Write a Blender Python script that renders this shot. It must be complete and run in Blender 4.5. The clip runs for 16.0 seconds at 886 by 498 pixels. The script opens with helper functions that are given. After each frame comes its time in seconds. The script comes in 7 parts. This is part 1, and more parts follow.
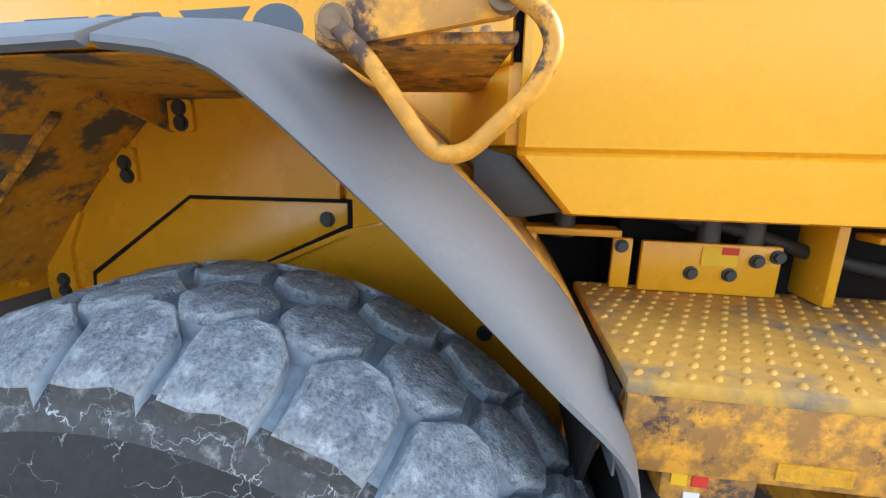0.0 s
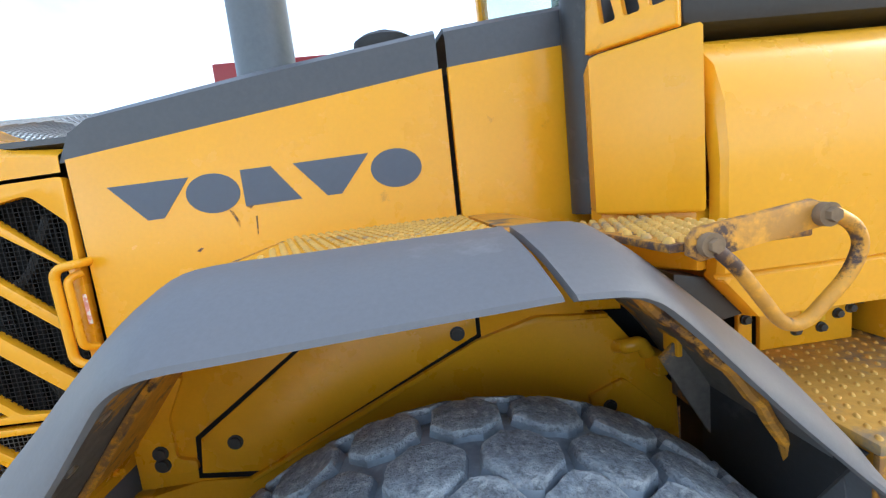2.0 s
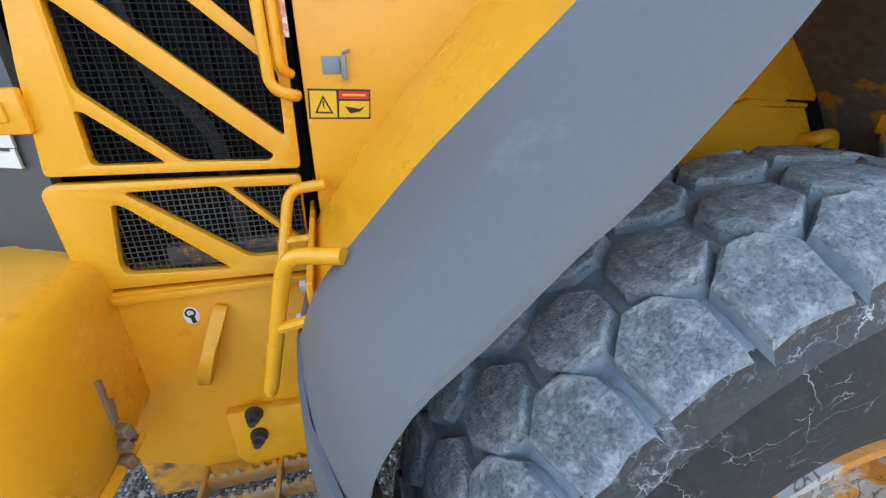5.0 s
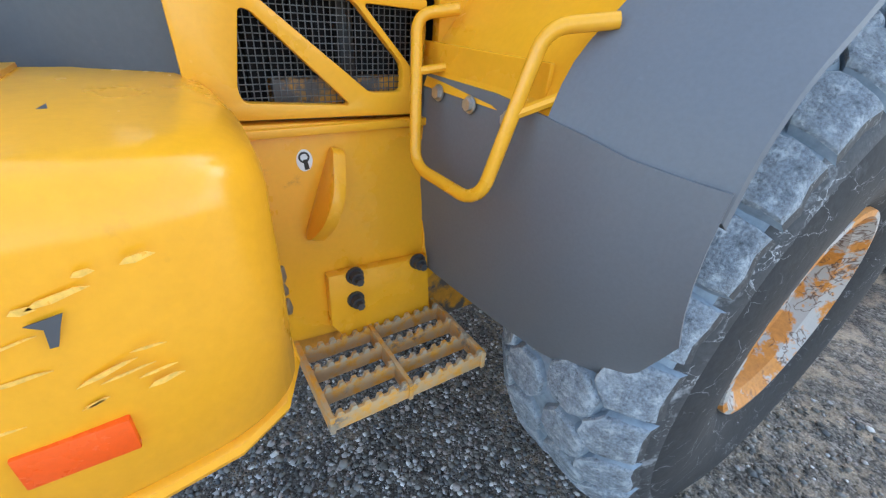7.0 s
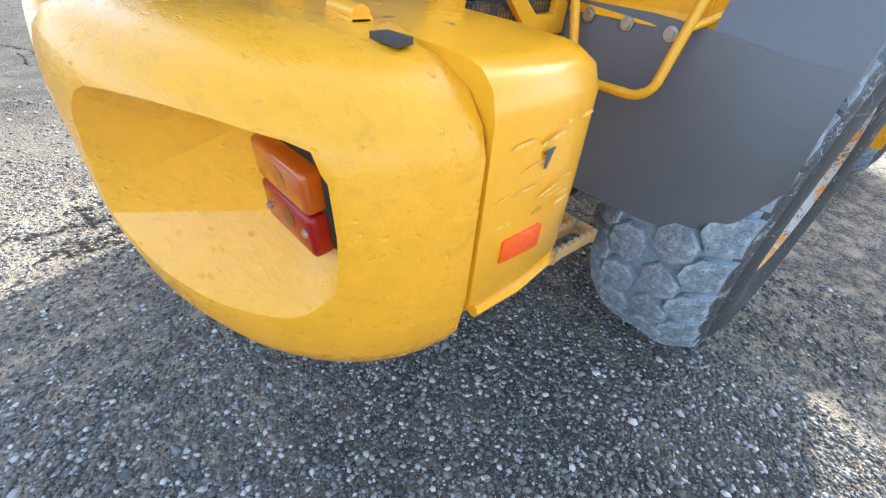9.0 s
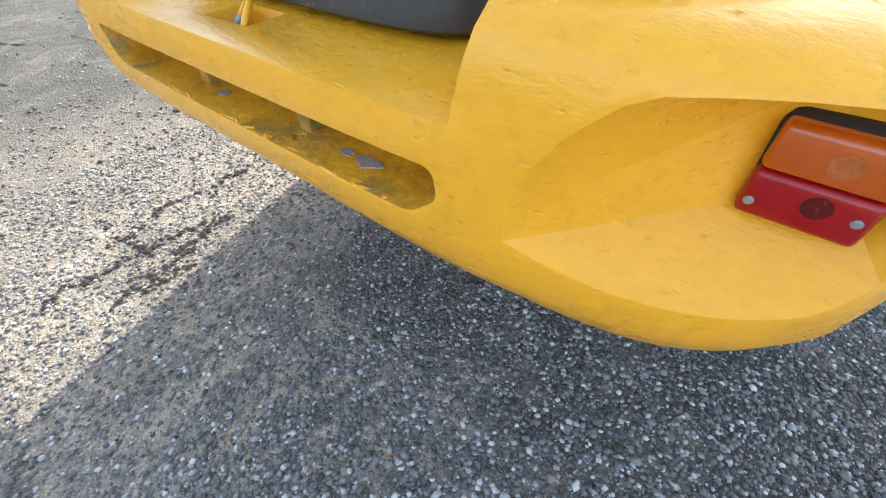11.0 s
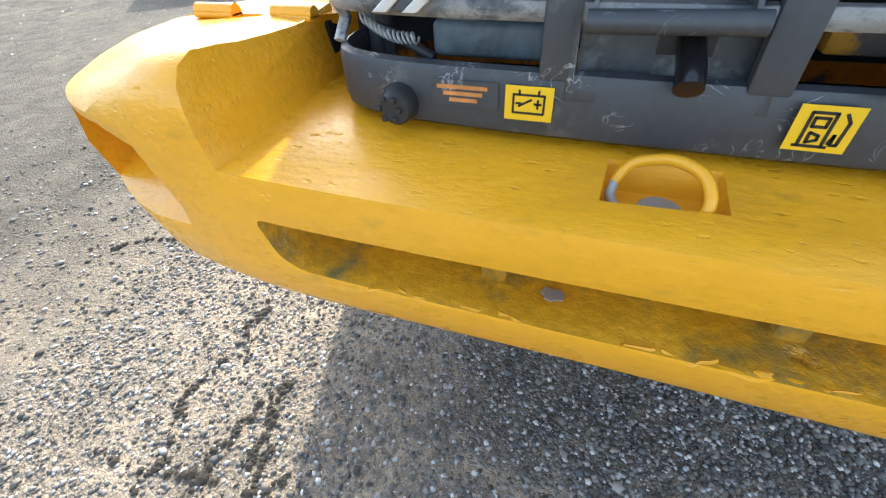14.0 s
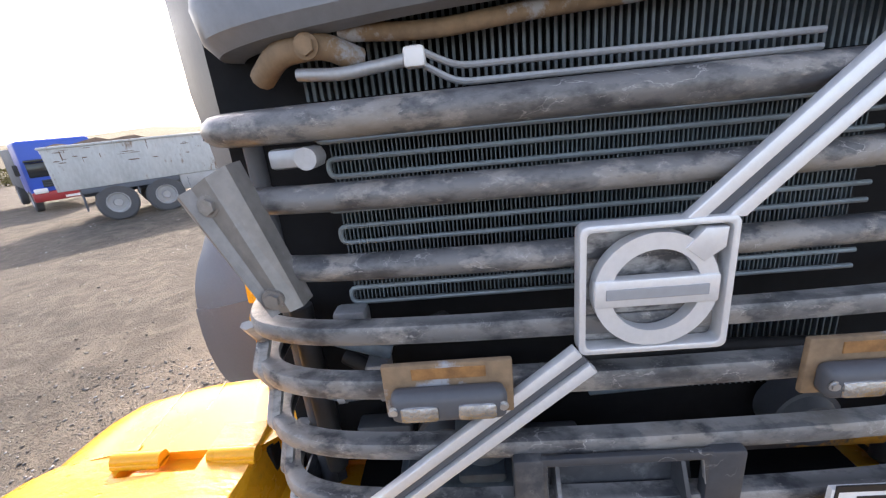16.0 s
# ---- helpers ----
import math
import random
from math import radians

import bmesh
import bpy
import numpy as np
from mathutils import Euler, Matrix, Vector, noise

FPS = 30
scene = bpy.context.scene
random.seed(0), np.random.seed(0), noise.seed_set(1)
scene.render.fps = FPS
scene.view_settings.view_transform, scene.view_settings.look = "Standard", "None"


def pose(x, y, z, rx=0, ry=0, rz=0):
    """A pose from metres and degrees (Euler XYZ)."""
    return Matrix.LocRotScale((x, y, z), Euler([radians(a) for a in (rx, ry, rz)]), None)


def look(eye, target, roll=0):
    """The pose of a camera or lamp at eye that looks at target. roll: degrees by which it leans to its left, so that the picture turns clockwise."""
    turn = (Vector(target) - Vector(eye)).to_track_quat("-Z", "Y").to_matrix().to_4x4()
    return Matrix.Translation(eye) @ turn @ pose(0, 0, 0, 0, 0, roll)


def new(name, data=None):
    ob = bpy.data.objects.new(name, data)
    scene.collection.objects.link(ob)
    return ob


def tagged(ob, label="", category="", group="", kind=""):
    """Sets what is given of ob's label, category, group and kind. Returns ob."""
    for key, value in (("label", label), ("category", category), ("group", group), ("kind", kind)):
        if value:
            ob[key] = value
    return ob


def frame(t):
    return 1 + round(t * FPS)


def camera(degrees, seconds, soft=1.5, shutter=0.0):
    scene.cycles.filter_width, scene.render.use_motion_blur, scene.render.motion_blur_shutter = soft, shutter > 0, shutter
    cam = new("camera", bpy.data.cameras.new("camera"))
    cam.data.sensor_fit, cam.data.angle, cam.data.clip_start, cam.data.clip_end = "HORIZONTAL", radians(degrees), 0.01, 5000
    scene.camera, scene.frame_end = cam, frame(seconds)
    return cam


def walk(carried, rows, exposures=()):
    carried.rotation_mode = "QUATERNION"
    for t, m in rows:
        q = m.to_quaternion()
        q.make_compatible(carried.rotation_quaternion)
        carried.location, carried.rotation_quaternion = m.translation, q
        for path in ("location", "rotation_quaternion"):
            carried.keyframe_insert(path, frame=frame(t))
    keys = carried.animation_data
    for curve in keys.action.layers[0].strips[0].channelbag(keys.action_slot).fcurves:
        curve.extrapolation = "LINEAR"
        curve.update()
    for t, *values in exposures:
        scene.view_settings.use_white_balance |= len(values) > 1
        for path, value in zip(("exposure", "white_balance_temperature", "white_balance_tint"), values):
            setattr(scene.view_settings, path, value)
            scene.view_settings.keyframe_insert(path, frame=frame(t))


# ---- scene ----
cam = camera(93.4, 16.0, 1.25)
PATH = [
    (0, (0.11, 0.335, 1.844), (-0.157, 2.267, 1.402), 1.4),
    (0.5, (-0.046, 0.347, 1.897), (-0.252, 2.299, 1.516), -0.4),
    (1, (-0.187, 0.305, 1.954), (-0.239, 2.277, 1.623), -2.2),
    (1.5, (-0.333, 0.238, 2.052), (-0.241, 2.211, 1.733), -4.5),
    (2, (-0.453, 0.256, 2.081), (-0.302, 2.229, 1.79), -6.3),
    (2.5, (-0.595, 0.342, 2.093), (-0.357, 2.304, 1.782), -6.7),
    (3, (-0.707, 0.348, 2.079), (-0.419, 2.296, 1.731), -6.1),
    (3.5, (-0.854, 0.294, 2.041), (-0.514, 2.212, 1.589), -4.6),
    (4, (-0.979, 0.318, 1.996), (-0.626, 2.193, 1.396), -4.0),
    (4.5, (-1.099, 0.413, 1.871), (-0.712, 2.238, 1.15), -3.0),
    (5, (-1.248, 0.44, 1.784), (-0.776, 2.204, 0.967), -0.5),
    (5.2, (-1.321, 0.434, 1.741), (-0.811, 2.189, 0.93), -0.0),
    (7.3, (-1.93, 0.527, 1.538), (-0.894, 1.889, 0.503), 5.0),
    (7.5, (-2.002, 0.504, 1.537), (-0.946, 1.833, 0.478), 5.3),
    (8, (-2.204, 0.475, 1.56), (-1.152, 1.767, 0.453), 5.2),
    (8.2, (-2.255, 0.477, 1.556), (-1.204, 1.755, 0.432), 5.4),
    (10.3, (-2.8, 0.942, 1.535), (-1.686, 1.923, 0.194), 2.4),
    (10.5, (-2.849, 0.993, 1.545), (-1.739, 1.968, 0.197), 1.3),
    (11, (-2.911, 1.213, 1.535), (-1.797, 2.128, 0.15), -0.7),
    (11.5, (-2.945, 1.418, 1.538), (-1.76, 2.277, 0.174), -0.5),
    (12, (-2.98, 1.605, 1.536), (-1.756, 2.388, 0.163), -1.2),
    (12.5, (-3.041, 1.812, 1.558), (-1.78, 2.509, 0.17), -1.6),
    (13, (-3.051, 1.99, 1.558), (-1.718, 2.651, 0.221), -1.4),
    (13.5, (-2.988, 2.204, 1.588), (-1.639, 2.796, 0.236), -2.4),
    (14, (-2.935, 2.356, 1.59), (-1.521, 2.9, 0.285), -3.2),
    (14.5, (-2.88, 2.441, 1.676), (-1.323, 2.902, 0.508), -3.7),
    (15, (-2.83, 2.486, 1.822), (-1.135, 2.832, 0.819), -4.6),
    (15.5, (-2.812, 2.495, 1.931), (-0.999, 2.718, 1.116), -5.6),
    (16, (-2.761, 2.474, 2.027), (-0.868, 2.592, 1.392), -5.8),
]
EXPOSURES = [(0.0, 2.41, 6100, 5), (1.5, 2.35, 6050, 4), (2.5, 2.03, 6150, 7), (4.5, 2.25, 6050, 5), (8.0, 2.4, 5700, 4), (10.5, 2.3, 5820, 4), (13.0, 2.27, 6100, 6), (14.5, 2.17, 6020, 3), (15.0, 2.02, 6550, 16), (16.0, 2.06, 6550, 17)]
walk(cam, [(t, look(eye, target, roll)) for t, eye, target, roll in PATH], EXPOSURES)

# ---- light ----
SUN_AZ, SUN_EL = math.atan2(0.328, 0.945), radians(30)
world = bpy.data.worlds.new("world")
scene.world = world
world.use_nodes = True
wn = world.node_tree
sky = wn.nodes.new("ShaderNodeTexSky")
sky.sky_type, sky.sun_disc = "NISHITA", False
sky.sun_elevation, sky.sun_rotation = SUN_EL, radians(90) - SUN_AZ
sky.dust_density, sky.air_density = 3.0, 1.0
# thin bright cloud over the whole sky
wco, cloud, cramp, cmix = wn.nodes.new("ShaderNodeTexCoord"), wn.nodes.new("ShaderNodeTexNoise"), wn.nodes.new("ShaderNodeMapRange"), wn.nodes.new("ShaderNodeMix")
cloud.inputs["Scale"].default_value, cloud.inputs["Detail"].default_value, cloud.inputs["Roughness"].default_value = 2.6, 8.0, 0.55
wn.links.new(wco.outputs["Generated"], cloud.inputs["Vector"])
cramp.inputs[1].default_value, cramp.inputs[2].default_value, cramp.inputs[4].default_value = 0.40, 0.62, 0.9
wn.links.new(cloud.outputs[0], cramp.inputs[0])
cmix.data_type = "RGBA"
wn.links.new(cramp.outputs[0], cmix.inputs[0])
wn.links.new(sky.outputs[0], cmix.inputs[6])
cmix.inputs[7].default_value = (2.2, 2.25, 2.3, 1)
# haze: brighter towards the horizon
wsep, haze, hmul = wn.nodes.new("ShaderNodeSeparateXYZ"), wn.nodes.new("ShaderNodeMapRange"), wn.nodes.new("ShaderNodeVectorMath")
wn.links.new(wco.outputs["Generated"], wsep.inputs[0])
haze.inputs[1].default_value, haze.inputs[2].default_value, haze.inputs[3].default_value, haze.inputs[4].default_value = 0.0, 0.55, 1.22, 0.93
wn.links.new(wsep.outputs[2], haze.inputs[0])
hmul.operation = "SCALE"
wn.links.new(cmix.outputs[2], hmul.inputs[0])
wn.links.new(haze.outputs[0], hmul.inputs["Scale"])
wn.links.new(hmul.outputs[0], wn.nodes["Background"].inputs[0])
wn.nodes["Background"].inputs[1].default_value = 0.15
sun_data = bpy.data.lights.new("sun", "SUN")
sun_data.energy, sun_data.angle, sun_data.color = 2.0, radians(0.6), (1.0, 0.88, 0.72)
sun = new("sun", sun_data)
sun.matrix_basis = look((30 * math.cos(SUN_AZ), 30 * math.sin(SUN_AZ), 17.3), (0, 0, 0))


# ---- materials ----
def mat(name, color, rough=0.5, metal=0.0, vary=0.15, scale=6.0, fine=60.0, bump=0.15, bump_d=0.002,
        wear=None, wear_amt=0.0, wear_scale=5.0, coat=0.0, streak=(1, 1, 1), spec=0.5, rand=0.0, wear_soft=0.05, lines=None, cracks=None, edge=None, dents=0.0, pits=17.0):
    """A painted or raw surface: two scales of tone, fine relief, and worn or dirty patches of another colour."""
    m = bpy.data.materials.new(name)
    m.use_nodes = True
    t = m.node_tree
    n, l = t.nodes, t.links
    b = n["Principled BSDF"]
    co = n.new("ShaderNodeTexCoord")
    mp = n.new("ShaderNodeMapping")
    mp.inputs["Scale"].default_value = streak
    l.new(co.outputs["Object"], mp.inputs[0])

    def noise_tex(sc, detail=6.0, rough_=0.6):
        x = n.new("ShaderNodeTexNoise")
        x.inputs["Scale"].default_value, x.inputs["Detail"].default_value, x.inputs["Roughness"].default_value = sc, detail, rough_
        l.new(mp.outputs[0], x.inputs["Vector"])
        return x
    big, small = noise_tex(scale), noise_tex(fine, 4.0)
    mix = n.new("ShaderNodeMath")
    mix.operation = "ADD"
    l.new(big.outputs[0], mix.inputs[0])
    l.new(small.outputs[0], mix.inputs[1])
    ramp = n.new("ShaderNodeMapRange")
    ramp.inputs[1].default_value, ramp.inputs[2].default_value = 0.6, 1.4
    ramp.inputs[3].default_value, ramp.inputs[4].default_value = 1 - vary, 1 + vary
    l.new(mix.outputs[0], ramp.inputs[0])
    value = ramp.outputs[0]
    if rand:
        info = n.new("ShaderNodeObjectInfo")
        r2 = n.new("ShaderNodeMapRange")
        r2.inputs[3].default_value, r2.inputs[4].default_value = 1 - rand, 1 + rand
        l.new(info.outputs["Random"], r2.inputs[0])
        mul = n.new("ShaderNodeMath")
        mul.operation = "MULTIPLY"
        l.new(value, mul.inputs[0])
        l.new(r2.outputs[0], mul.inputs[1])
        value = mul.outputs[0]
    tint = n.new("ShaderNodeVectorMath")
    tint.operation = "SCALE"
    tint.inputs[0].default_value = color
    l.new(value, tint.inputs["Scale"])
    col = tint.outputs[0]
    rgh = n.new("ShaderNodeMapRange")
    rgh.inputs[1].default_value, rgh.inputs[2].default_value = 0.3, 0.7
    rgh.inputs[3].default_value, rgh.inputs[4].default_value = max(0.02, rough - 0.08), min(1, rough + 0.1)
    l.new(big.outputs[0], rgh.inputs[0])
    l.new(rgh.outputs[0], b.inputs["Roughness"])
    if wear:
        w1 = noise_tex(wear_scale, 9.0, 0.68)
        mask = n.new("ShaderNodeMapRange")
        cutoff = 0.72 - 0.5 * wear_amt
        mask.inputs[1].default_value, mask.inputs[2].default_value = cutoff, cutoff + wear_soft
        l.new(w1.outputs[0], mask.inputs[0])
        mx = n.new("ShaderNodeMix")
        mx.data_type = "RGBA"
        l.new(mask.outputs[0], mx.inputs[0])
        l.new(col, mx.inputs[6])
        mx.inputs[7].default_value = (*wear, 1)
        col = mx.outputs[2]
    def blend(fac, c2):
        mx2 = n.new("ShaderNodeMix")
        mx2.data_type = "RGBA"
        l.new(fac, mx2.inputs[0])
        l.new(col, mx2.inputs[6])
        mx2.inputs[7].default_value = (*c2, 1)
        return mx2.outputs[2]

    def op(kind, a, c, clamp=False):
        x = n.new("ShaderNodeMath")
        x.operation, x.use_clamp = kind, clamp
        for i, v in enumerate((a, c)):
            if isinstance(v, float):
                x.inputs[i].default_value = v
            else:
                l.new(v, x.inputs[i])
        return x.outputs[0]
    if lines:  # thin scratches along the contours of a noise, in patches
        lc, lscale, lwidth, lamt = lines
        ln, pt = noise_tex(lscale, 3.0, 0.55), noise_tex(lscale * 0.7, 2.0)
        ln.inputs["Distortion"].default_value = 1.2
        thin = op("SUBTRACT", 1.0, op("DIVIDE", op("ABSOLUTE", op("SUBTRACT", ln.outputs[0], 0.5), 0.0), lwidth), True)
        spot = op("MULTIPLY", op("SUBTRACT", pt.outputs[0], 0.62 - 0.3 * lamt), 12.0, True)
        col = blend(op("MULTIPLY", thin, spot), lc)
    if cracks:  # straight crossing scratches, in patches
        cc, cscale, cwidth, camt = cracks
        for k, turn in enumerate((0.0, 1.1)):
            warp = n.new("ShaderNodeMapping")
            warp.inputs["Rotation"].default_value, warp.inputs["Location"].default_value = (0.3 + turn, turn, 0.7 * turn), (turn, 0.4, 2 * turn)
            warp.inputs["Scale"].default_value = (1.0, 1.0 + turn, 1.5)
            bend = n.new("ShaderNodeVectorMath")
            bend.operation = "MULTIPLY_ADD"
            l.new(big.outputs[1], bend.inputs[0])
            bend.inputs[1].default_value = (0.12, 0.12, 0.12)
            l.new(mp.outputs[0], bend.inputs[2])
            l.new(bend.outputs[0], warp.inputs[0])
            vo = n.new("ShaderNodeTexVoronoi")
            vo.feature = "DISTANCE_TO_EDGE"
            vo.inputs["Scale"].default_value = cscale * (1 + 0.7 * k)
            l.new(warp.outputs[0], vo.inputs["Vector"])
            pt = noise_tex(cscale * (0.9 + 0.6 * k), 4.0)
            thin = op("SUBTRACT", 1.0, op("DIVIDE", vo.outputs["Distance"], cwidth), True)
            spot = op("MULTIPLY", op("SUBTRACT", pt.outputs[0], 0.66 - 0.3 * camt), 9.0, True)
            col = blend(op("MULTIPLY", thin, spot), cc)
    if edge:  # rubbed or dusty edges
        ec_, e0, e1, en = edge
        g = n.new("ShaderNodeNewGeometry")
        er = n.new("ShaderNodeMapRange")
        er.inputs[1].default_value, er.inputs[2].default_value = e0, e1
        l.new(g.outputs["Pointiness"], er.inputs[0])
        nz = noise_tex(en, 6.0, 0.65)
        col = blend(op("MULTIPLY", er.outputs[0], op("MULTIPLY", op("SUBTRACT", nz.outputs[0], 0.38), 6.0, True)), ec_)
    l.new(col, b.inputs["Base Color"])
    b.inputs["Metallic"].default_value = metal
    b.inputs["Coat Weight"].default_value = coat
    b.inputs["Coat Roughness"].default_value = 0.15
    b.inputs["Specular IOR Level"].default_value = spec
    if bump:
        bp = n.new("ShaderNodeBump")
        bp.inputs["Strength"].default_value, bp.inputs["Distance"].default_value = bump, bump_d
        height = mix.outputs[0]
        if dents:
            vo = n.new("ShaderNodeTexVoronoi")
            vo.inputs["Scale"].default_value = pits
            wob = n.new("ShaderNodeVectorMath")
            wob.operation = "MULTIPLY_ADD"
            l.new(small.outputs[1], wob.inputs[0])
            wob.inputs[1].default_value = (0.035, 0.035, 0.035)
            l.new(mp.outputs[0], wob.inputs[2])
            l.new(wob.outputs[0], vo.inputs["Vector"])
            pick = n.new("ShaderNodeSeparateColor")
            l.new(vo.outputs["Color"], pick.inputs[0])
            dr = n.new("ShaderNodeMath")  # one cell in six holds a small knock
            dr.operation = "MULTIPLY"
            l.new(op("MULTIPLY", op("SUBTRACT", pick.outputs[0], 0.80), 9.0, True), dr.inputs[0])
            l.new(op("MULTIPLY", op("SUBTRACT", 0.34, vo.outputs["Distance"]), 3.4, True), dr.inputs[1])
            height = op("SUBTRACT", height, op("MULTIPLY", dr.outputs[0], dents))
        l.new(height, bp.inputs["Height"])
        l.new(bp.outputs[0], b.inputs["Normal"])
    return m


YEL = (0.83, 0.395, 0.014)
M_yellow = mat("yellow_paint", YEL, 0.26, vary=0.05, scale=3, fine=90, bump=0.05, bump_d=0.001, wear=(0.62, 0.29, 0.02), wear_amt=0.12, wear_scale=7, spec=0.5)
M_yellow_worn = mat("worn_yellow_paint", (0.74, 0.34, 0.03), 0.5, vary=0.16, scale=5, fine=70, bump=0.2, edge=((0.10, 0.06, 0.05), 0.52, 0.6, 30.0), wear=(0.06, 0.03, 0.02), wear_amt=0.34, wear_scale=9)
M_step = mat("scuffed_step_paint", (0.72, 0.34, 0.03), 0.5, vary=0.2, scale=6, fine=60, bump=0.2, wear=(0.16, 0.13, 0.11), wear_amt=0.26, wear_scale=10, edge=((0.42, 0.36, 0.26), 0.52, 0.6, 30.0))
M_plate = mat("dusty_tread_plate", (0.60, 0.335, 0.06), 0.65, vary=0.22, scale=7, fine=60, bump=0.2, wear=(0.21, 0.18, 0.14), wear_amt=0.46, wear_scale=6, wear_soft=0.14)
M_arch = mat("grimy_arch_paint", (0.14, 0.125, 0.115), 0.75, vary=0.35, scale=5, fine=40, bump=0.3, wear=(0.52, 0.25, 0.03), wear_amt=0.36, wear_scale=5, wear_soft=0.05)
M_yellow_dirty = mat("grimy_yellow_paint", (0.66, 0.31, 0.03), 0.6, vary=0.3, scale=4, fine=40, bump=0.25, wear=(0.12, 0.10, 0.09), wear_amt=0.40, wear_scale=4.5, wear_soft=0.06)
M_cast = mat("painted_cast_iron", (0.82, 0.385, 0.015), 0.27, vary=0.08, scale=4, fine=30, bump=0.3, bump_d=0.006, wear=(0.62, 0.31, 0.02), wear_amt=0.24, wear_scale=6, wear_soft=0.12, streak=(1.9, 1, 2.3), dents=3.4, pits=36.0)
M_cover = mat("glossy_cover_paint", (0.82, 0.385, 0.013), 0.24, vary=0.06, scale=4, fine=60, bump=0.1, bump_d=0.003, wear=(0.64, 0.30, 0.02), wear_amt=0.2, wear_scale=7, wear_soft=0.12)
# cast-iron yellow darkened for the shade in the slot, with grime over it
M_slot = mat("grimy_shaded_slot_paint", (0.62, 0.30, 0.012), 0.33, vary=0.3, scale=9, fine=40, bump=0.8, bump_d=0.007, wear=(0.17, 0.135, 0.045), wear_amt=0.44, wear_scale=7, wear_soft=0.16, dents=2.0, pits=14.0)
M_grey = mat("grey_fender_plastic", (0.138, 0.144, 0.161), 0.5, vary=0.1, scale=2.5, fine=140, bump=0.05, bump_d=0.001, wear=(0.26, 0.27, 0.29), wear_amt=0.2, wear_scale=4, wear_soft=0.2)
M_dgrey = mat("dark_grey_paint", (0.078, 0.083, 0.095), 0.5, vary=0.12, scale=4, fine=80, bump=0.1, wear=(0.16, 0.16, 0.165), wear_amt=0.2, wear_scale=8, wear_soft=0.2)
M_flap = mat("rubber_mudflap", (0.128, 0.133, 0.148), 0.55, vary=0.12, scale=3, fine=100, bump=0.08, wear=(0.17, 0.175, 0.19), wear_amt=0.15, wear_scale=5, wear_soft=0.2)
M_black = mat("black_rubber", (0.02, 0.02, 0.022), 0.6, vary=0.2, scale=10, fine=90, bump=0.1)
# near-black base colour stands in for deep shade in gaps, bays and seams
M_void = mat("interior_shade_black", (0.010, 0.0105, 0.012), 0.85, spec=0.2, vary=0.3, scale=8, fine=40, bump=0.1)
M_tread = mat("dusty_tread_rubber", (0.225, 0.258, 0.305), 0.9, vary=0.75, scale=26, fine=150, bump=1.0, bump_d=0.007, wear=(0.46, 0.50, 0.55), wear_amt=0.42, wear_scale=38, wear_soft=0.14, rand=0.1, edge=((0.52, 0.56, 0.60), 0.52, 0.62, 24.0), cracks=((0.05, 0.05, 0.055), 16.0, 0.018, 0.35))
M_tyre = mat("tyre_sidewall_rubber", (0.022, 0.023, 0.026), 0.8, vary=0.45, scale=7, fine=60, bump=0.5, wear=(0.08, 0.083, 0.09), wear_amt=0.2, wear_scale=10, wear_soft=0.2, cracks=((0.40, 0.41, 0.44), 7.0, 0.011, 0.5))
M_shoulder = mat("scuffed_shoulder_rubber", (0.045, 0.047, 0.052), 0.65, vary=0.5, scale=12, fine=70, bump=0.7, wear=(0.24, 0.25, 0.27), wear_amt=0.34, wear_scale=16, wear_soft=0.12, cracks=((0.48, 0.50, 0.53), 9.0, 0.016, 0.6))
M_groove = mat("dusty_tread_groove", (0.25, 0.30, 0.36), 0.9, vary=0.35, scale=9, fine=50, bump=0.4)
M_rim = mat("chipped_rim_paint", (0.55, 0.22, 0.03), 0.55, vary=0.3, scale=8, fine=60, bump=0.4, wear=(0.42, 0.40, 0.38), wear_amt=0.46, wear_scale=8, lines=((0.10, 0.05, 0.03), 12.0, 0.03, 0.6))
M_bar = mat("scuffed_grey_bar", (0.052, 0.054, 0.06), 0.4, vary=0.35, scale=9, fine=70, bump=0.3, wear=(0.20, 0.185, 0.17), wear_amt=0.42, wear_scale=9, streak=(1, 0.7, 1.4), wear_soft=0.05, cracks=((0.40, 0.39, 0.38), 24.0, 0.025, 0.35), edge=((0.36, 0.355, 0.35), 0.52, 0.6, 22.0))
# weathered dark grey, lightened in colour for the sky reflected on the cowl top
M_cowl = mat("weathered_skylit_cowl", (0.17, 0.18, 0.20), 0.42, vary=0.15, scale=4, fine=70, bump=0.1, wear=(0.27, 0.27, 0.28), wear_amt=0.25, wear_scale=7, wear_soft=0.2)
M_alu = mat("brushed_aluminium", (0.66, 0.67, 0.69), 0.36, metal=0.35, vary=0.08, scale=8, fine=120, bump=0.08, bump_d=0.001)
M_galv = mat("galvanised_steel", (0.42, 0.43, 0.45), 0.5, metal=0.5, vary=0.15, scale=10, fine=90, bump=0.1, wear=(0.30, 0.27, 0.24), wear_amt=0.25, wear_scale=9, wear_soft=0.2)
M_brack = mat("tarnished_steel", (0.22, 0.21, 0.20), 0.42, metal=0.3, vary=0.25, scale=8, fine=60, bump=0.25, wear=(0.36, 0.36, 0.37), wear_amt=0.3, wear_scale=10, wear_soft=0.15)
M_core = mat("radiator_core", (0.11, 0.135, 0.15), 0.6, metal=0.3, vary=0.2, scale=6, fine=60, bump=0.1)
M_tube = mat("condenser_tube", (0.25, 0.29, 0.31), 0.5, metal=0.4, vary=0.15, scale=9, fine=60, bump=0.1)
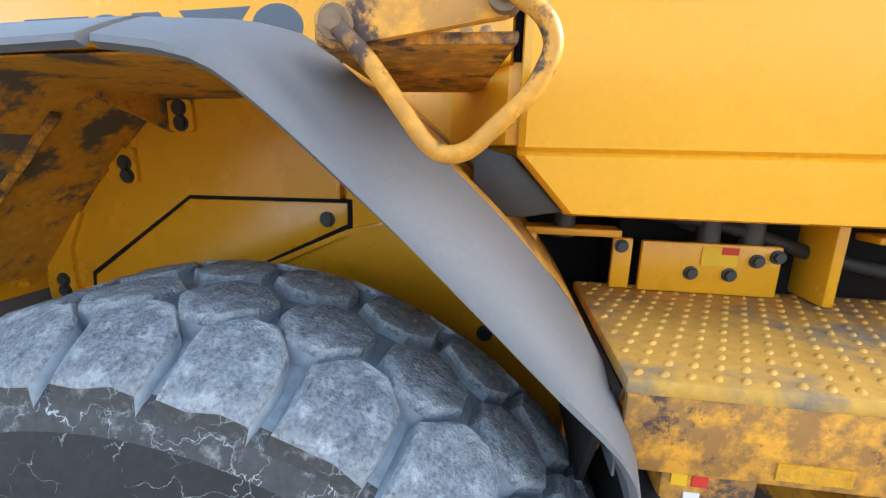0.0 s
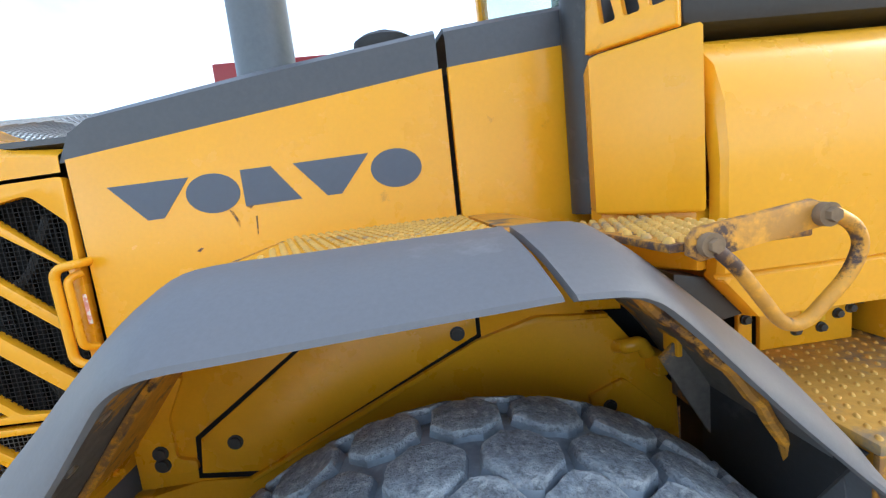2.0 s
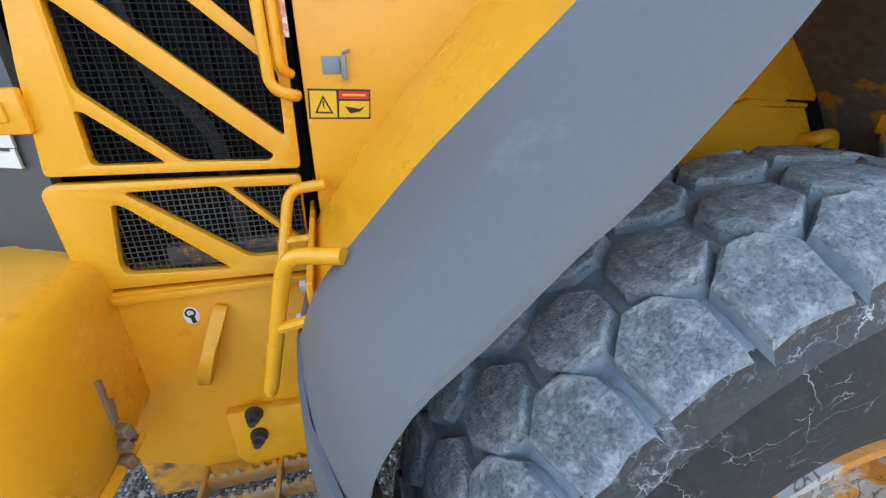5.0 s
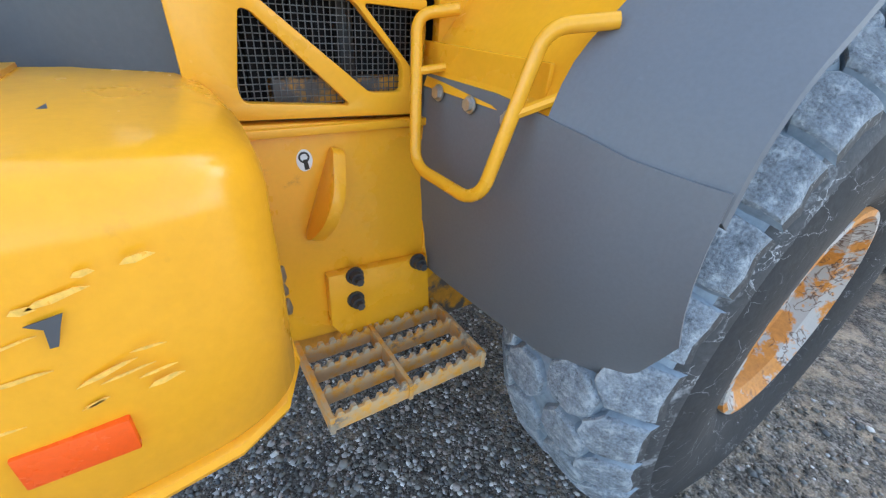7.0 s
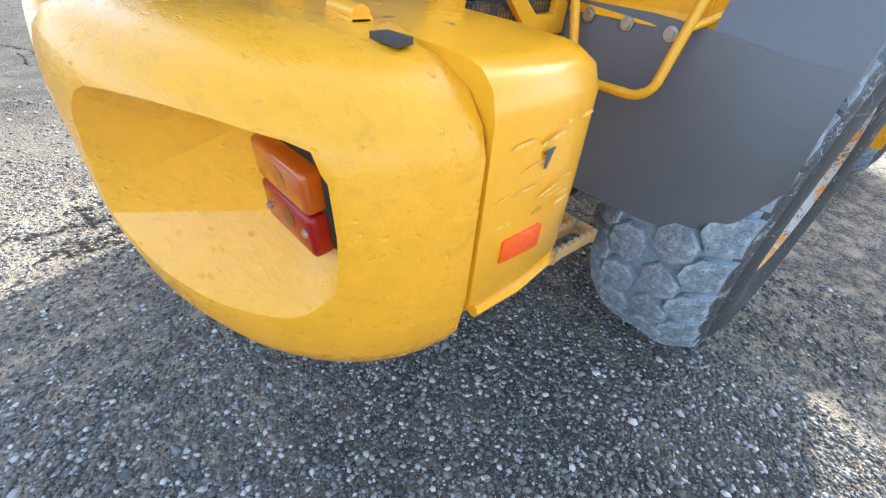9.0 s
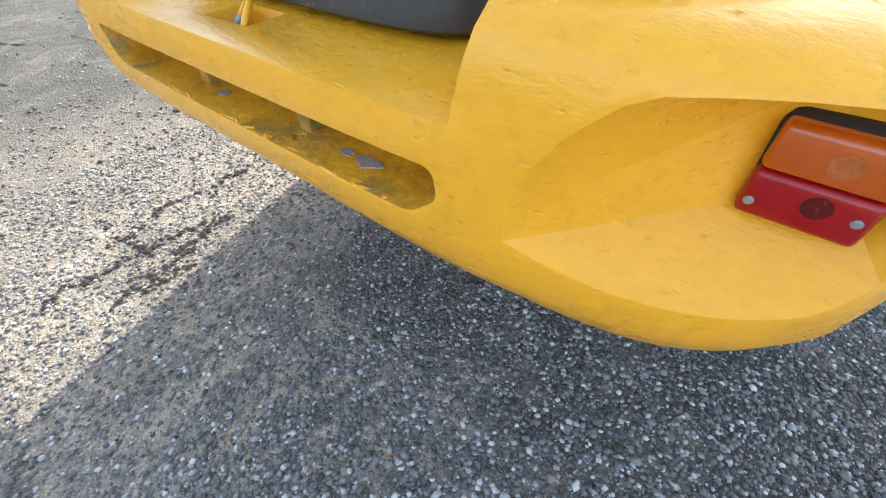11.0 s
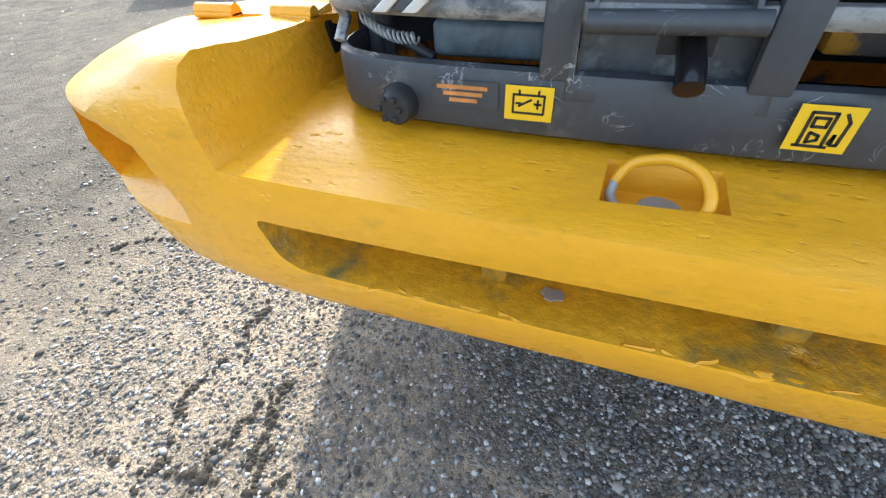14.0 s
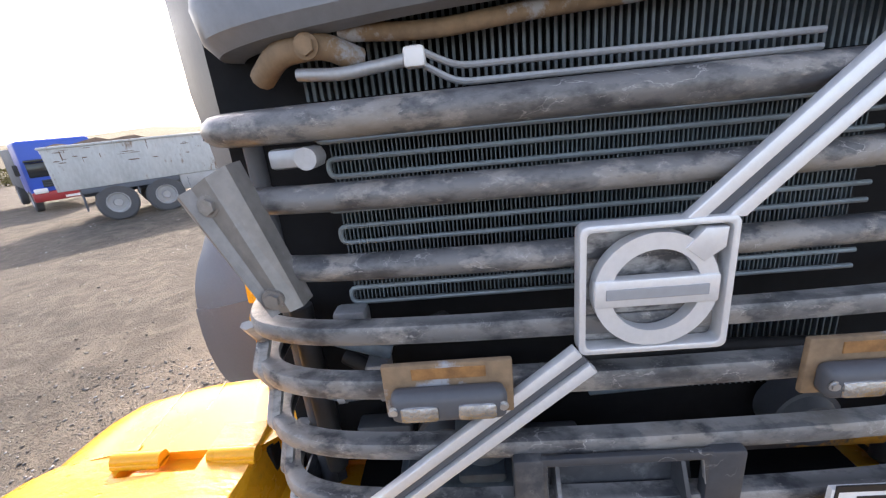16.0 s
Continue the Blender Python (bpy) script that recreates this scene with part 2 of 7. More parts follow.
M_rust = mat("rusty_bracket", (0.22, 0.15, 0.09), 0.8, vary=0.35, scale=9, fine=60, bump=0.4, wear=(0.32, 0.33, 0.35), wear_amt=0.35, wear_scale=7)
M_bolt = mat("zinc_bolt", (0.5, 0.5, 0.5), 0.35, metal=0.9, vary=0.15)
M_boltd = mat("dark_bolt", (0.06, 0.06, 0.065), 0.5, metal=0.3, vary=0.2)
M_white = mat("white_paint", (0.78, 0.78, 0.78), 0.4, vary=0.05)
M_mark = mat("dark_print", (0.012, 0.012, 0.014), 0.45, vary=0.1, bump=0)
M_sticker = mat("yellow_sticker", (0.82, 0.50, 0.01), 0.4, vary=0.05, bump=0)
M_redlab = mat("red_print", (0.62, 0.03, 0.02), 0.4, vary=0.05, bump=0)
M_logo = mat("grey_decal", (0.085, 0.105, 0.15), 0.4, vary=0.08, bump=0)
M_orange = mat("orange_reflector", (0.85, 0.10, 0.005), 0.25, vary=0.08, scale=30, fine=200, bump=0.1)
M_redlens = mat("red_lens", (0.30, 0.004, 0.006), 0.12, vary=0.15, scale=40, fine=200, bump=0.2, bump_d=0.001)
M_amber = mat("amber_lens", (0.46, 0.082, 0.003), 0.12, vary=0.1, scale=40, fine=200, bump=0.2, bump_d=0.001, coat=0.6)
M_red = mat("red_paint", (0.35, 0.03, 0.035), 0.45, vary=0.1)


# ---- building helpers ----
def part(name, bm, material, parent=None, label="", smooth=False):
    """Links a bmesh as one mesh object under a thing or a part."""
    bmesh.ops.recalc_face_normals(bm, faces=bm.faces)
    me = bpy.data.meshes.new(name)
    bm.to_mesh(me)
    bm.free()
    me.materials.append(material)
    if smooth:
        me.polygons.foreach_set("use_smooth", [True] * len(me.polygons))
        me.set_sharp_from_angle(angle=radians(38))
    ob = new(name, me)
    if parent:
        hang(ob, parent)
    if label:
        tagged(ob, label)
    return ob


def hang(ob, parent):
    ob.parent = parent
    if parent.type == "EMPTY":
        ob.matrix_parent_inverse = Matrix.Translation(-parent.location)


def thing(name, at, label, category, group="", kind=""):
    e = new(name)
    e.location = at
    e.empty_display_size = 0.2
    return tagged(e, label, category, group, kind)


def box(bm, lo, hi, bev=0.0, seg=2, m=None):
    v = [bm.verts.new((x, y, z)) for x in (lo[0], hi[0]) for y in (lo[1], hi[1]) for z in (lo[2], hi[2])]
    fs = [bm.faces.new([v[i] for i in q]) for q in ((0, 1, 3, 2), (4, 6, 7, 5), (0, 4, 5, 1), (2, 3, 7, 6), (0, 2, 6, 4), (1, 5, 7, 3))]
    if m:
        bmesh.ops.transform(bm, matrix=m, verts=v)
    if bev:
        es = list({e for f in fs for e in f.edges})
        bmesh.ops.bevel(bm, geom=es, offset=bev, segments=seg, profile=0.5, affect="EDGES", clamp_overlap=True)
    return bm


def prism(bm, poly, a, b, axis="y", bev=0.0, seg=2):
    """A flat outline with thickness from a to b along an axis. Outline axes: y: (x, z), x: (y, z), z: (x, y)."""
    def p(u, v, w):
        return {"y": (u, w, v), "x": (w, u, v), "z": (u, v, w)}[axis]
    lo = [bm.verts.new(p(u, v, a)) for u, v in poly]
    hi = [bm.verts.new(p(u, v, b)) for u, v in poly]
    n = len(poly)
    fs = [bm.faces.new(lo[::-1]), bm.faces.new(hi)]
    fs += [bm.faces.new((lo[i], lo[(i + 1) % n], hi[(i + 1) % n], hi[i])) for i in range(n)]
    if bev:
        es = list({e for f in fs[:2] for e in f.edges})
        bmesh.ops.bevel(bm, geom=es, offset=bev, segments=seg, profile=0.5, affect="EDGES", clamp_overlap=True)
    return bm


def rounded(pts, r, n=5, closed=False):
    """A polyline with its corners rounded by the radius r."""
    pts = [Vector(p) for p in pts]
    out = []
    k = len(pts)
    for i, p in enumerate(pts):
        if not closed and i in (0, k - 1):
            out.append(p)
            continue
        a, b = pts[i - 1] - p, pts[(i + 1) % k] - p
        d = min(r, a.length * 0.49, b.length * 0.49)
        s, e = p + a.normalized() * d, p + b.normalized() * d
        out += [s.lerp(p, t).lerp(p.lerp(e, t), t) for t in (j / n for j in range(n + 1))]
    return out


def tube(bm, pts, r, seg=10, closed=False, flat=1.0):
    """A round bar along a polyline."""
    pts = [Vector(p) for p in pts]
    k = len(pts)
    rings, up = [], None
    for i, p in enumerate(pts):
        a = pts[(i - 1) % k] if (i or closed) else p
        b = pts[(i + 1) % k] if (i < k - 1 or closed) else p
        d = (b - a).normalized()
        if up is None:
            up = d.orthogonal().normalized()
            if abs(d.z) < 0.9:
                up = (Vector((0, 0, 1)) - d * d.z).normalized()
        else:
            up = (up - d * up.dot(d)).normalized()
        side = d.cross(up)
        rings.append([bm.verts.new(p + (up * math.cos(t) + side * math.sin(t) * flat) * r) for t in (2 * math.pi * j / seg for j in range(seg))])
    for i in range(k if closed else k - 1):
        A, B = rings[i], rings[(i + 1) % k]
        for j in range(seg):
            bm.faces.new((A[j], A[(j + 1) % seg], B[(j + 1) % seg], B[j]))
    if not closed:
        bm.faces.new(rings[0][::-1])
        bm.faces.new(rings[-1])
    return bm


def grid(bm, rows, closed=False, caps=False):
    """A skin through rows of points."""
    vs = [[bm.verts.new(p) for p in row] for row in rows]
    for A, B in zip(vs, vs[1:]):
        n = len(A)
        for j in range(n if closed else n - 1):
            bm.faces.new((A[j], A[(j + 1) % n], B[(j + 1) % n], B[j]))
    if caps:
        bm.faces.new(vs[0][::-1])
        bm.faces.new(vs[-1])
    return bm


def sheet(bm, rows, thick):
    """A skin through rows of points, given a thickness along its normals."""
    g = grid(bmesh.new(), rows)
    bmesh.ops.recalc_face_normals(g, faces=g.faces)
    bmesh.ops.solidify(g, geom=list(g.faces), thickness=thick)
    me = bpy.data.meshes.new("tmp")
    g.to_mesh(me)
    g.free()
    bm.from_mesh(me)
    bpy.data.meshes.remove(me)
    return bm


def sweep(bm, pts, prof):
    """A bar of any section along a polyline: the section's points are (outwards, up)."""
    pts = [Vector(p) for p in pts]
    rows = []
    for i, p in enumerate(pts):
        d = (pts[min(i + 1, len(pts) - 1)] - pts[max(i - 1, 0)]).normalized()
        side = d.cross(Vector((0, 0, 1))).normalized()
        up = side.cross(d)
        rows.append([p + side * a + up * b for a, b in prof])
    return grid(bm, rows, closed=True, caps=True)


def lathe(bm, prof, seg=48, m=None, a0=0.0, a1=2 * math.pi):
    """Turns a profile of (radius, height along y) about the y axis."""
    full = abs(a1 - a0 - 2 * math.pi) < 1e-6
    rows = []
    k = seg if full else seg + 1
    for i in range(k):
        a = a0 + (a1 - a0) * i / seg
        rows.append([Vector((r * math.sin(a), y, r * math.cos(a))) for r, y in prof])
    if full:
        rows.append(rows[0])
    if m:
        rows = [[m @ p for p in row] for row in rows]
    grid(bm, rows)
    if full:
        bmesh.ops.remove_doubles(bm, verts=bm.verts, dist=1e-5)
    return bm


def bolt(bm, at, axis, r=0.012, h=0.008, seg=6):
    """A hexagon bolt head on a washer, standing out along an axis."""
    q = Vector((0, 0, 1)).rotation_difference(Vector(axis)).to_matrix().to_4x4()
    m = Matrix.Translation(at) @ q
    for rr, h0, h1, sg in ((r * 1.35, 0, h * 0.3, 16), (r, h * 0.3, h, seg)):
        a = [bm.verts.new(m @ Vector((rr * math.cos(t), rr * math.sin(t), h0))) for t in (2 * math.pi * j / sg for j in range(sg))]
        b = [bm.verts.new(m @ Vector((rr * math.cos(t), rr * math.sin(t), h1))) for t in (2 * math.pi * j / sg for j in range(sg))]
        for j in range(sg):
            bm.faces.new((a[j], a[(j + 1) % sg], b[(j + 1) % sg], b[j]))
        bm.faces.new(b)
    return bm


def lerp_path(pts, x):
    for (a, b), (c, d) in zip(pts, pts[1:]):
        if a <= x <= c:
            return b + (d - b) * (x - a) / (c - a)
    return pts[0][1] if x < pts[0][0] else pts[-1][1]


CY = 2.23  # the loader's middle line


# ---- ground ----
def ground_height(x, y):
    """Gentle unevenness of the yard, level under the loader."""
    d = math.hypot(x + 0.4, y - CY)
    soft = min(1, max(0, (d - 2.2) / 4))
    dip = -0.025 * min(40, max(0, d - 14))
    return dip + soft * (0.05 * noise.noise((x * 0.35, y * 0.35, 0)) + 0.02 * noise.noise((x * 1.7, y * 1.7, 3)))


def ground_material():
    m = bpy.data.materials.new("gravel_yard")
    m.use_nodes = True
    t = m.node_tree
    n, l = t.nodes, t.links
    b = n["Principled BSDF"]
    co = n.new("ShaderNodeTexCoord")

    def tex(kind, scale, **kw):
        x = n.new(kind)
        x.inputs["Scale"].default_value = scale
        for k, v in kw.items():
            x.inputs[k].default_value = v
        l.new(co.outputs["Object"], x.inputs["Vector"])
        return x

    def ramp(src, stops):
        r = n.new("ShaderNodeValToRGB")
        e = r.color_ramp.elements
        while len(e) < len(stops):
            e.new(0.5)
        for el, (p, c) in zip(e, stops):
            el.position, el.color = p, (*c, 1)
        l.new(src, r.inputs[0])
        return r.outputs[0]

    def mix(kind, fac, a, c):
        x = n.new("ShaderNodeMix")
        x.data_type, x.blend_type = "RGBA", kind
        if isinstance(fac, float):
            x.inputs[0].default_value = fac
        else:
            l.new(fac, x.inputs[0])
        l.new(a, x.inputs[6])
        l.new(c, x.inputs[7])
        return x.outputs[2]
    v1 = tex("ShaderNodeTexVoronoi", 48.0)
    v2 = tex("ShaderNodeTexVoronoi", 130.0)
    nb = tex("ShaderNodeTexNoise", 0.9, Detail=8.0, Roughness=0.65)
    nm = tex("ShaderNodeTexNoise", 7.0, Detail=8.0, Roughness=0.7)
    nf = tex("ShaderNodeTexNoise", 120.0, Detail=4.0)
    stones = mix("MIX", 0.5, ramp(v1.outputs["Color"], [(0.2, (0.024, 0.022, 0.021)), (0.5, (0.12, 0.113, 0.107)), (0.75, (0.25, 0.24, 0.228)), (0.93, (0.42, 0.41, 0.40))]),
                 ramp(v2.outputs["Color"], [(0.15, (0.03, 0.028, 0.026)), (0.5, (0.135, 0.128, 0.12)), (0.78, (0.30, 0.285, 0.27)), (0.95, (0.52, 0.50, 0.48))]))
    sand = ramp(nf.outputs[0], [(0.3, (0.28, 0.235, 0.18)), (0.7, (0.48, 0.41, 0.325))])
    patch = n.new("ShaderNodeMapRange")
    patch.inputs[1].default_value, patch.inputs[2].default_value = 0.47, 0.63
    l.new(nm.outputs[0], patch.inputs[0])
    base = mix("MIX", patch.outputs[0], stones, sand)
    tone = ramp(nb.outputs[0], [(0.34, (0.52, 0.50, 0.48)), (0.48, (0.98, 0.94, 0.89)), (0.64, (1.4, 1.32, 1.22))])
    # trodden brown earth beyond the loader
    sep = n.new("ShaderNodeSeparateXYZ")
    l.new(co.outputs["Object"], sep.inputs[0])
    far = n.new("ShaderNodeMath")
    far.operation = "MULTIPLY_ADD"
    l.new(nb.outputs[0], far.inputs[0])
    far.inputs[1].default_value = 3.0
    l.new(sep.outputs[1], far.inputs[2])
    reach = n.new("ShaderNodeMapRange")
    reach.inputs[1].default_value, reach.inputs[2].default_value = 5.4, 7.4
    l.new(far.outputs[0], reach.inputs[0])
    track = tex("ShaderNodeTexNoise", 2.2, Detail=9.0, Roughness=0.72, Distortion=1.2)
    earth = ramp(track.outputs[0], [(0.34, (0.015, 0.014, 0.012)), (0.45, (0.042, 0.038, 0.032)), (0.52, (0.062, 0.056, 0.046)), (0.62, (0.11, 0.097, 0.078))])
    half = n.new("ShaderNodeMath")
    half.operation = "MULTIPLY"
    half.inputs[1].default_value = 0.85
    l.new(reach.outputs[0], half.inputs[0])
    # gravel behind the loader: damp stains, and its shade deepened in the colour
    darkened = base
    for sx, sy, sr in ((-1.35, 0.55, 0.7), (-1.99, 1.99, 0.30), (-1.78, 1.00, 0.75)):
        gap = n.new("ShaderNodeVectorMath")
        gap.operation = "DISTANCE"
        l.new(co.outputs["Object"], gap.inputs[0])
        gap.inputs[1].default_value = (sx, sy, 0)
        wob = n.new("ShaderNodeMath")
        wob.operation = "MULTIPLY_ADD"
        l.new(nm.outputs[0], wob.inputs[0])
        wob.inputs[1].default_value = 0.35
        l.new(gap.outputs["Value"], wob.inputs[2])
        damp_shade = n.new("ShaderNodeMapRange")
        damp_shade.inputs[1].default_value, damp_shade.inputs[2].default_value = sr + 0.02, sr + 0.22
        damp_shade.inputs[3].default_value, damp_shade.inputs[4].default_value = 0.62, 0.0
        l.new(wob.outputs[0], damp_shade.inputs[0])
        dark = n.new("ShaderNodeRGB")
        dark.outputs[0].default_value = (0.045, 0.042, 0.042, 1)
        darkened = mix("MIX", damp_shade.outputs[0], darkened, dark.outputs[0])
    base = darkened
    # sandy, trodden ground left of the loader; unseen right-hand copy added to bounce light
    side = n.new("ShaderNodeMath")
    side.operation = "MULTIPLY_ADD"
    l.new(nm.outputs[0], side.inputs[0])
    side.inputs[1].default_value = 1.6
    off = n.new("ShaderNodeMath")
    off.operation = "SUBTRACT"
    off.inputs[1].default_value = 1.1
    l.new(sep.outputs[1], off.inputs[0])
    away = n.new("ShaderNodeMath")
    away.operation = "ABSOLUTE"
    l.new(off.outputs[0], away.inputs[0])
    l.new(away.outputs[0], side.inputs[2])
    sandy = n.new("ShaderNodeMapRange")
    sandy.inputs[1].default_value, sandy.inputs[2].default_value, sandy.inputs[4].default_value = 1.8, 2.8, 0.55
    l.new(side.outputs[0], sandy.inputs[0])
    base = mix("MIX", sandy.outputs[0], base, sand)
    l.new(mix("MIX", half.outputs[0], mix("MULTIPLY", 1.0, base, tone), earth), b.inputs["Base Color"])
    b.inputs["Roughness"].default_value = 0.9
    add = n.new("ShaderNodeMath")
    add.operation = "MULTIPLY_ADD"
    l.new(v1.outputs["Distance"], add.inputs[0])
    add.inputs[1].default_value = -1.0
    l.new(nm.outputs[0], add.inputs[2])
    add2 = n.new("ShaderNodeMath")
    add2.operation = "MULTIPLY_ADD"
    l.new(v2.outputs["Distance"], add2.inputs[0])
    add2.inputs[1].default_value = -0.5
    l.new(add.outputs[0], add2.inputs[2])
    bp = n.new("ShaderNodeBump")
    bp.inputs["Strength"].default_value, bp.inputs["Distance"].default_value = 1.0, 0.012
    rough = n.new("ShaderNodeMath")
    rough.operation = "MULTIPLY_ADD"
    l.new(track.outputs[0], rough.inputs[0])
    rough.inputs[1].default_value = 4.0
    l.new(add2.outputs[0], rough.inputs[2])
    l.new(rough.outputs[0], bp.inputs["Height"])
    l.new(bp.outputs[0], b.inputs["Normal"])
    return m


M_ground = ground_material()


def build_ground():
    ticks = [-900, -400, -150, -70, -35, -20] + [-14 + 0.5 * i for i in range(62)] + [20, 30, 50, 90, 200, 500, 900]
    bm = bmesh.new()
    grid(bm, [[(x, y + 4, ground_height(x, y + 4)) for y in ticks] for x in ticks])
    return tagged(part("ground", bm, M_ground, smooth=True), "grey crushed gravel yard with sandy worn patches", "ground", kind="structure")


build_ground()

# ---- wheel loader ----
loader = thing("wheel_loader", (-0.4, CY, 0), "yellow articulated wheel loader with grey fenders parked on gravel", "wheel loader")
AX, AZ = -0.39, 0.815  # rear axle


def mirror_y(p):
    return (p[0], 2 * CY - p[1], p[2])


TYRE_W = 0.47
N_LUG = 30


def lug_mesh(kind, seed):
    """One tread block, laid on the tyre's crown at angle 0: x round the tyre, y across it."""
    pitch = 2 * math.pi / N_LUG * 0.84
    w = TYRE_W / 2
    q = TYRE_W / 0.61
    rng = random.Random(seed)
    if kind == "shoulder":
        out = [(-0.43, -0.305), (0.42, -0.305), (0.455, -0.235), (0.43, -0.205), (0.20, -0.152), (-0.12, -0.146), (-0.45, -0.195)]
    else:
        out = [(-0.25, -0.178), (0.10, -0.186), (0.42, -0.132), (0.465, -0.06), (0.19, -0.006), (-0.15, 0.0), (-0.43, -0.045), (-0.465, -0.115)]
    out = [(u + rng.uniform(-0.012, 0.012), y * q + rng.uniform(-0.003, 0.003)) for u, y in out]
    # worn, uneven edges: each side broken in three
    worn = []
    for (u0, y0), (u1, y1) in zip(out, out[1:] + out[:1]):
        bow = 0.9 if y0 > -0.29 * q or y1 > -0.29 * q else 2.2
        worn += [(u0, y0)] + [(u0 + (u1 - u0) * f + rng.uniform(-0.010, 0.010), y0 + (y1 - y0) * f + rng.uniform(-0.0022, 0.0022) * bow) for f in (0.34, 0.67)]
    out = worn
    bm = bmesh.new()
    rings = []
    for lift, inset in ((-0.034, 1.03), (-0.013, 0.955), (-0.006, 0.93), (-0.0015, 0.89), (0.0, 0.80)):
        cx = sum(p[0] for p in out) / len(out)
        cy = sum(p[1] for p in out) / len(out)
        ring = []
        for u, y in out:
            uu, yy = cx + (u - cx) * inset, cy + (y - cy) * inset
            a = uu * pitch / 0.84
            drop = 0.072 * max(0, (abs(yy) - 0.10) / (w - 0.10)) ** 1.7
            r = 0.812 - drop + lift + rng.uniform(-0.0015, 0.0015)
            if kind == "shoulder" and yy < -0.22 and lift < -0.02:
                r -= 0.03
            ring.append(bm.verts.new((r * math.sin(a), yy, r * math.cos(a))))
        rings.append(ring)
    for A, B in zip(rings, rings[1:]):
        for j in range(len(A)):
            k = (j + 1) % len(A)
            bm.faces.new((A[j], A[k], B[k], B[j]))
    bm.faces.new(rings[-1])
    bmesh.ops.recalc_face_normals(bm, faces=bm.faces)
    me = bpy.data.meshes.new("tread_block_" + kind)
    bm.to_mesh(me)
    bm.free()
    me.materials.append(M_tread)
    me.materials.append(M_groove)
    me.materials.append(M_shoulder)
    for p in me.polygons:  # walls of the block: dusty towards the grooves, scuffed towards the sidewall
        if p.index < len(out):
            p.material_index = 2 if kind == "shoulder" and p.center.y < -w * 0.97 else 1
    me.polygons.foreach_set("use_smooth", [True] * len(me.polygons))
    me.set_sharp_from_angle(angle=radians(32))
    return me


def tyre_meshes():
    w = TYRE_W / 2
    half = [(0.335, 0.20), (0.37, 0.228), (0.45, 0.254), (0.55, 0.266), (0.62, 0.262), (0.675, 0.248), (0.702, 0.236), (0.723, 0.215), (0.762, 0.16), (0.786, 0.08), (0.789, 0.0)]
    prof = [(r, -y) for r, y in half] + [(r, y) for r, y in half[::-1][1:]]
    bm = lathe(bmesh.new(), prof, 84)
    bmesh.ops.recalc_face_normals(bm, faces=bm.faces)
    ty = bpy.data.meshes.new("tyre")
    bm.to_mesh(ty)
    bm.free()
    ty.materials.append(M_tyre)
    ty.materials.append(M_groove)
    ty.materials.append(M_shoulder)
    for p in ty.polygons:
        rad = math.hypot(p.center.x, p.center.z)
        p.material_index = 1 if rad > 0.715 else 2 if rad > 0.672 else 0
    ty.polygons.foreach_set("use_smooth", [True] * len(ty.polygons))
    rim = [(0.0, -0.10), (0.13, -0.10), (0.14, -0.13), (0.165, -0.13), (0.17, -0.095), (0.25, -0.11), (0.285, -0.14), (0.30, -0.20), (0.318, -0.215), (0.335, -0.236), (0.352, -0.234), (0.356, -0.22), (0.345, -0.205), (0.335, -0.19), (0.335, 0.2), (0.0, 0.2)]
    bm = lathe(bmesh.new(), rim, 64)
    for j in range(16):
        a = 2 * math.pi * j / 16
        bolt(bm, (0.215 * math.sin(a), -0.105, 0.215 * math.cos(a)), (0, -1, 0), 0.016, 0.022)
    bmesh.ops.recalc_face_normals(bm, faces=bm.faces)
    rm = bpy.data.meshes.new("rim")
    bm.to_mesh(rm)
    bm.free()
    rm.materials.append(M_rim)
    return ty, rm


LUG_S, LUG_C = [lug_mesh("shoulder", k) for k in range(5)], [lug_mesh("centre", 10 + k) for k in range(5)]
TYRE_ME, RIM_ME = tyre_meshes()


def wheel(x, y, flip):
    base = Matrix.Translation((x, y, AZ)) @ (Matrix.Rotation(math.pi, 4, "Z") if flip else Matrix.Identity(4))
    ty = new("tyre", TYRE_ME)
    ty.matrix_basis = base
    hang(ty, loader)
    tagged(ty, "dusty black loader tyre with chunky block tread")
    r = new("rim", RIM_ME)
    r.parent = ty
    tagged(r, "chipped orange steel rim")
    step = 2 * math.pi / N_LUG
    for k in range(N_LUG):
        for me, a, turn in ((LUG_S, k * step, 0), (LUG_C, (k + 0.5) * step, 0), (LUG_C, (k + 0.02) * step, 1), (LUG_S, (k + 0.52) * step, 1)):
            o = new("tread_block", me[(k * 3 + turn) % 5])
            o.parent = ty
            o.matrix_basis = Matrix.Rotation(a, 4, "Y") @ (Matrix.Rotation(math.pi, 4, "Z") if turn else Matrix.Identity(4))


WY = 0.975
wheel(AX, WY, False)
wheel(AX + 3.3, WY, False)
wheel(AX, 2 * CY - WY - 0.1, True)
wheel(AX + 3.3, 2 * CY - WY, True)

# fenders: a yellow inner sheet and a grey outer band
BAND_LO = [(-1.262, 1.32), (-1.247, 1.409), (-1.202, 1.49), (-1.132, 1.553), (-1.052, 1.630), (-0.998, 1.675), (-0.903, 1.778), (-0.845, 1.852), (-0.805, 1.893), (-0.75, 1.915), (-0.65, 1.921), (-0.5, 1.929), (-0.288, 1.939)]
BAND_UP = [(-1.325, 1.40), (-1.289, 1.486), (-1.216, 1.575), (-1.143, 1.668), (-1.074, 1.752), (-0.985, 1.838), (-0.931, 1.893), (-0.875, 1.945), (-0.815, 1.988), (-0.755, 2.001), (-0.62, 2.004), (-0.5, 2.006), (-0.305, 2.009)]
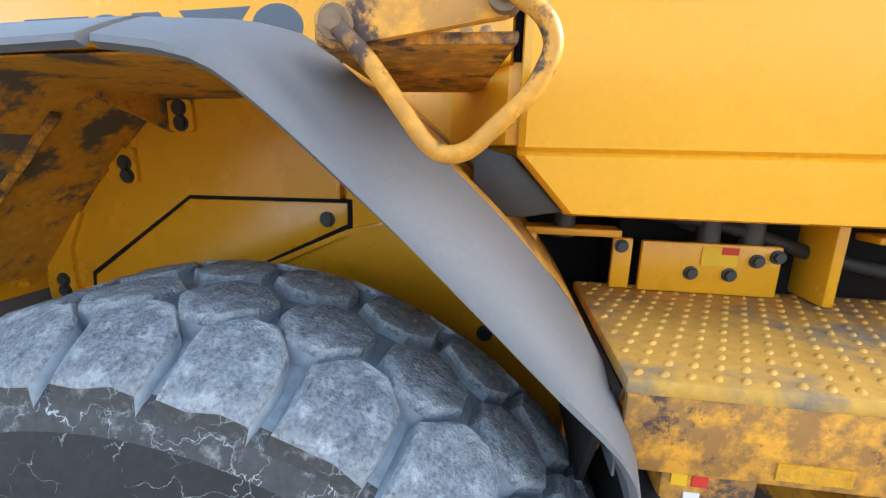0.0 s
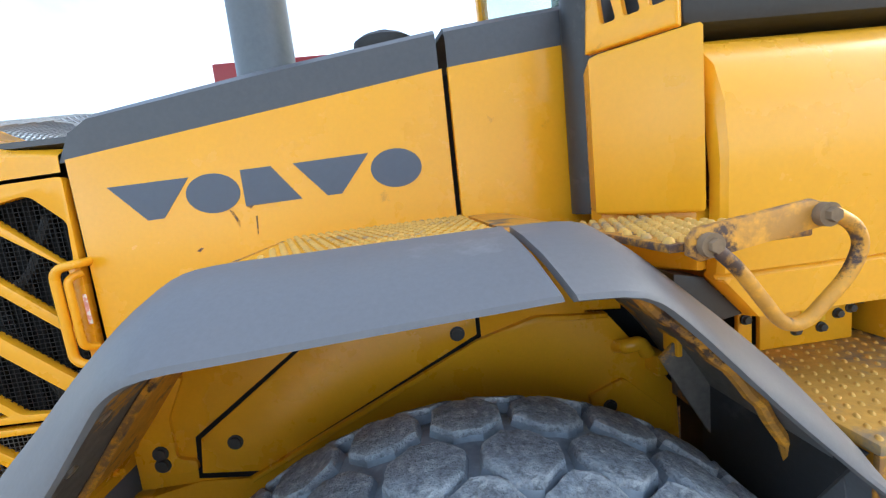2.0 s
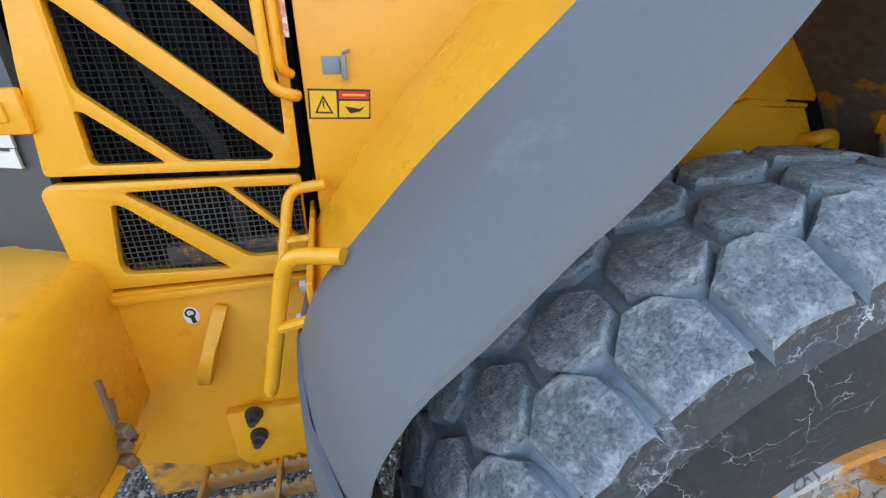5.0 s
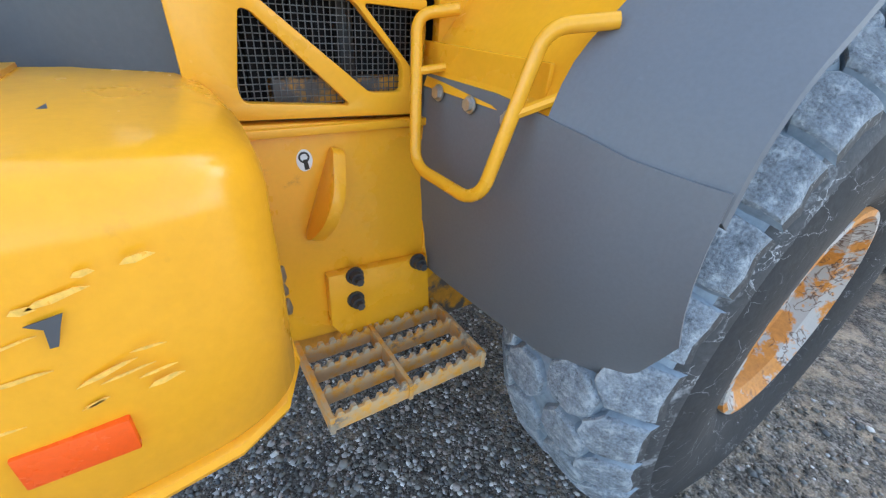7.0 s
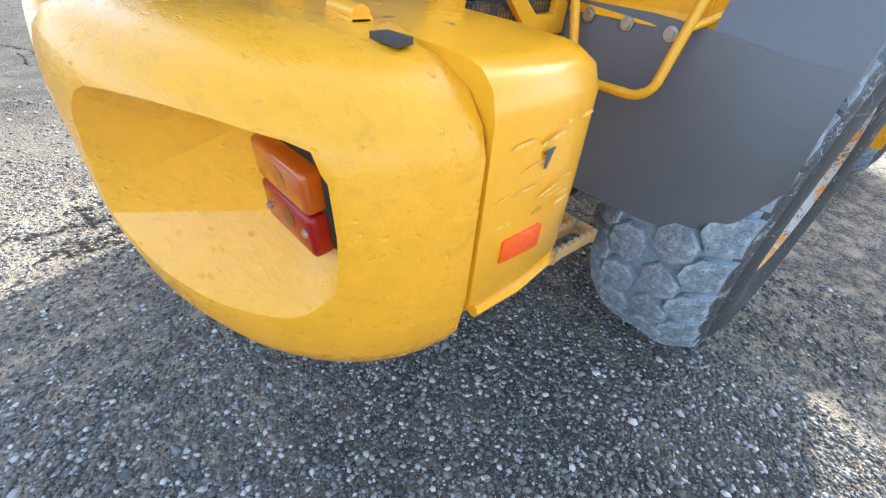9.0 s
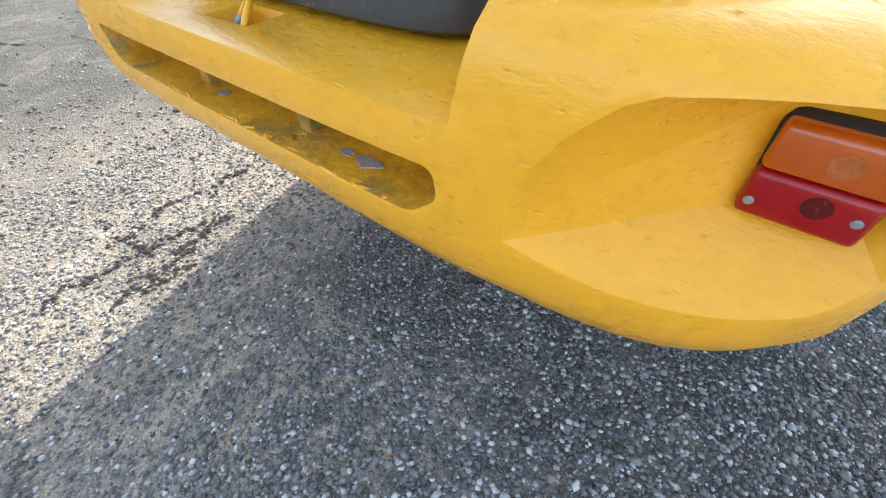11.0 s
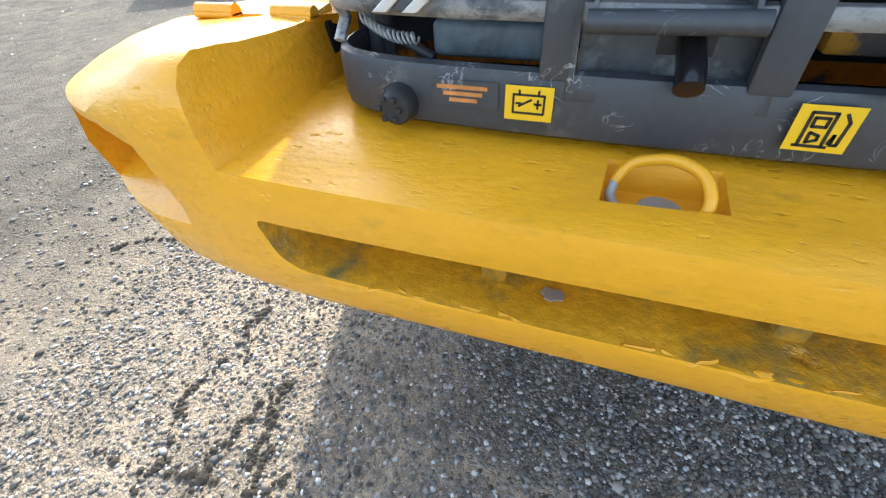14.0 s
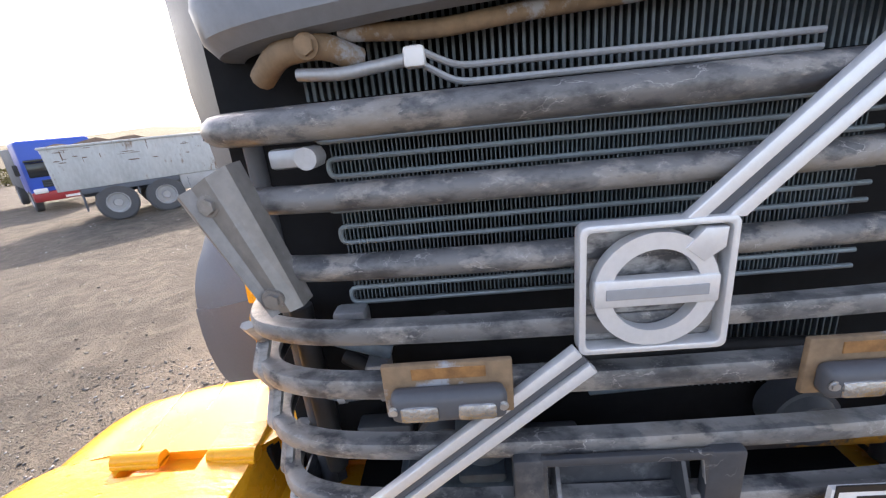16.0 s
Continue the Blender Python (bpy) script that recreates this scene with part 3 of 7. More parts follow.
FRONT_LO = [(-0.272, 1.938), (-0.185, 1.926), (-0.122, 1.882), (-0.01, 1.772), (0.075, 1.686), (0.185, 1.578), (0.258, 1.510), (0.286, 1.46), (0.297, 1.40)]
FRONT_UP = [(-0.292, 2.008), (-0.19, 2.004), (-0.13, 1.973), (-0.02, 1.881), (0.10, 1.771), (0.185, 1.680), (0.25, 1.588), (0.30, 1.49), (0.306, 1.41)]


def band_in(x):
    """How far in the band reaches: wide at its rear end."""
    return lerp_path([(-1.25, 1.0), (-1.14, 0.95), (-1.07, 0.90), (-0.95, 0.885), (-0.75, 0.915), (0.3, 0.915)], x)


def band_rows(lo, up):
    rows = []
    for (x0, z0), (x1, z1) in zip(lo, up):
        y0 = lerp_path([(-1.3, 0.72), (-0.85, 0.725), (-0.75, 0.70), (-0.27, 0.70), (-0.18, 0.712), (-0.08, 0.738), (0.03, 0.765), (0.3, 0.77)], x0)  # the outer lip
        w = band_in(x1) - y0
        rows.append([Vector((x0 + (x1 - x0) * f, y0 + w * g, z0 + (z1 - z0) * f)) for f, g in ((0.0, 0.0), (0.10, 0.012), (0.34, 0.16), (0.62, 0.36), (0.86, 0.66), (1.0, 1.0))])
    return rows


def smooth_rows(rows, k=3):
    """Catmull-Rom between rows."""
    out = []
    n = len(rows)
    for i in range(n - 1):
        p0, p1, p2, p3 = rows[max(i - 1, 0)], rows[i], rows[i + 1], rows[min(i + 2, n - 1)]
        for j in range(k):
            t = j / k
            out.append([0.5 * ((2 * b) + (c - a) * t + (2 * a - 5 * b + 4 * c - d) * t * t + (3 * b - a - 3 * c + d) * t ** 3) for a, b, c, d in zip(p0, p1, p2, p3)])
    out.append(rows[-1])
    return out


def flip_rows(rows, side):
    return rows if side == 0 else [[Vector(mirror_y(p)) for p in r] for r in rows]


for side in (0, 1):
    rear, front = smooth_rows(band_rows(BAND_LO, BAND_UP)), smooth_rows(band_rows(FRONT_LO, FRONT_UP))
    fender = part("rear_fender", sheet(bmesh.new(), flip_rows(rear, side), 0.012), M_grey, loader, "grey plastic fender extension", smooth=True)
    part("front_fender", sheet(bmesh.new(), flip_rows(front, side), 0.012), M_grey, loader, "grey plastic fender extension", smooth=True)
    for nm, up, mt in (("fender_top", BAND_UP, M_yellow), ("front_fender_sheet", FRONT_UP, M_yellow_dirty)):
        rows = smooth_rows([[Vector((x + 0.006, y, z - 0.012)) for y in (band_in(x) + 0.004, band_in(x) * 0.7 + 0.42, 1.2, 1.398)] for x, z in up])
        part(nm, sheet(bmesh.new(), flip_rows(rows, side), 0.008), mt, loader, "yellow steel fender sheet", smooth=True)


# axles and front frame
for x in (AX, AX + 3.3):
    ax = tube(bmesh.new(), [(x, WY + 0.1, AZ), (x, 2 * CY - WY - 0.1, AZ)], 0.11, 16)
    lathe(ax, [(0.0, -0.22), (0.16, -0.20), (0.22, -0.1), (0.22, 0.1), (0.16, 0.20), (0.0, 0.22)], 20, Matrix.Translation((x, CY, AZ)))
    part("axle", ax, M_yellow_dirty, loader, "grimy yellow axle housing", smooth=True)
part("front_frame", prism(bmesh.new(), [(1.45, 0.75), (1.45, 1.35), (2.1, 1.55), (2.6, 1.95), (3.0, 1.95), (3.75, 1.1), (3.8, 0.65), (2.9, 0.6)], CY - 0.45, CY + 0.45, "y", 0.03), M_yellow_dirty, loader, "grimy yellow front frame", smooth=True)
part("centre_joint", tube(bmesh.new(), [(1.3, CY, 0.6), (1.3, CY, 1.45)], 0.14, 20), M_boltd, loader, "dark articulation joint", smooth=True)
part("rear_chassis", box(bmesh.new(), (0.25, CY - 0.5, 0.65), (1.35, CY + 0.5, 1.3), 0.03), M_yellow_dirty, loader, "grimy yellow chassis under the cab", smooth=True)

# mudguards over the front wheels
for side in (0, 1):
    rows = [[Vector((AX + 3.3 + 0.99 * math.cos(radians(a)), y, AZ + 1.02 * math.sin(radians(a)))) for y in (0.72, 0.80, 1.42)] for a in range(20, 206, 10)]
    part("front_mudguard", sheet(bmesh.new(), flip_rows(rows, side), 0.02), M_yellow, loader, "yellow steel mudguard over the front wheel", smooth=True)

# hood
HOOD_Y = 1.40


def hood_top(x):
    return lerp_path([(-1.30, 2.255), (-0.31, 2.392), (0.03, 2.427)], x)


def side_panel(name, outline, y0, y1, side, mt, label, bev=0.006):
    pts = outline
    a, b = (y0, y1) if side == 0 else (2 * CY - y1, 2 * CY - y0)
    return part(name, prism(bmesh.new(), pts, a, b, "y", bev), mt, loader, label, smooth=True)


for side in (0, 1):
    side_panel("engine_side_panel", [(-1.285, 1.33), (-0.316, 1.33), (-0.316, 2.389), (-1.285, 2.252)], HOOD_Y, HOOD_Y + 0.03, side, M_yellow, "large yellow engine side panel")
    side_panel("front_side_panel", [(-0.302, 1.5), (0.03, 1.5), (0.03, 2.424), (-0.302, 2.391)], HOOD_Y, HOOD_Y + 0.03, side, M_yellow, "yellow engine side panel beside the cab")

# grey hood top
rows = []
for x, lift in ((-1.30, 0.0), (-1.27, 0.07), (-1.22, 0.10), (-0.8, 0.11), (-0.325, 0.11)):
    z = hood_top(x)
    rows.append([Vector((x, y, zz)) for y, zz in ((1.404, z - 0.012), (1.412, z + lift * 0.8), (1.45, z + lift), (1.7, z + lift + 0.05), (CY, z + lift + 0.08), (2 * CY - 1.7, z + lift + 0.05), (2 * CY - 1.45, z + lift), (2 * CY - 1.412, z + lift * 0.8), (2 * CY - 1.402, z + 0.003))])
part("hood", sheet(bmesh.new(), rows, 0.012), M_dgrey, loader, "dark grey engine hood", smooth=True)
rows = []
for x in (-0.30, -0.1, 0.04):
    z = hood_top(x)
    rows.append([Vector((x, y, zz)) for y, zz in ((1.404, z - 0.012), (1.412, z + 0.088), (1.45, z + 0.11), (1.7, z + 0.16), (CY, z + 0.19), (2 * CY - 1.7, z + 0.16), (2 * CY - 1.45, z + 0.11), (2 * CY - 1.402, z + 0.003))])
part("front_hood", sheet(bmesh.new(), rows, 0.012), M_dgrey, loader, "dark grey engine hood", smooth=True)
for side in (0, 1):
    side_panel("seam_backing", [(-0.34, 1.6), (-0.27, 1.6), (-0.27, 2.385), (-0.34, 2.375)], HOOD_Y + 0.032, HOOD_Y + 0.05, side, M_void, "")
# solid near-black filler in place of the shade inside the bay
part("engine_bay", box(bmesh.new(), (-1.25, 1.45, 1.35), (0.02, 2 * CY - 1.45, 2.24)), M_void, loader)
part("rear_frame", box(bmesh.new(), (-1.86, 1.45, 0.62), (0.3, 2 * CY - 1.45, 1.34), 0.02), M_yellow_dirty, loader, "grimy yellow rear frame")

# rear cowl
COWL = [(-1.79, 0.80), (-1.93, 0.73), (-2.04, 0.63), (-2.09, 0.585)]
for side in (0, 1):
    s = -1 if side == 0 else 1
    rows = [[Vector((x, CY + s * (u + ((-0.03 if z < 2.0 else 0.015) if s > 0 else 0.0)), z)) for x, u in COWL] for z in (1.3, 1.7, 2.1, 2.30)]
    part("cowl_side", sheet(bmesh.new(), rows, 0.02), M_dgrey, loader, "dark grey radiator cowl side", smooth=True)

for z0, z1, a, b in ((1.690, 1.745, 0.055, 0.12), (1.640, 1.668, 0.045, 0.12), (1.600, 1.632, 0.048, 0.12), (1.632, 1.638, 0.048, 0.06)):
    p, q = [Vector((-1.79, CY - 0.80 - 0.012, 0)).lerp(Vector((-1.93, CY - 0.73 - 0.012, 0)), f / 0.1565) for f in (a, b)]
    bar = bmesh.new()
    prism(bar, [(p.x, p.y), (q.x, q.y), (q.x, q.y + 0.008), (p.x, p.y + 0.008)], z0, z1, "z")
    part("side_mark", bar, M_white, loader, "white bar on the cowl side")

# counterweight
OUT = [(0.0, -2.505), (0.45, -2.503), (0.72, -2.492), (0.90, -2.465), (1.05, -2.415), (1.165, -2.343), (1.243, -2.261), (1.287, -2.174), (1.302, -2.085)]


def baked(ob):
    """The mesh of an object with its modifiers applied; the modifiers go."""
    bpy.context.view_layer.update()
    me = bpy.data.meshes.new_from_object(ob.evaluated_get(bpy.context.evaluated_depsgraph_get()))
    ob.modifiers.clear()
    ob.data = me
    return ob


def cut(ob, cutters, bev=0.0):
    for c in cutters:
        md = ob.modifiers.new("cut", "BOOLEAN")
        md.operation, md.solver, md.object, md.material_mode = "DIFFERENCE", "EXACT", c, "TRANSFER"
    if bev:
        md = ob.modifiers.new("soft", "BEVEL")
        md.width, md.segments, md.limit_method, md.angle_limit = bev, 2, "ANGLE", radians(35)
    baked(ob)
    for c in cutters:
        bpy.data.objects.remove(c)
    ob.data.polygons.foreach_set("use_smooth", [True] * len(ob.data.polygons))
    ob.data.set_sharp_from_angle(angle=radians(40))
    return ob


def hull(pts):
    bm = bmesh.new()
    for p in pts:
        bm.verts.new(p)
    bmesh.ops.convex_hull(bm, input=bm.verts)
    return bm


def round_poly(poly, r, n=4):
    return [(p.x, p.y) for p in rounded([(a, b, 0) for a, b in poly], r, n, closed=True)]


def counterweight():
    half = smooth_rows([[Vector((u, x, 0))] for u, x in OUT], 3)
    right = [(p[0].y, CY - p[0].x) for p in half]
    left = [(x, 2 * CY - y) for x, y in right][1:]
    outline = right[::-1] + left + [(-2.085, CY + 1.28), (-2.02, CY + 0.95), (-2.02, CY - 0.95), (-2.085, CY - 1.28)]
    bm = bmesh.new()
    rows = []
    for k, (z, grow) in enumerate(((0.925, -0.085), (0.94, -0.05), (0.99, -0.014), (1.06, 0.0), (1.2, 0.0), (1.31, 0.0), (1.35, -0.006), (1.385, -0.02), (1.41, -0.045), (1.425, -0.09))):
        row = []
        for x, y in outline:
            d = Vector((x + 2.02, (y - CY) * 0.55))
            side_f = min(1, max(0, (abs(y - CY) - 0.85) / 0.35))  # the outer top corners are rounder
            if y < CY:
                grow_here = grow * (1 + 1.5 * side_f if z > 1.3 else 1 - 0.1 * side_f)
            else:
                grow_here = grow + side_f * lerp_path([(1.0, 0.0), (1.2, 0.045), (1.25, 0.05), (1.31, 0.03), (1.35, -0.03), (1.385, -0.09), (1.425, -0.18)], z)
            sh = d.normalized() * grow_here if d.length > 0.05 else Vector((0, 0))
            u = abs(y - CY)
            rise = -0.026 * min(1, max(0, (u - 0.85) / 0.25)) * max(0, (1.06 - z) / 0.13)
            slope = 0.032 * min(1, max(0, (y - CY - 0.72) / 0.5)) * max(0, (z - 1.25) / 0.175)  # the left horn falls away outwards
            row.append((x + sh.x * (1 if x < -2.03 else 0), y + sh.y, z + rise - slope))
        rows.append(row)
    grid(bm, rows, closed=True, caps=True)
    cw = part("counterweight", bm, M_cast, loader, "yellow cast-iron counterweight with dented edges")
    cuts = [part("cutter", hull([(x, CY + s * u, z + 0.0375 * (x + 2.5)) for s in (-1, 1) for x in (-2.7, -1.9) for u, z in ((0.685, 1.258), (0.735, 1.5))]), M_cast)]
    slot = round_poly([(CY + 0.645, 1.17), (CY - 0.655, 1.178), (CY - 0.665, 1.12), (CY - 0.60, 1.068), (CY + 0.57, 1.068), (CY + 0.615, 1.09)], 0.022)
    cuts.append(part("cutter", prism(bmesh.new(), slot, -2.7, -2.36, "x"), M_slot))
    cuts.append(part("cutter", hull([(x, y, z) for z in (1.212, 1.4) for x, y in ((-2.312, 2.158), (-2.312, 2.315), (-2.424, 2.322), (-2.416, 2.162))]), M_cast))
    inner = [(-2.255, 1.048, 1.322), (-2.235, 1.195, 1.312), (-2.235, 1.19, 1.155), (-2.255, 1.048, 1.158)]
    rim = [(-2.488, 0.783, 1.105), (-2.48, 0.807, 1.19), (-2.475, 0.85, 1.261), (-2.465, 0.903, 1.316), (-2.455, 0.937, 1.332), (-2.432, 1.004, 1.340), (-2.40, 1.069, 1.342), (-2.352, 1.146, 1.337), (-2.285, 1.205, 1.32),
           (-2.265, 1.217, 1.278), (-2.262, 1.220, 1.20), (-2.27, 1.216, 1.137), (-2.312, 1.190, 1.086), (-2.37, 1.13, 1.075), (-2.42, 1.058, 1.088), (-2.455, 0.974, 1.098), (-2.478, 0.872, 1.10)]
    heart = Vector((-2.20, 1.115, 1.23))
    for s in (-1, 1):
        if s < 0:
            outer = [tuple(heart + (Vector(p) - heart) * 1.3) for p in rim]
        else:  # shallower beside the worn left corner
            outer = [(x, min(u, 1.14), min(z, 1.27)) for x, u, z in ((-2.56, 0.755, 1.085), (-2.56, 0.83, 1.24), (-2.56, 0.95, 1.335), (-2.52, 1.30, 1.345), (-2.50, 1.31, 1.10), (-2.52, 1.15, 1.035), (-2.56, 0.95, 1.045))]
        cuts.append(part("cutter", hull([(x, CY + s * u, z) for x, u, z in inner + outer]), M_cast))
    cuts.append(part("cutter", box(bmesh.new(), (-2.14, CY + 0.812, 1.375), (-1.9, CY + 0.985, 1.5)), M_cast))
    return cut(cw, cuts, 0.018)


counterweight()


# ---- rear doors with mesh openings ----
def offset_poly(poly, d):
    """Shrinks a convex outline by d."""
    n = len(poly)
    area = sum(poly[i][0] * poly[(i + 1) % n][1] - poly[(i + 1) % n][0] * poly[i][1] for i in range(n))
    s = 1 if area > 0 else -1
    lines = []
    for i in range(n):
        a, b = Vector(poly[i]), Vector(poly[(i + 1) % n])
        t = (b - a).normalized()
        nrm = Vector((-t.y, t.x)) * s
        lines.append((a + nrm * d, t))
    out = []
    for i in range(n):
        (p, r), (q, u) = lines[i - 1], lines[i]
        den = r.x * u.y - r.y * u.x
        k = ((q.x - p.x) * u.y - (q.y - p.y) * u.x) / den if abs(den) > 1e-6 else 0
        out.append((p.x + r.x * k, p.y + r.y * k))
    return out


UPPER_HOLES = [
    [(-1.517, 2.150), (-1.403, 2.172), (-1.382, 2.167), (-1.312, 2.098), (-1.318, 1.995), (-1.345, 1.992)],
    [(-1.664, 2.108), (-1.558, 2.143), (-1.335, 1.978), (-1.335, 1.806), (-1.372, 1.842)],
    [(-1.683, 2.070), (-1.665, 2.068), (-1.330, 1.770), (-1.335, 1.642), (-1.684, 1.948)],
    [(-1.690, 1.888), (-1.676, 1.886), (-1.362, 1.606), (-1.374, 1.594), (-1.536, 1.602), (-1.690, 1.745)],
    [(-1.698, 1.707), (-1.683, 1.704), (-1.567, 1.601), (-1.700, 1.604)]]
LOWER_HOLES = [
    [(-1.665, 1.547), (-1.482, 1.547), (-1.372, 1.43), (-1.372, 1.375), (-1.45, 1.376)],
    [(-1.690, 1.524), (-1.672, 1.520), (-1.494, 1.352), (-1.704, 1.366), (-1.712, 1.39)],
    [(-1.462, 1.543), (-1.322, 1.537), (-1.325, 1.392), (-1.345, 1.420)]]


def mesh_screen(bm, poly, y, pitch=0.0125, r=0.0009):
    """Woven wire across an outline: thin flat wires both ways."""
    xs, zs = [p[0] for p in poly], [p[1] for p in poly]

    def spans(fixed, axis):
        hits = []
        n = len(poly)
        for i in range(n):
            a, b = poly[i], poly[(i + 1) % n]
            if (a[axis] - fixed) * (b[axis] - fixed) < 0:
                t = (fixed - a[axis]) / (b[axis] - a[axis])
                hits.append(a[1 - axis] + t * (b[1 - axis] - a[1 - axis]))
        hits.sort()
        return list(zip(hits[::2], hits[1::2]))
    x = min(xs) + pitch / 2
    while x < max(xs):
        for a, b in spans(x, 0):
            box(bm, (x - r, y - r, a), (x + r, y + r, b))
        x += pitch
    z = min(zs) + pitch / 2
    while z < max(zs):
        for a, b in spans(z, 1):
            box(bm, (a, y - 2 * r, z - r), (b, y, z + r))
        z += pitch


M_tag = mat("faded_red_tag", (0.75, 0.32, 0.25), 0.5, vary=0.2, scale=40, wear=(0.8, 0.75, 0.7), wear_amt=0.45, wear_scale=60)
M_wire = mat("screen_wire", (0.008, 0.008, 0.009), 0.6, vary=0.2, bump=0, spec=0.3)
# paler wire for the screens of the lower doors
M_wire_pale = mat("pale_screen_wire", (0.10, 0.10, 0.10), 0.5, metal=0.4, vary=0.5, scale=20, bump=0)


def flipped(bm, side):
    if side:
        bmesh.ops.transform(bm, matrix=Matrix.Translation((0, 2 * CY, 0)) @ Matrix.Diagonal((1, -1, 1, 1)), verts=bm.verts)
    return bm


def holed_door(name, outline, holes, side, label, wire):
    bm = flipped(prism(bmesh.new(), round_poly(outline, 0.012), HOOD_Y, HOOD_Y + 0.026, "y"), side)
    door = part(name, bm, M_yellow, loader, label)
    cuts = [part("cutter", flipped(prism(bmesh.new(), round_poly(h, 0.014), HOOD_Y - 0.05, HOOD_Y + 0.1, "y"), side), M_yellow) for h in holes]
    cut(door, cuts, 0.004)
    wires = bmesh.new()
    for h in holes:
        mesh_screen(wires, h, HOOD_Y + 0.022)
    part("mesh_screen", flipped(wires, side), wire, door, "black woven wire screen")
    return door


for side in (0, 1):
    up = holed_door("rear_door", [(-1.782, 1.588), (-1.313, 1.575), (-1.30, 2.212), (-1.46, 2.205), (-1.60, 2.155), (-1.70, 2.14), (-1.76, 1.78)], UPPER_HOLES, side, "yellow radiator door with slanted mesh openings", M_wire)
    low = holed_door("lower_door", [(-1.800, 1.556), (-1.783, 1.572), (-1.316, 1.560), (-1.322, 1.325), (-1.758, 1.335), (-1.795, 1.40)], LOWER_HOLES, side, "yellow lower grille door with mesh openings", M_wire_pale)
    # corner cowl over the door
    rows = [[Vector((x, CY - 0.83 + iny, z)) for x, z in ((-1.74, 2.14), (-1.60, 2.17), (-1.46, 2.222), (-1.295, 2.228))] for iny, z0 in ((0, 0),)]
    top = [(-1.297, 2.262), (-1.42, 2.270), (-1.55, 2.300), (-1.66, 2.345), (-1.76, 2.40)]
    bot = [(-1.300, 2.222), (-1.46, 2.215), (-1.60, 2.165), (-1.70, 2.15), (-1.765, 2.14)]
    g = bmesh.new()
    grid(g, [[Vector((x, 1.402, z)) for x, z in bot], [Vector((x, 1.402, z)) for x, z in top], [Vector((x, 1.43, z + 0.02)) for x, z in top], [Vector((x, 1.8, z + 0.03)) for x, z in top]])
    part("rear_cowl_corner", flipped(g, side), M_yellow, loader, "yellow corner panel over the radiator door", smooth=True)
    # grab handle on the door
    hb = bmesh.new()
    tube(hb, rounded([(-1.283, 1.40, 1.992), (-1.283, 1.365, 1.992), (-1.345, 1.365, 1.985), (-1.345, 1.365, 1.74), (-1.30, 1.365, 1.725), (-1.30, 1.40, 1.725)], 0.035), 0.0115, 10)
    tube(hb, rounded([(-1.305, 1.40, 1.965), (-1.322, 1.372, 1.955), (-1.322, 1.372, 1.775), (-1.305, 1.40, 1.765)], 0.02), 0.010, 10)
    part("grab_handle", flipped(hb, side), M_yellow, up, "yellow tubular grab handle", smooth=True)
    part("handle_tag", flipped(box(bmesh.new(), (-1.307, 1.386, 1.83), (-1.297, 1.389, 1.91), 0.001), side), M_tag, up, "faded red and white tag behind the handle")
    for z in ((1.71,) if side == 0 else ()):
        hg = bmesh.new()
        box(hg, (-1.835, 1.385, z - 0.04), (-1.765, 1.405, z + 0.04), 0.005)
        box(hg, (-1.815, 1.378, z - 0.018), (-1.79, 1.39, z + 0.018), 0.004)
        part("hinge", flipped(hg, side), M_yellow, loader, smooth=True)
    # dark radiator pack behind the doors, near-black for the unlit depth
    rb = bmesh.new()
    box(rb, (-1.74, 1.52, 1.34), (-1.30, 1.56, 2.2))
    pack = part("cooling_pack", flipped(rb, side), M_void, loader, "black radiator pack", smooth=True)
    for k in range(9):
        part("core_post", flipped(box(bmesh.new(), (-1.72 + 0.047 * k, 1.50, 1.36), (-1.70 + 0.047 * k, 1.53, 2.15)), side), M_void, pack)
    rb = bmesh.new()
    tube(rb, rounded([(-1.62, 1.485, 2.1), (-1.60, 1.485, 1.8), (-1.48, 1.485, 1.65), (-1.47, 1.485, 1.4)], 0.08), 0.022, 8)
    part("hose", flipped(rb, side), M_black, pack, "black rubber hose", smooth=True)
    rb = bmesh.new()
    tube(rb, rounded([(-1.42, 1.49, 2.12), (-1.50, 1.485, 1.95), (-1.66, 1.485, 1.9)], 0.06), 0.015, 8)
    part("hose", flipped(rb, side), M_black, pack, "black rubber hose", smooth=True)
    part("inner_beam", flipped(box(bmesh.new(), (-1.64, 1.455, 1.345), (-1.33, 1.495, 1.40), 0.008), side), M_yellow_dirty, pack, "dusty yellow beam behind the screen", smooth=True)
    # frame side plate under the doors
    fp = bmesh.new()
    prism(fp, [(-1.86, 0.84), (-1.66, 0.76), (-1.40, 0.74), (-1.2, 0.9), (-1.2, 1.31), (-1.86, 1.33)], 1.40, 1.44, "y", 0.004)
    box(fp, (-1.86, 1.385, 1.300), (-1.30, 1.42, 1.318), 0.003)
    part("frame_plate", flipped(fp, side), M_yellow, loader, "yellow rear frame side plate", smooth=True)
    bp = bmesh.new()
    prism(bp, [(-1.585, 0.955), (-1.30, 0.94), (-1.28, 0.70), (-1.52, 0.70), (-1.585, 0.80)], 1.372, 1.402, "y", 0.005)
    part("step_bracket", flipped(bp, side), M_yellow, loader, smooth=True)
    for x, z in ((-1.518, 0.943), (-1.518, 0.868), (-1.335, 0.935)):
        bb = bolt(bmesh.new(), (x, 1.372, z), (0, -1, 0), 0.017, 0.026, 12)
        bolt(bb, (x, 1.360, z), (0, -1, 0), 0.011, 0.03, 6)
        part("step_bolt", flipped(bb, side), M_boltd, loader, smooth=True)
    # lashing eye plate
    ey = bmesh.new()
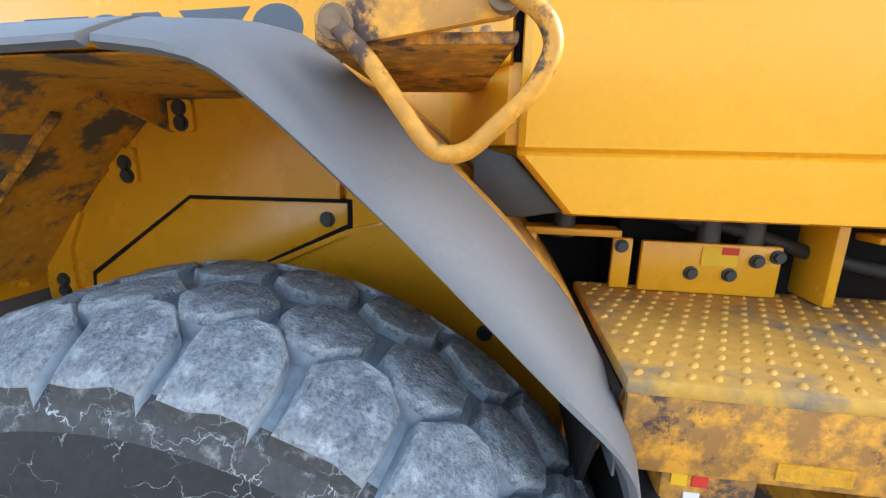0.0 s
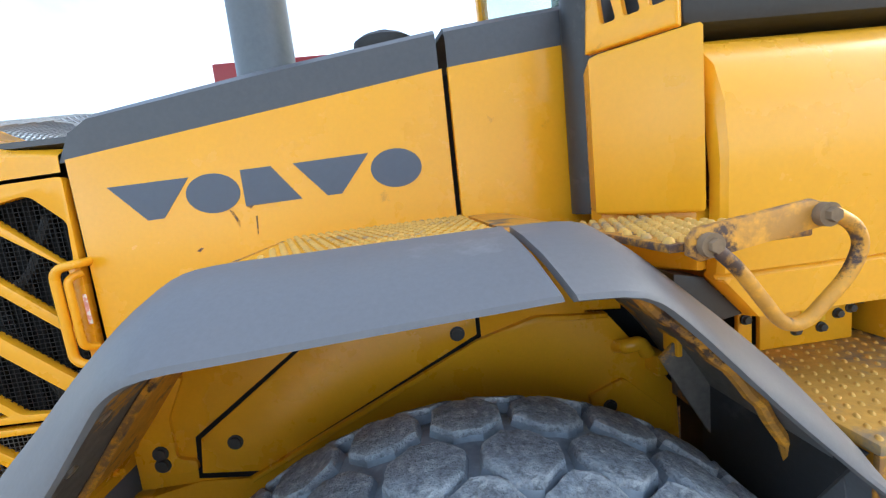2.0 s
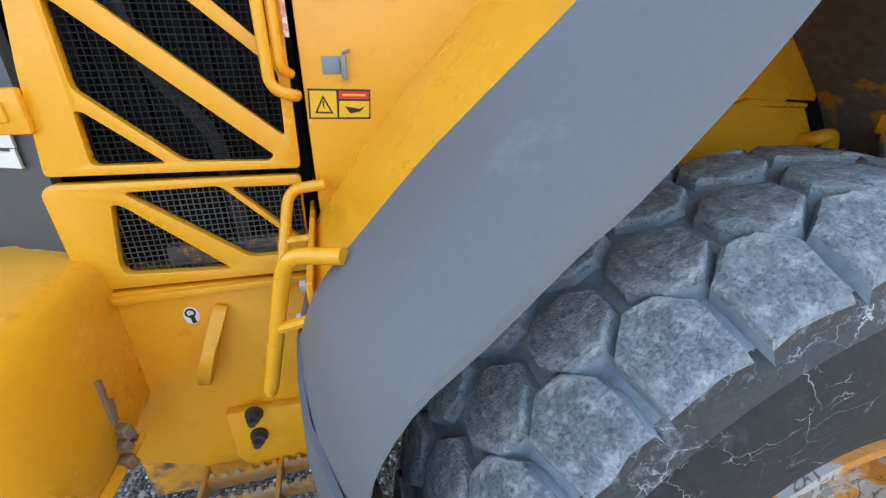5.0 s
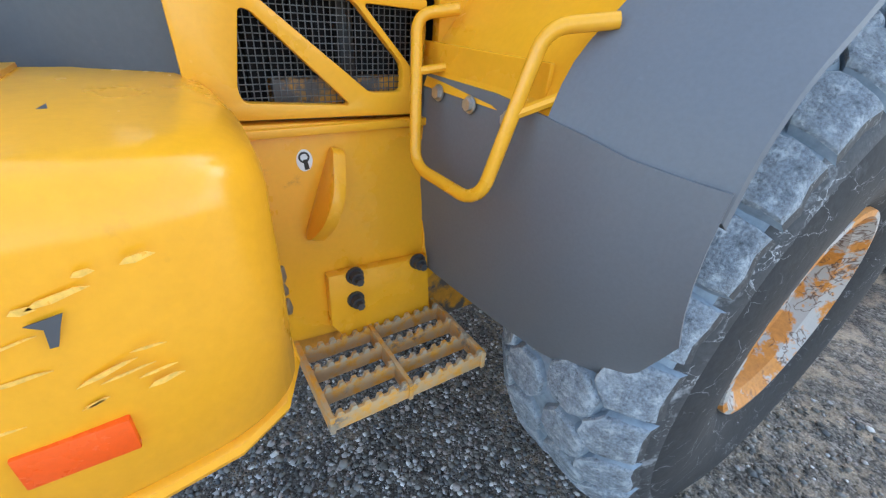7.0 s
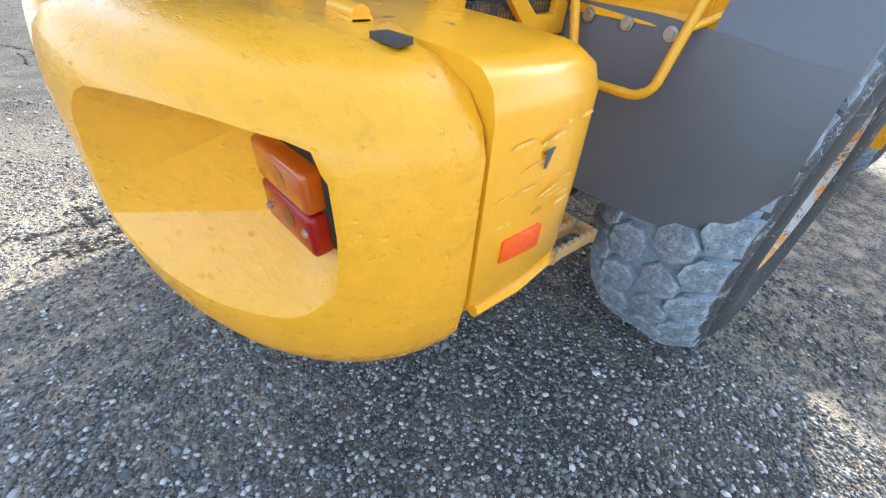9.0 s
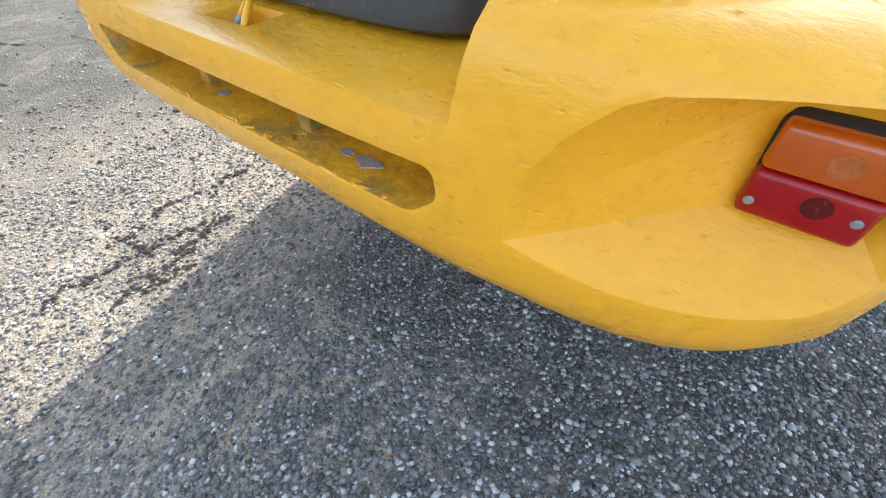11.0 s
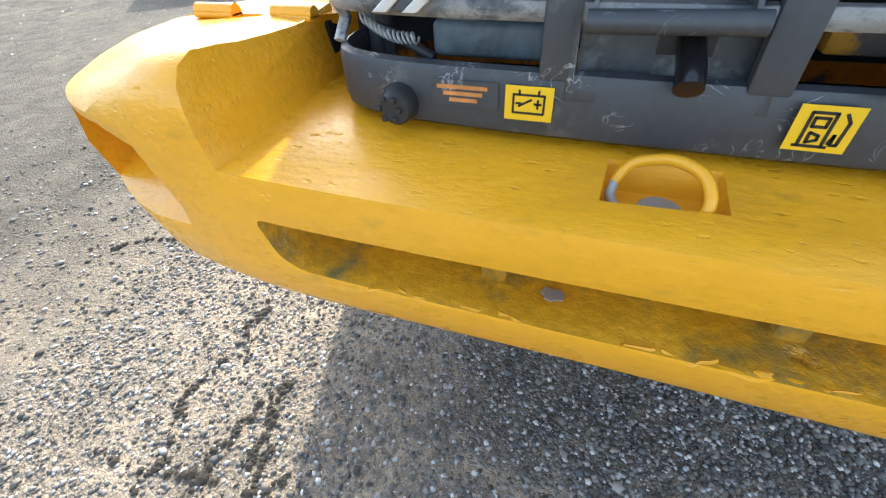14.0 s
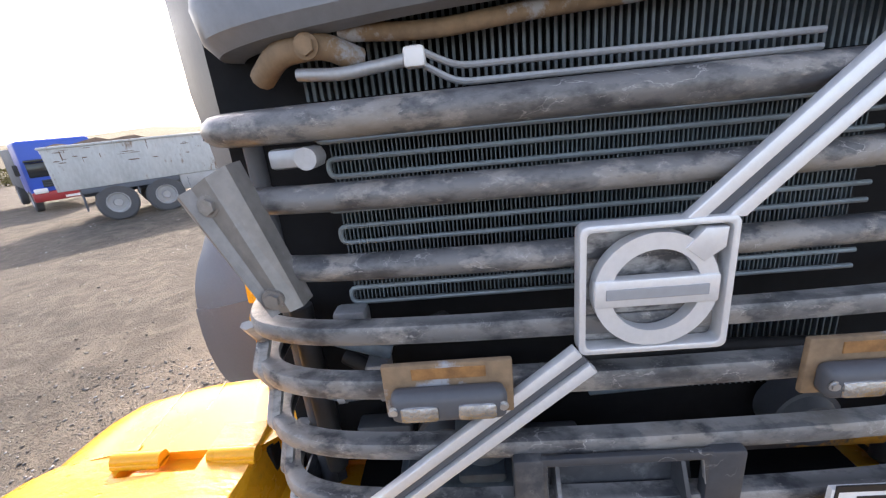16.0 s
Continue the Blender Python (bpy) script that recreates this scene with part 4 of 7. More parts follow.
    prism(ey, [(-1.545, 1.27), (-1.515, 1.265), (-1.60, 1.055), (-1.645, 1.075)], 1.395, 1.402, "y")
    ep = part("lashing_eye", flipped(prism(bmesh.new(), round_poly([(1.40, 1.275), (1.375, 1.27), (1.305, 1.19), (1.31, 1.12), (1.36, 1.06), (1.40, 1.05)], 0.03), -0.014, 0.014, "x", 0.003), 0), M_yellow, loader, "yellow slanted steel lashing eye", smooth=True)
    bmesh_m = Matrix.Translation((-1.572, 0, 1.165)) @ Matrix.Rotation(radians(20), 4, "Y") @ Matrix.Translation((0, 0, -1.165))
    ep.data.transform(bmesh_m if side == 0 else Matrix.Translation((0, 2 * CY, 0)) @ Matrix.Diagonal((1, -1, 1, 1)) @ bmesh_m)
    # access step
    sb = bmesh.new()
    for y in (1.135, 1.21, 1.285, 1.36):
        box(sb, (-1.672, y - 0.005, 0.715), (-1.262, y + 0.005, 0.757), 0.002)
        k = 0
        while -1.665 + 0.032 * k < -1.28:
            x = -1.665 + 0.032 * k
            prism(sb, [(x, 0.757), (x + 0.02, 0.757), (x + 0.015, 0.770), (x + 0.005, 0.770)], y - 0.005, y + 0.005, "y")
            k += 1
    for x in (-1.675, -1.48, -1.262):
        box(sb, (x - 0.006, 1.125, 0.712), (x + 0.006, 1.40, 0.765), 0.002)
    part("access_step", flipped(sb, side), M_step, loader, "worn yellow serrated grating step", smooth=True)
    # hand rail beside the flap
    rl = bmesh.new()
    loop = [(-1.262, 1.36, 1.545), (-1.345, 1.393, 1.53), (-1.400, 1.285, 1.262), (-1.402, 1.25, 1.245), (-1.400, 1.09, 1.245), (-1.392, 1.055, 1.27), (-1.328, 1.03, 1.53), (-1.245, 0.97, 1.545)]
    tube(rl, rounded(loop, 0.035), 0.0125, 10)
    tube(rl, [(-1.366, 1.35, 1.425), (-1.27, 1.33, 1.44)], 0.009, 8)
    tube(rl, [(-1.362, 1.043, 1.40), (-1.28, 0.99, 1.444)], 0.009, 8)
    part("hand_rail", flipped(rl, side), M_yellow, loader, "yellow tubular hand rail loop", smooth=True)
    # mud flap, hung from the fender's rear end
    rows = []
    for f in (0.0, 0.12, 0.3, 0.5, 0.7, 0.85, 0.95, 1.0):
        row = []
        for y, x_top, z_top, x_bot, z_bot in ((1.468, -1.310, 1.415, -1.295, 0.892), (1.33, -1.312, 1.415, -1.268, 0.872), (1.15, -1.316, 1.415, -1.232, 0.852), (1.0, -1.328, 1.405, -1.200, 0.842), (0.92, -1.325, 1.395, -1.175, 0.848),
                                              (0.85, -1.316, 1.382, -1.162, 0.885), (0.79, -1.296, 1.375, -1.170, 0.955), (0.755, -1.285, 1.372, -1.195, 1.03), (0.724, -1.275, 1.37, -1.228, 1.10)):
            z = z_top + (z_bot - z_top) * f
            bow = 0.012 * math.sin(math.pi * f)
            row.append(Vector((x_top + (x_bot - x_top) * f ** 2.2 - bow, y, z)))
        rows.append(row)
    flap = part("mud_flap", flipped(sheet(bmesh.new(), rows, 0.008), side), M_grey, loader, "grey mud flap", smooth=True)
    for y, z in ((1.326, 1.385), (1.209, 1.383), (1.091, 1.380)):
        part("flap_bolt", flipped(bolt(bmesh.new(), (-1.322, y, z), (-1, 0, 0), 0.013, 0.012), side), M_bolt, flap, "zinc bolt", smooth=True)
    part("fender_end", flipped(box(bmesh.new(), (-1.306, 1.03, 1.402), (-1.296, 1.466, 1.48), 0.002), side), M_yellow, loader, "yellow fender end sheet")

# ---- decals on the engine panel ----


def decal(name, poly, y, mt, parent, label="", t=0.0012):
    return part(name, prism(bmesh.new(), poly, y - t, y, "y"), mt, parent, label)


def ellipse(cx, cz, rx, rz, n=28, lean=0.0):
    return [(cx + rx * math.cos(a), cz + rz * math.sin(a)) for a in (2 * math.pi * i / n for i in range(n))]


def ring_strip(bm, cx, cz, ro, ri, y0, y1, n=40):
    """A flat oval ring: outer and inner half widths and heights."""
    ks = []
    for i in range(n):
        a = 2 * math.pi * i / n
        c, s_ = math.cos(a), math.sin(a)
        ks.append([bm.verts.new((cx + r[0] * c, y, cz + r[1] * s_)) for r, y in ((ro, y0), (ri, y0), (ri, y1), (ro, y1))])
    for i in range(n):
        A, B = ks[i], ks[(i + 1) % n]
        for j in range(4):
            bm.faces.new((A[j], A[(j + 1) % 4], B[(j + 1) % 4], B[j]))
    return bm


panel = next(o for o in loader.children if o.name == "engine_side_panel")
mark = part("emblem_decal", prism(bmesh.new(), [(-1.198, 2.172), (-0.998, 2.177), (-1.075, 2.080), (-1.116, 2.079)], HOOD_Y - 0.0012, HOOD_Y, "y"), M_logo, panel, "dark grey wedge and oval decal shapes")
for poly in ([(-0.733, 2.185), (-0.535, 2.192), (-0.617, 2.094), (-0.655, 2.093)], [(-0.868, 2.182), (-0.790, 2.184), (-0.722, 2.092), (-0.868, 2.088)]):
    decal("emblem_decal", poly, HOOD_Y, M_logo, panel, "dark grey decal shape")
for cx, cz in ((-0.944, 2.130), (-0.466, 2.146)):
    decal("emblem_decal", ellipse(cx, cz, 0.068, 0.051), HOOD_Y, M_logo, panel, "dark grey oval decal shape")
# scratches
M_scratch = mat("bare_scratched_metal", (0.10, 0.05, 0.03), 0.6, vary=0.5, scale=30, wear=(0.6, 0.28, 0.02), wear_amt=0.44, wear_scale=70)
for poly in ([(-0.912, 2.083), (-0.903, 2.079), (-0.890, 2.050), (-0.8925, 2.035), (-0.900, 2.058)], [(-0.8475, 2.06), (-0.844, 2.06), (-0.848, 2.012), (-0.851, 2.01)], [(-0.866, 2.087), (-0.848, 2.089), (-0.856, 2.080)], [(-1.012, 1.985), (-1.0, 1.993), (-0.994, 1.991), (-1.004, 1.983)]):
    decal("scratch", poly, HOOD_Y, M_scratch, panel)

# warning label
lab = decal("warning_label", [(-1.277, 1.737), (-1.149, 1.732), (-1.153, 1.672), (-1.281, 1.677)], HOOD_Y, M_mark, panel, "yellow and red safety label", 0.001)
decal("label_panel", [(-1.274, 1.733), (-1.220, 1.731), (-1.223, 1.678), (-1.277, 1.680)], HOOD_Y - 0.001, M_sticker, lab)
decal("label_panel", [(-1.216, 1.711), (-1.153, 1.709), (-1.156, 1.676), (-1.219, 1.678)], HOOD_Y - 0.001, M_sticker, lab)
decal("label_panel", [(-1.215, 1.731), (-1.152, 1.728), (-1.153, 1.713), (-1.216, 1.715)], HOOD_Y - 0.001, M_redlab, lab)
tri_ = [(-1.268, 1.688), (-1.230, 1.686), (-1.248, 1.724)]
decal("label_mark", tri_, HOOD_Y - 0.0016, M_mark, lab)
decal("label_mark", offset_poly(tri_, 0.0035), HOOD_Y - 0.0022, M_sticker, lab)
decal("label_mark", [(-1.2505, 1.712), (-1.2465, 1.712), (-1.2475, 1.698), (-1.2495, 1.698)], HOOD_Y - 0.0028, M_mark, lab)
decal("label_mark", [(-1.205, 1.700), (-1.175, 1.694), (-1.162, 1.699), (-1.175, 1.688), (-1.195, 1.685)], HOOD_Y - 0.0018, M_mark, lab)
decal("label_mark", [(-1.208, 1.725), (-1.160, 1.723), (-1.160, 1.719), (-1.208, 1.721)], HOOD_Y - 0.0018, M_sticker, lab)
# latch
lb = bmesh.new()
box(lb, (-1.243, HOOD_Y - 0.004, 1.763), (-1.207, HOOD_Y, 1.797), 0.002)
box(lb, (-1.205, HOOD_Y - 0.014, 1.752), (-1.194, HOOD_Y, 1.800), 0.003)
tube(lb, [(-1.200, HOOD_Y - 0.004, 1.803), (-1.186, HOOD_Y - 0.012, 1.808)], 0.003, 6)
part("panel_latch", lb, mat("grey_latch", (0.22, 0.25, 0.3), 0.4, vary=0.2), panel, "small grey latch", smooth=True)
# hook label on the frame plate
plate = next(o for o in loader.children if o.name == "frame_plate")
decal("hook_label", ellipse(-1.605, 1.245, 0.017, 0.024, lean=0.2), 1.40, M_white, plate, "small white lifting-hook label")
part("hook_mark", ring_strip(bmesh.new(), -1.606, 1.252, (0.012, 0.012), (0.008, 0.008), 1.3975, 1.3987, 20), M_mark, plate)
decal("hook_mark", [(-1.608, 1.247), (-1.600, 1.247), (-1.596, 1.226), (-1.606, 1.224)], 1.3985, M_mark, plate)

# ---- wheel arch: inner walls ----
for side in (0, 1):
    wa = bmesh.new()
    # plate under the hood, with its slanted lower edge
    prism(wa, [(-1.26, 1.44), (-1.10, 1.72), (-0.88, 1.915), (-0.72, 1.96), (-0.29, 1.96), (-0.29, 1.652), (-0.98, 1.36), (-1.10, 1.36), (-1.115, 1.46), (-1.15, 1.44)], 1.428, 1.436, "y")
    wall = part("arch_plate", flipped(wa, side), M_yellow, loader, "yellow inner wheel-arch plate", smooth=True)
    a = bmesh.new()
    prism(a, [(-1.098, 1.462), (-0.756, 1.706), (-0.296, 1.712), (-0.296, 1.655), (-0.955, 1.340), (-1.112, 1.36)], 1.394, 1.412, "y", 0.003)
    part("arch_cover", flipped(a, side), M_yellow, loader, "yellow slanted cover plate with bolts", smooth=True)
    # near-black outline put in as the shadow gap round the cover plate
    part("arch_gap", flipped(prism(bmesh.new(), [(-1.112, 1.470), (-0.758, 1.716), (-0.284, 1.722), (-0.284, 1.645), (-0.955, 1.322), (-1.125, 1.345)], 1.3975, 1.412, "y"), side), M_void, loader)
    a = bmesh.new()
    prism(a, [(-0.284, 1.97), (0.14, 1.97), (0.14, 1.67), (-0.128, 1.695), (-0.284, 1.655)], 1.402, 1.430, "y", 0.003)
    part("arch_cover", flipped(a, side), M_yellow, loader, smooth=True)
    a = bmesh.new()
    prism(a, [(-1.32, 1.30), (-1.12, 1.335), (-0.955, 1.318), (-0.30, 1.628), (-0.12, 1.675), (0.10, 1.655), (0.30, 1.40), (0.315, 1.0), (-1.3, 0.9)], 1.397, 1.44, "y")
    part("arch_wall", flipped(a, side), M_yellow, loader, "grimy yellow wheel-arch wall", smooth=True)
    a = bmesh.new()
    tube(a, [(-1.10, 1.335, 1.0), (-0.955, 1.41, 1.332)], 0.002, 4)
    prism(a, [(-0.985, 1.328), (-0.30, 1.640), (-0.125, 1.688), (0.09, 1.668), (0.09, 1.655), (-0.12, 1.672), (-0.30, 1.624), (-0.975, 1.314)], 1.382, 1.425, "y", 0.004)
    part("arch_lip", flipped(a, side), M_yellow, loader, smooth=True)
    for x, z in ((-1.007, 1.440), (-0.352, 1.666)):
        part("arch_bolt", flipped(bolt(bmesh.new(), (x, 1.394, z), (0, -1, 0), 0.016, 0.010, 12), side), M_boltd, wall, smooth=True)
    # bolted foot plates of the fender brackets
    for plate_, bolts in (([(-0.79, 1.97), (-0.715, 1.97), (-0.715, 1.888), (-0.79, 1.888)], ((-0.752, 1.948), (-0.750, 1.909))),
                          ([(-0.955, 1.84), (-0.905, 1.84), (-0.905, 1.745), (-0.955, 1.745), (-0.995, 1.785)], ((-0.938, 1.800), (-0.934, 1.765))),
                          ([(-0.41, 1.94), (-0.345, 1.94), (-0.34, 1.90), (-0.41, 1.90)], ((-0.377, 1.916),)),
                          ([(-1.255, 1.50), (-1.185, 1.60), (-1.13, 1.66), (-1.11, 1.65), (-1.165, 1.54), (-1.165, 1.42), (-1.115, 1.405), (-1.115, 1.375), (-1.255, 1.375)], ((-1.204, 1.443), (-1.204, 1.408))),
                          ([(0.02, 1.42), (0.13, 1.46), (0.26, 1.34), (0.27, 1.08), (0.18, 1.08), (0.05, 1.30)], ((0.083, 1.378), (0.233, 1.136)))):
        fp = part("bracket_plate", flipped(prism(bmesh.new(), round_poly(plate_, 0.012), 1.386, 1.402, "y", 0.002), side), M_yellow, loader, "yellow bolted bracket plate", smooth=True)
        for x, z in bolts:
            part("arch_bolt", flipped(bolt(bmesh.new(), (x, 1.386, z), (0, -1, 0), 0.016, 0.010, 12), side), M_boltd, fp, smooth=True)
    # gusset brackets under the fender
    for poly, y0, y1, xx in (([(1.40, 1.985), (1.05, 1.985), (1.25, 1.93), (1.40, 1.885)], 0, 0, -0.79), ([(1.40, 1.985), (1.15, 1.985), (1.30, 1.95), (1.40, 1.925)], 0, 0, -0.412)):
        part("fender_bracket", flipped(prism(bmesh.new(), poly, xx - 0.004, xx + 0.004, "x"), side), M_yellow_dirty, loader, "grimy yellow fender bracket", smooth=True)
    # grimy liner inside the band
    rows = smooth_rows([[Vector((x + 0.014, y, z - 0.026)) for y in (max(0.90, band_in(x) + 0.01), 1.1, 1.40)] for x, z in BAND_UP[6:]])
    part("fender_liner", flipped(sheet(bmesh.new(), rows, 0.004), side), M_yellow_dirty, loader, "grimy yellow fender underside", smooth=True)
    rows = smooth_rows([[Vector((x - 0.012, y, z - 0.020)) for y in (0.89, 0.95, 0.99)] for x, z in FRONT_UP])
    part("fender_liner", flipped(sheet(bmesh.new(), rows, 0.004), side), M_flap, loader, "dark rubber edge inside the fender", smooth=True)
    rows = smooth_rows([[Vector((x - 0.014, y, z - 0.026)) for y in (0.99, 1.2, 1.40)] for x, z in FRONT_UP])
    part("fender_liner", flipped(sheet(bmesh.new(), rows, 0.004), side), M_arch, loader, "grimy fender underside with flaking yellow paint", smooth=True)
    rib = [r[0] + Vector((-0.008, 0, -0.014)) for r in rows]
    part("fender_rib", flipped(tube(bmesh.new(), [p + Vector((0.002, 0, 0.003)) * math.sin(k * 2.3) for k, p in enumerate(rib)], 0.015, 8), side), M_yellow_worn, loader, "rusty yellow fender rib", smooth=True)
    g = prism(bmesh.new(), [(0.13, 1.60), (0.20, 1.66), (0.325, 1.45), (0.325, 1.38), (0.27, 1.36)], 1.20, 1.212, "y", 0.003)
    part("fender_gusset", flipped(g, side), M_arch, loader, "grimy stiffening gusset", smooth=True)
    g = bmesh.new()
    tube(g, rounded([(0.12, 1.41, 1.555), (0.125, 1.35, 1.575), (0.165, 1.345, 1.585), (0.185, 1.35, 1.545)], 0.03), 0.021, 12)
    part("fender_pivot", flipped(g, side), M_yellow, loader, "yellow fender pivot hook", smooth=True)
    part("fender_stop", flipped(box(bmesh.new(), (0.205, 1.335, 1.475), (0.24, 1.42, 1.54), 0.006), side), M_yellow, loader, smooth=True)
    rows = smooth_rows([[Vector((x + 0.014, y, z - 0.020)) for y in (max(0.90, band_in(x) + 0.01), 1.05, 1.15)] for x, z in BAND_UP[1:8]])
    strip_ = part("flap_strip", flipped(sheet(bmesh.new(), rows, 0.006), side), M_arch, loader, "grimy strip bolted under the fender", smooth=True)
    rows = smooth_rows([[Vector((x + 0.014, y, z - 0.024)) for y in (1.152, 1.25, 1.40)] for x, z in BAND_UP[1:8]])
    part("fender_liner", flipped(sheet(bmesh.new(), rows, 0.004), side), M_yellow_dirty, loader, "grimy yellow fender underside", smooth=True)
    part("liner_lip", flipped(tube(bmesh.new(), [r[0] + Vector((0.006, 0, -0.012)) for r in rows], 0.011, 6), side), M_yellow_worn, loader, "chipped yellow lip", smooth=True)
    for x, z in ((-1.058, 1.745), (-1.140, 1.645), (-1.218, 1.545)):
        part("strip_bolt", flipped(bolt(bmesh.new(), (x + 0.004, 1.03, z - 0.004), (0.72, 0, -0.69), 0.013, 0.012), side), M_bolt, strip_, "zinc bolt", smooth=True)
    # rubber curtain behind the front fender
    part("splash_curtain", flipped(box(bmesh.new(), (0.325, 0.80, 0.72), (0.345, 1.42, 1.40), 0.004), side), M_black, loader, "black rubber splash curtain", smooth=True)

# the left-hand fender is pushed in
for o in loader.children:
    if o.name.split(".")[0] in ("rear_fender", "front_fender", "fender_top", "front_fender_sheet", "mud_flap", "hand_rail", "fender_end", "fender_liner", "fender_rib", "flap_strip", "liner_lip", "fender_gusset") and o.data.vertices[0].co.y > CY:
        o.location.y -= 0.24 if o.name.startswith("hand_rail") else 0.15
        if o.name.startswith("mud_flap"):
            for v in o.data.vertices:
                v.co.z -= 0.35 * max(0.0, 1.40 - v.co.z)


part("door_edge", prism(bmesh.new(), round_poly([(-1.80, 2 * CY - 1.49), (-1.77, 2 * CY - 1.49), (-1.77, 2 * CY - 1.41), (-1.795, 2 * CY - 1.42)], 0.008), 1.40, 1.70, "z"), M_yellow, loader, "yellow rear edge of the door", smooth=True)

# ---- counterweight fittings ----
def side_cover(s):
    """The hinged cover in front of the counterweight's side."""
    plan = [(-2.079, 1.306), (-2.0, 1.307), (-1.91, 1.300), (-1.835, 1.285), (-1.775, 1.25), (-1.745, 1.18), (-1.735, 1.02), (-1.745, 0.78 if s < 0 else 0.71)]
    plan = [(p[0].x, p[0].y) for p in smooth_rows([[Vector((x, u, 0))] for x, u in plan], 3)]
    rows = []
    top = ((1.352, -0.003), (1.388, -0.014), (1.407, -0.036), (1.416, -0.07)) if s < 0 else ((1.31, -0.03), (1.36, -0.09), (1.40, -0.17), (1.418, -0.26))
    for z, g in ((1.0, -0.05), (1.015, -0.02), (1.05, 0.0), (1.2, 0.0)) + top:
        row = [Vector((x - 0.15 * max(0, min(1, (x + 1.9) / 0.13)) * min(0.1, -g) * 6, CY + s * (u + g), z + 0.03 * max(0, -x - 1.9) * (1 if z > 1.3 else -1) - (0.03 if s > 0 and z > 1.3 else 0.0))) for x, u in plan]
        row.append(Vector((-2.079, CY + s * 0.71, z - (0.02 if s > 0 and z > 1.3 else 0.0))))
        rows.append(row)
    bm = grid(bmesh.new(), rows, closed=True, caps=True)
    return part("side_cover", bm, M_cover, loader, "yellow hinged side cover with scuffed paint", smooth=True)


for s in (-1, 1):
    cov = side_cover(s)
    lip = bmesh.new()
    tube(lip, [(x, CY + s * (u - 0.008), 1.018) for x, u in ((-2.06, 1.304), (-1.95, 1.304), (-1.85, 1.288), (-1.785, 1.25), (-1.748, 1.17), (-1.738, 0.95))], 0.0145, 8)
    part("cover_lip", lip, M_cover, cov, smooth=True)
    for u0, u1 in ((1.04, 0.96), (0.81, 0.73)) if s < 0 else ((1.005, 0.90), (0.80, 0.70)):
        hz_ = 1.432 if s < 0 else 1.406
        hb = tube(bmesh.new(), [(-2.105, CY + s * u0, hz_), (-2.105, CY + s * u1, hz_)], 0.016, 12)
        box(hb, (-2.125, CY + s * u0 if s < 0 else CY + s * u1, hz_ - 0.012), (-2.085, CY + s * u1 if s < 0 else CY + s * u0, hz_), 0.004)
        part("cover_hinge", hb, M_yellow, cov, "yellow welded hinge knuckle", smooth=True)
    r = box(bmesh.new(), (-2.027, min(CY + s * 1.292, CY + s * 1.312), 1.115), (-1.934, max(CY + s * 1.292, CY + s * 1.312), 1.160), 0.002)
    part("side_reflector", r, M_orange, cov, "orange rectangular reflector", smooth=True)
    if s > 0:
        # near-black plate drawn as shade; the cover itself is closed here
        part("cover_opening", box(bmesh.new(), (-2.07, CY + 0.694, 1.20), (-1.76, CY + 0.706, 1.385), 0.003), M_void, cov, "near-black plate for the shade under the open cover end")
        for u in (0.80, 0.90, 1.0):
            rows = [[Vector((x, CY + u + w + 0.12 * (x + 2.0), 1.3892 + 0.03 * max(0, -x - 1.9))) for w in (-0.0014, 0.0014)] for x in (-2.07, -1.98, -1.90, -1.83)]
            part("cover_seam", sheet(bmesh.new(), rows, 0.0014), M_bar, cov, "thin seam between the cover's strips")
    # scuffs in the paint
    rng = random.Random(5)
    if s < 0:
        M_pale = mat("scraped_pale_paint", (0.86, 0.50, 0.09), 0.5, vary=0.3, scale=30, fine=120, bump=0.6, wear=(0.84, 0.375, 0.012), wear_amt=0.3, wear_scale=60)
        for k in range(16):
            x, z = -2.05 + 0.17 * rng.random(), 1.19 + 0.17 * rng.random()
            w, h, a = 0.008 + 0.02 * rng.random(), 0.001 + 0.0025 * rng.random(), rng.uniform(-0.05, 0.3)
            poly = [(x + w * math.cos(a + b) * c, z + w * math.sin(a) * c + h * d) for b, c, d in ((0, -1, -0.5), (0, -0.2, -1.2), (0, 1, -0.2), (0, 0.5, 1), (0, -0.6, 0.8))]
            decal("paint_scuff", poly, CY - 1.3072, M_pale, cov, t=0.0012)
        for poly in ([(-1.972, 1.295), (-1.945, 1.30), (-1.950, 1.288), (-1.957, 1.268), (-1.963, 1.268), (-1.961, 1.288)],):
            decal("paint_chip", poly, CY - 1.3072, M_dgrey, cov, t=0.0014)
        torn = prism(bmesh.new(), [(1.222, 1.228), (1.236, 1.222), (1.228, 1.175), (1.246, 1.165), (1.236, 1.115), (1.218, 1.12)], -1.742, -1.728, "x", 0.002)
        for y, z, q in ((1.228, 1.09, 0.016), (1.212, 1.065, 0.013), (1.24, 1.06, 0.011), (1.205, 1.03, 0.015)):
            box(torn, (-q, -q * 0.7, -q), (q, q * 0.7, q), 0.003, 1, Matrix.Translation((-1.725, y, z)) @ Euler((q * 60, q * 90, 0.5)).to_matrix().to_4x4())
        part("torn_bracket", torn, M_rust, cov, "torn rusty bracket caked with dirt", smooth=True)
        for poly, mt in (([(-2.034, 1.255), (-2.008, 1.252), (-2.006, 1.185), (-2.030, 1.188)], M_dgrey), ([(-2.000, 1.222), (-1.988, 1.22), (-1.986, 1.20), (-1.998, 1.202)], M_redlab), ([(-1.985, 1.222), (-1.950, 1.205), (-1.944, 1.165), (-1.960, 1.160), (-1.982, 1.185)], M_dgrey)):
            part("worn_sticker", prism(bmesh.new(), poly, 1.4145, 1.4185, "z"), mt, cov, "worn dark sticker remains")
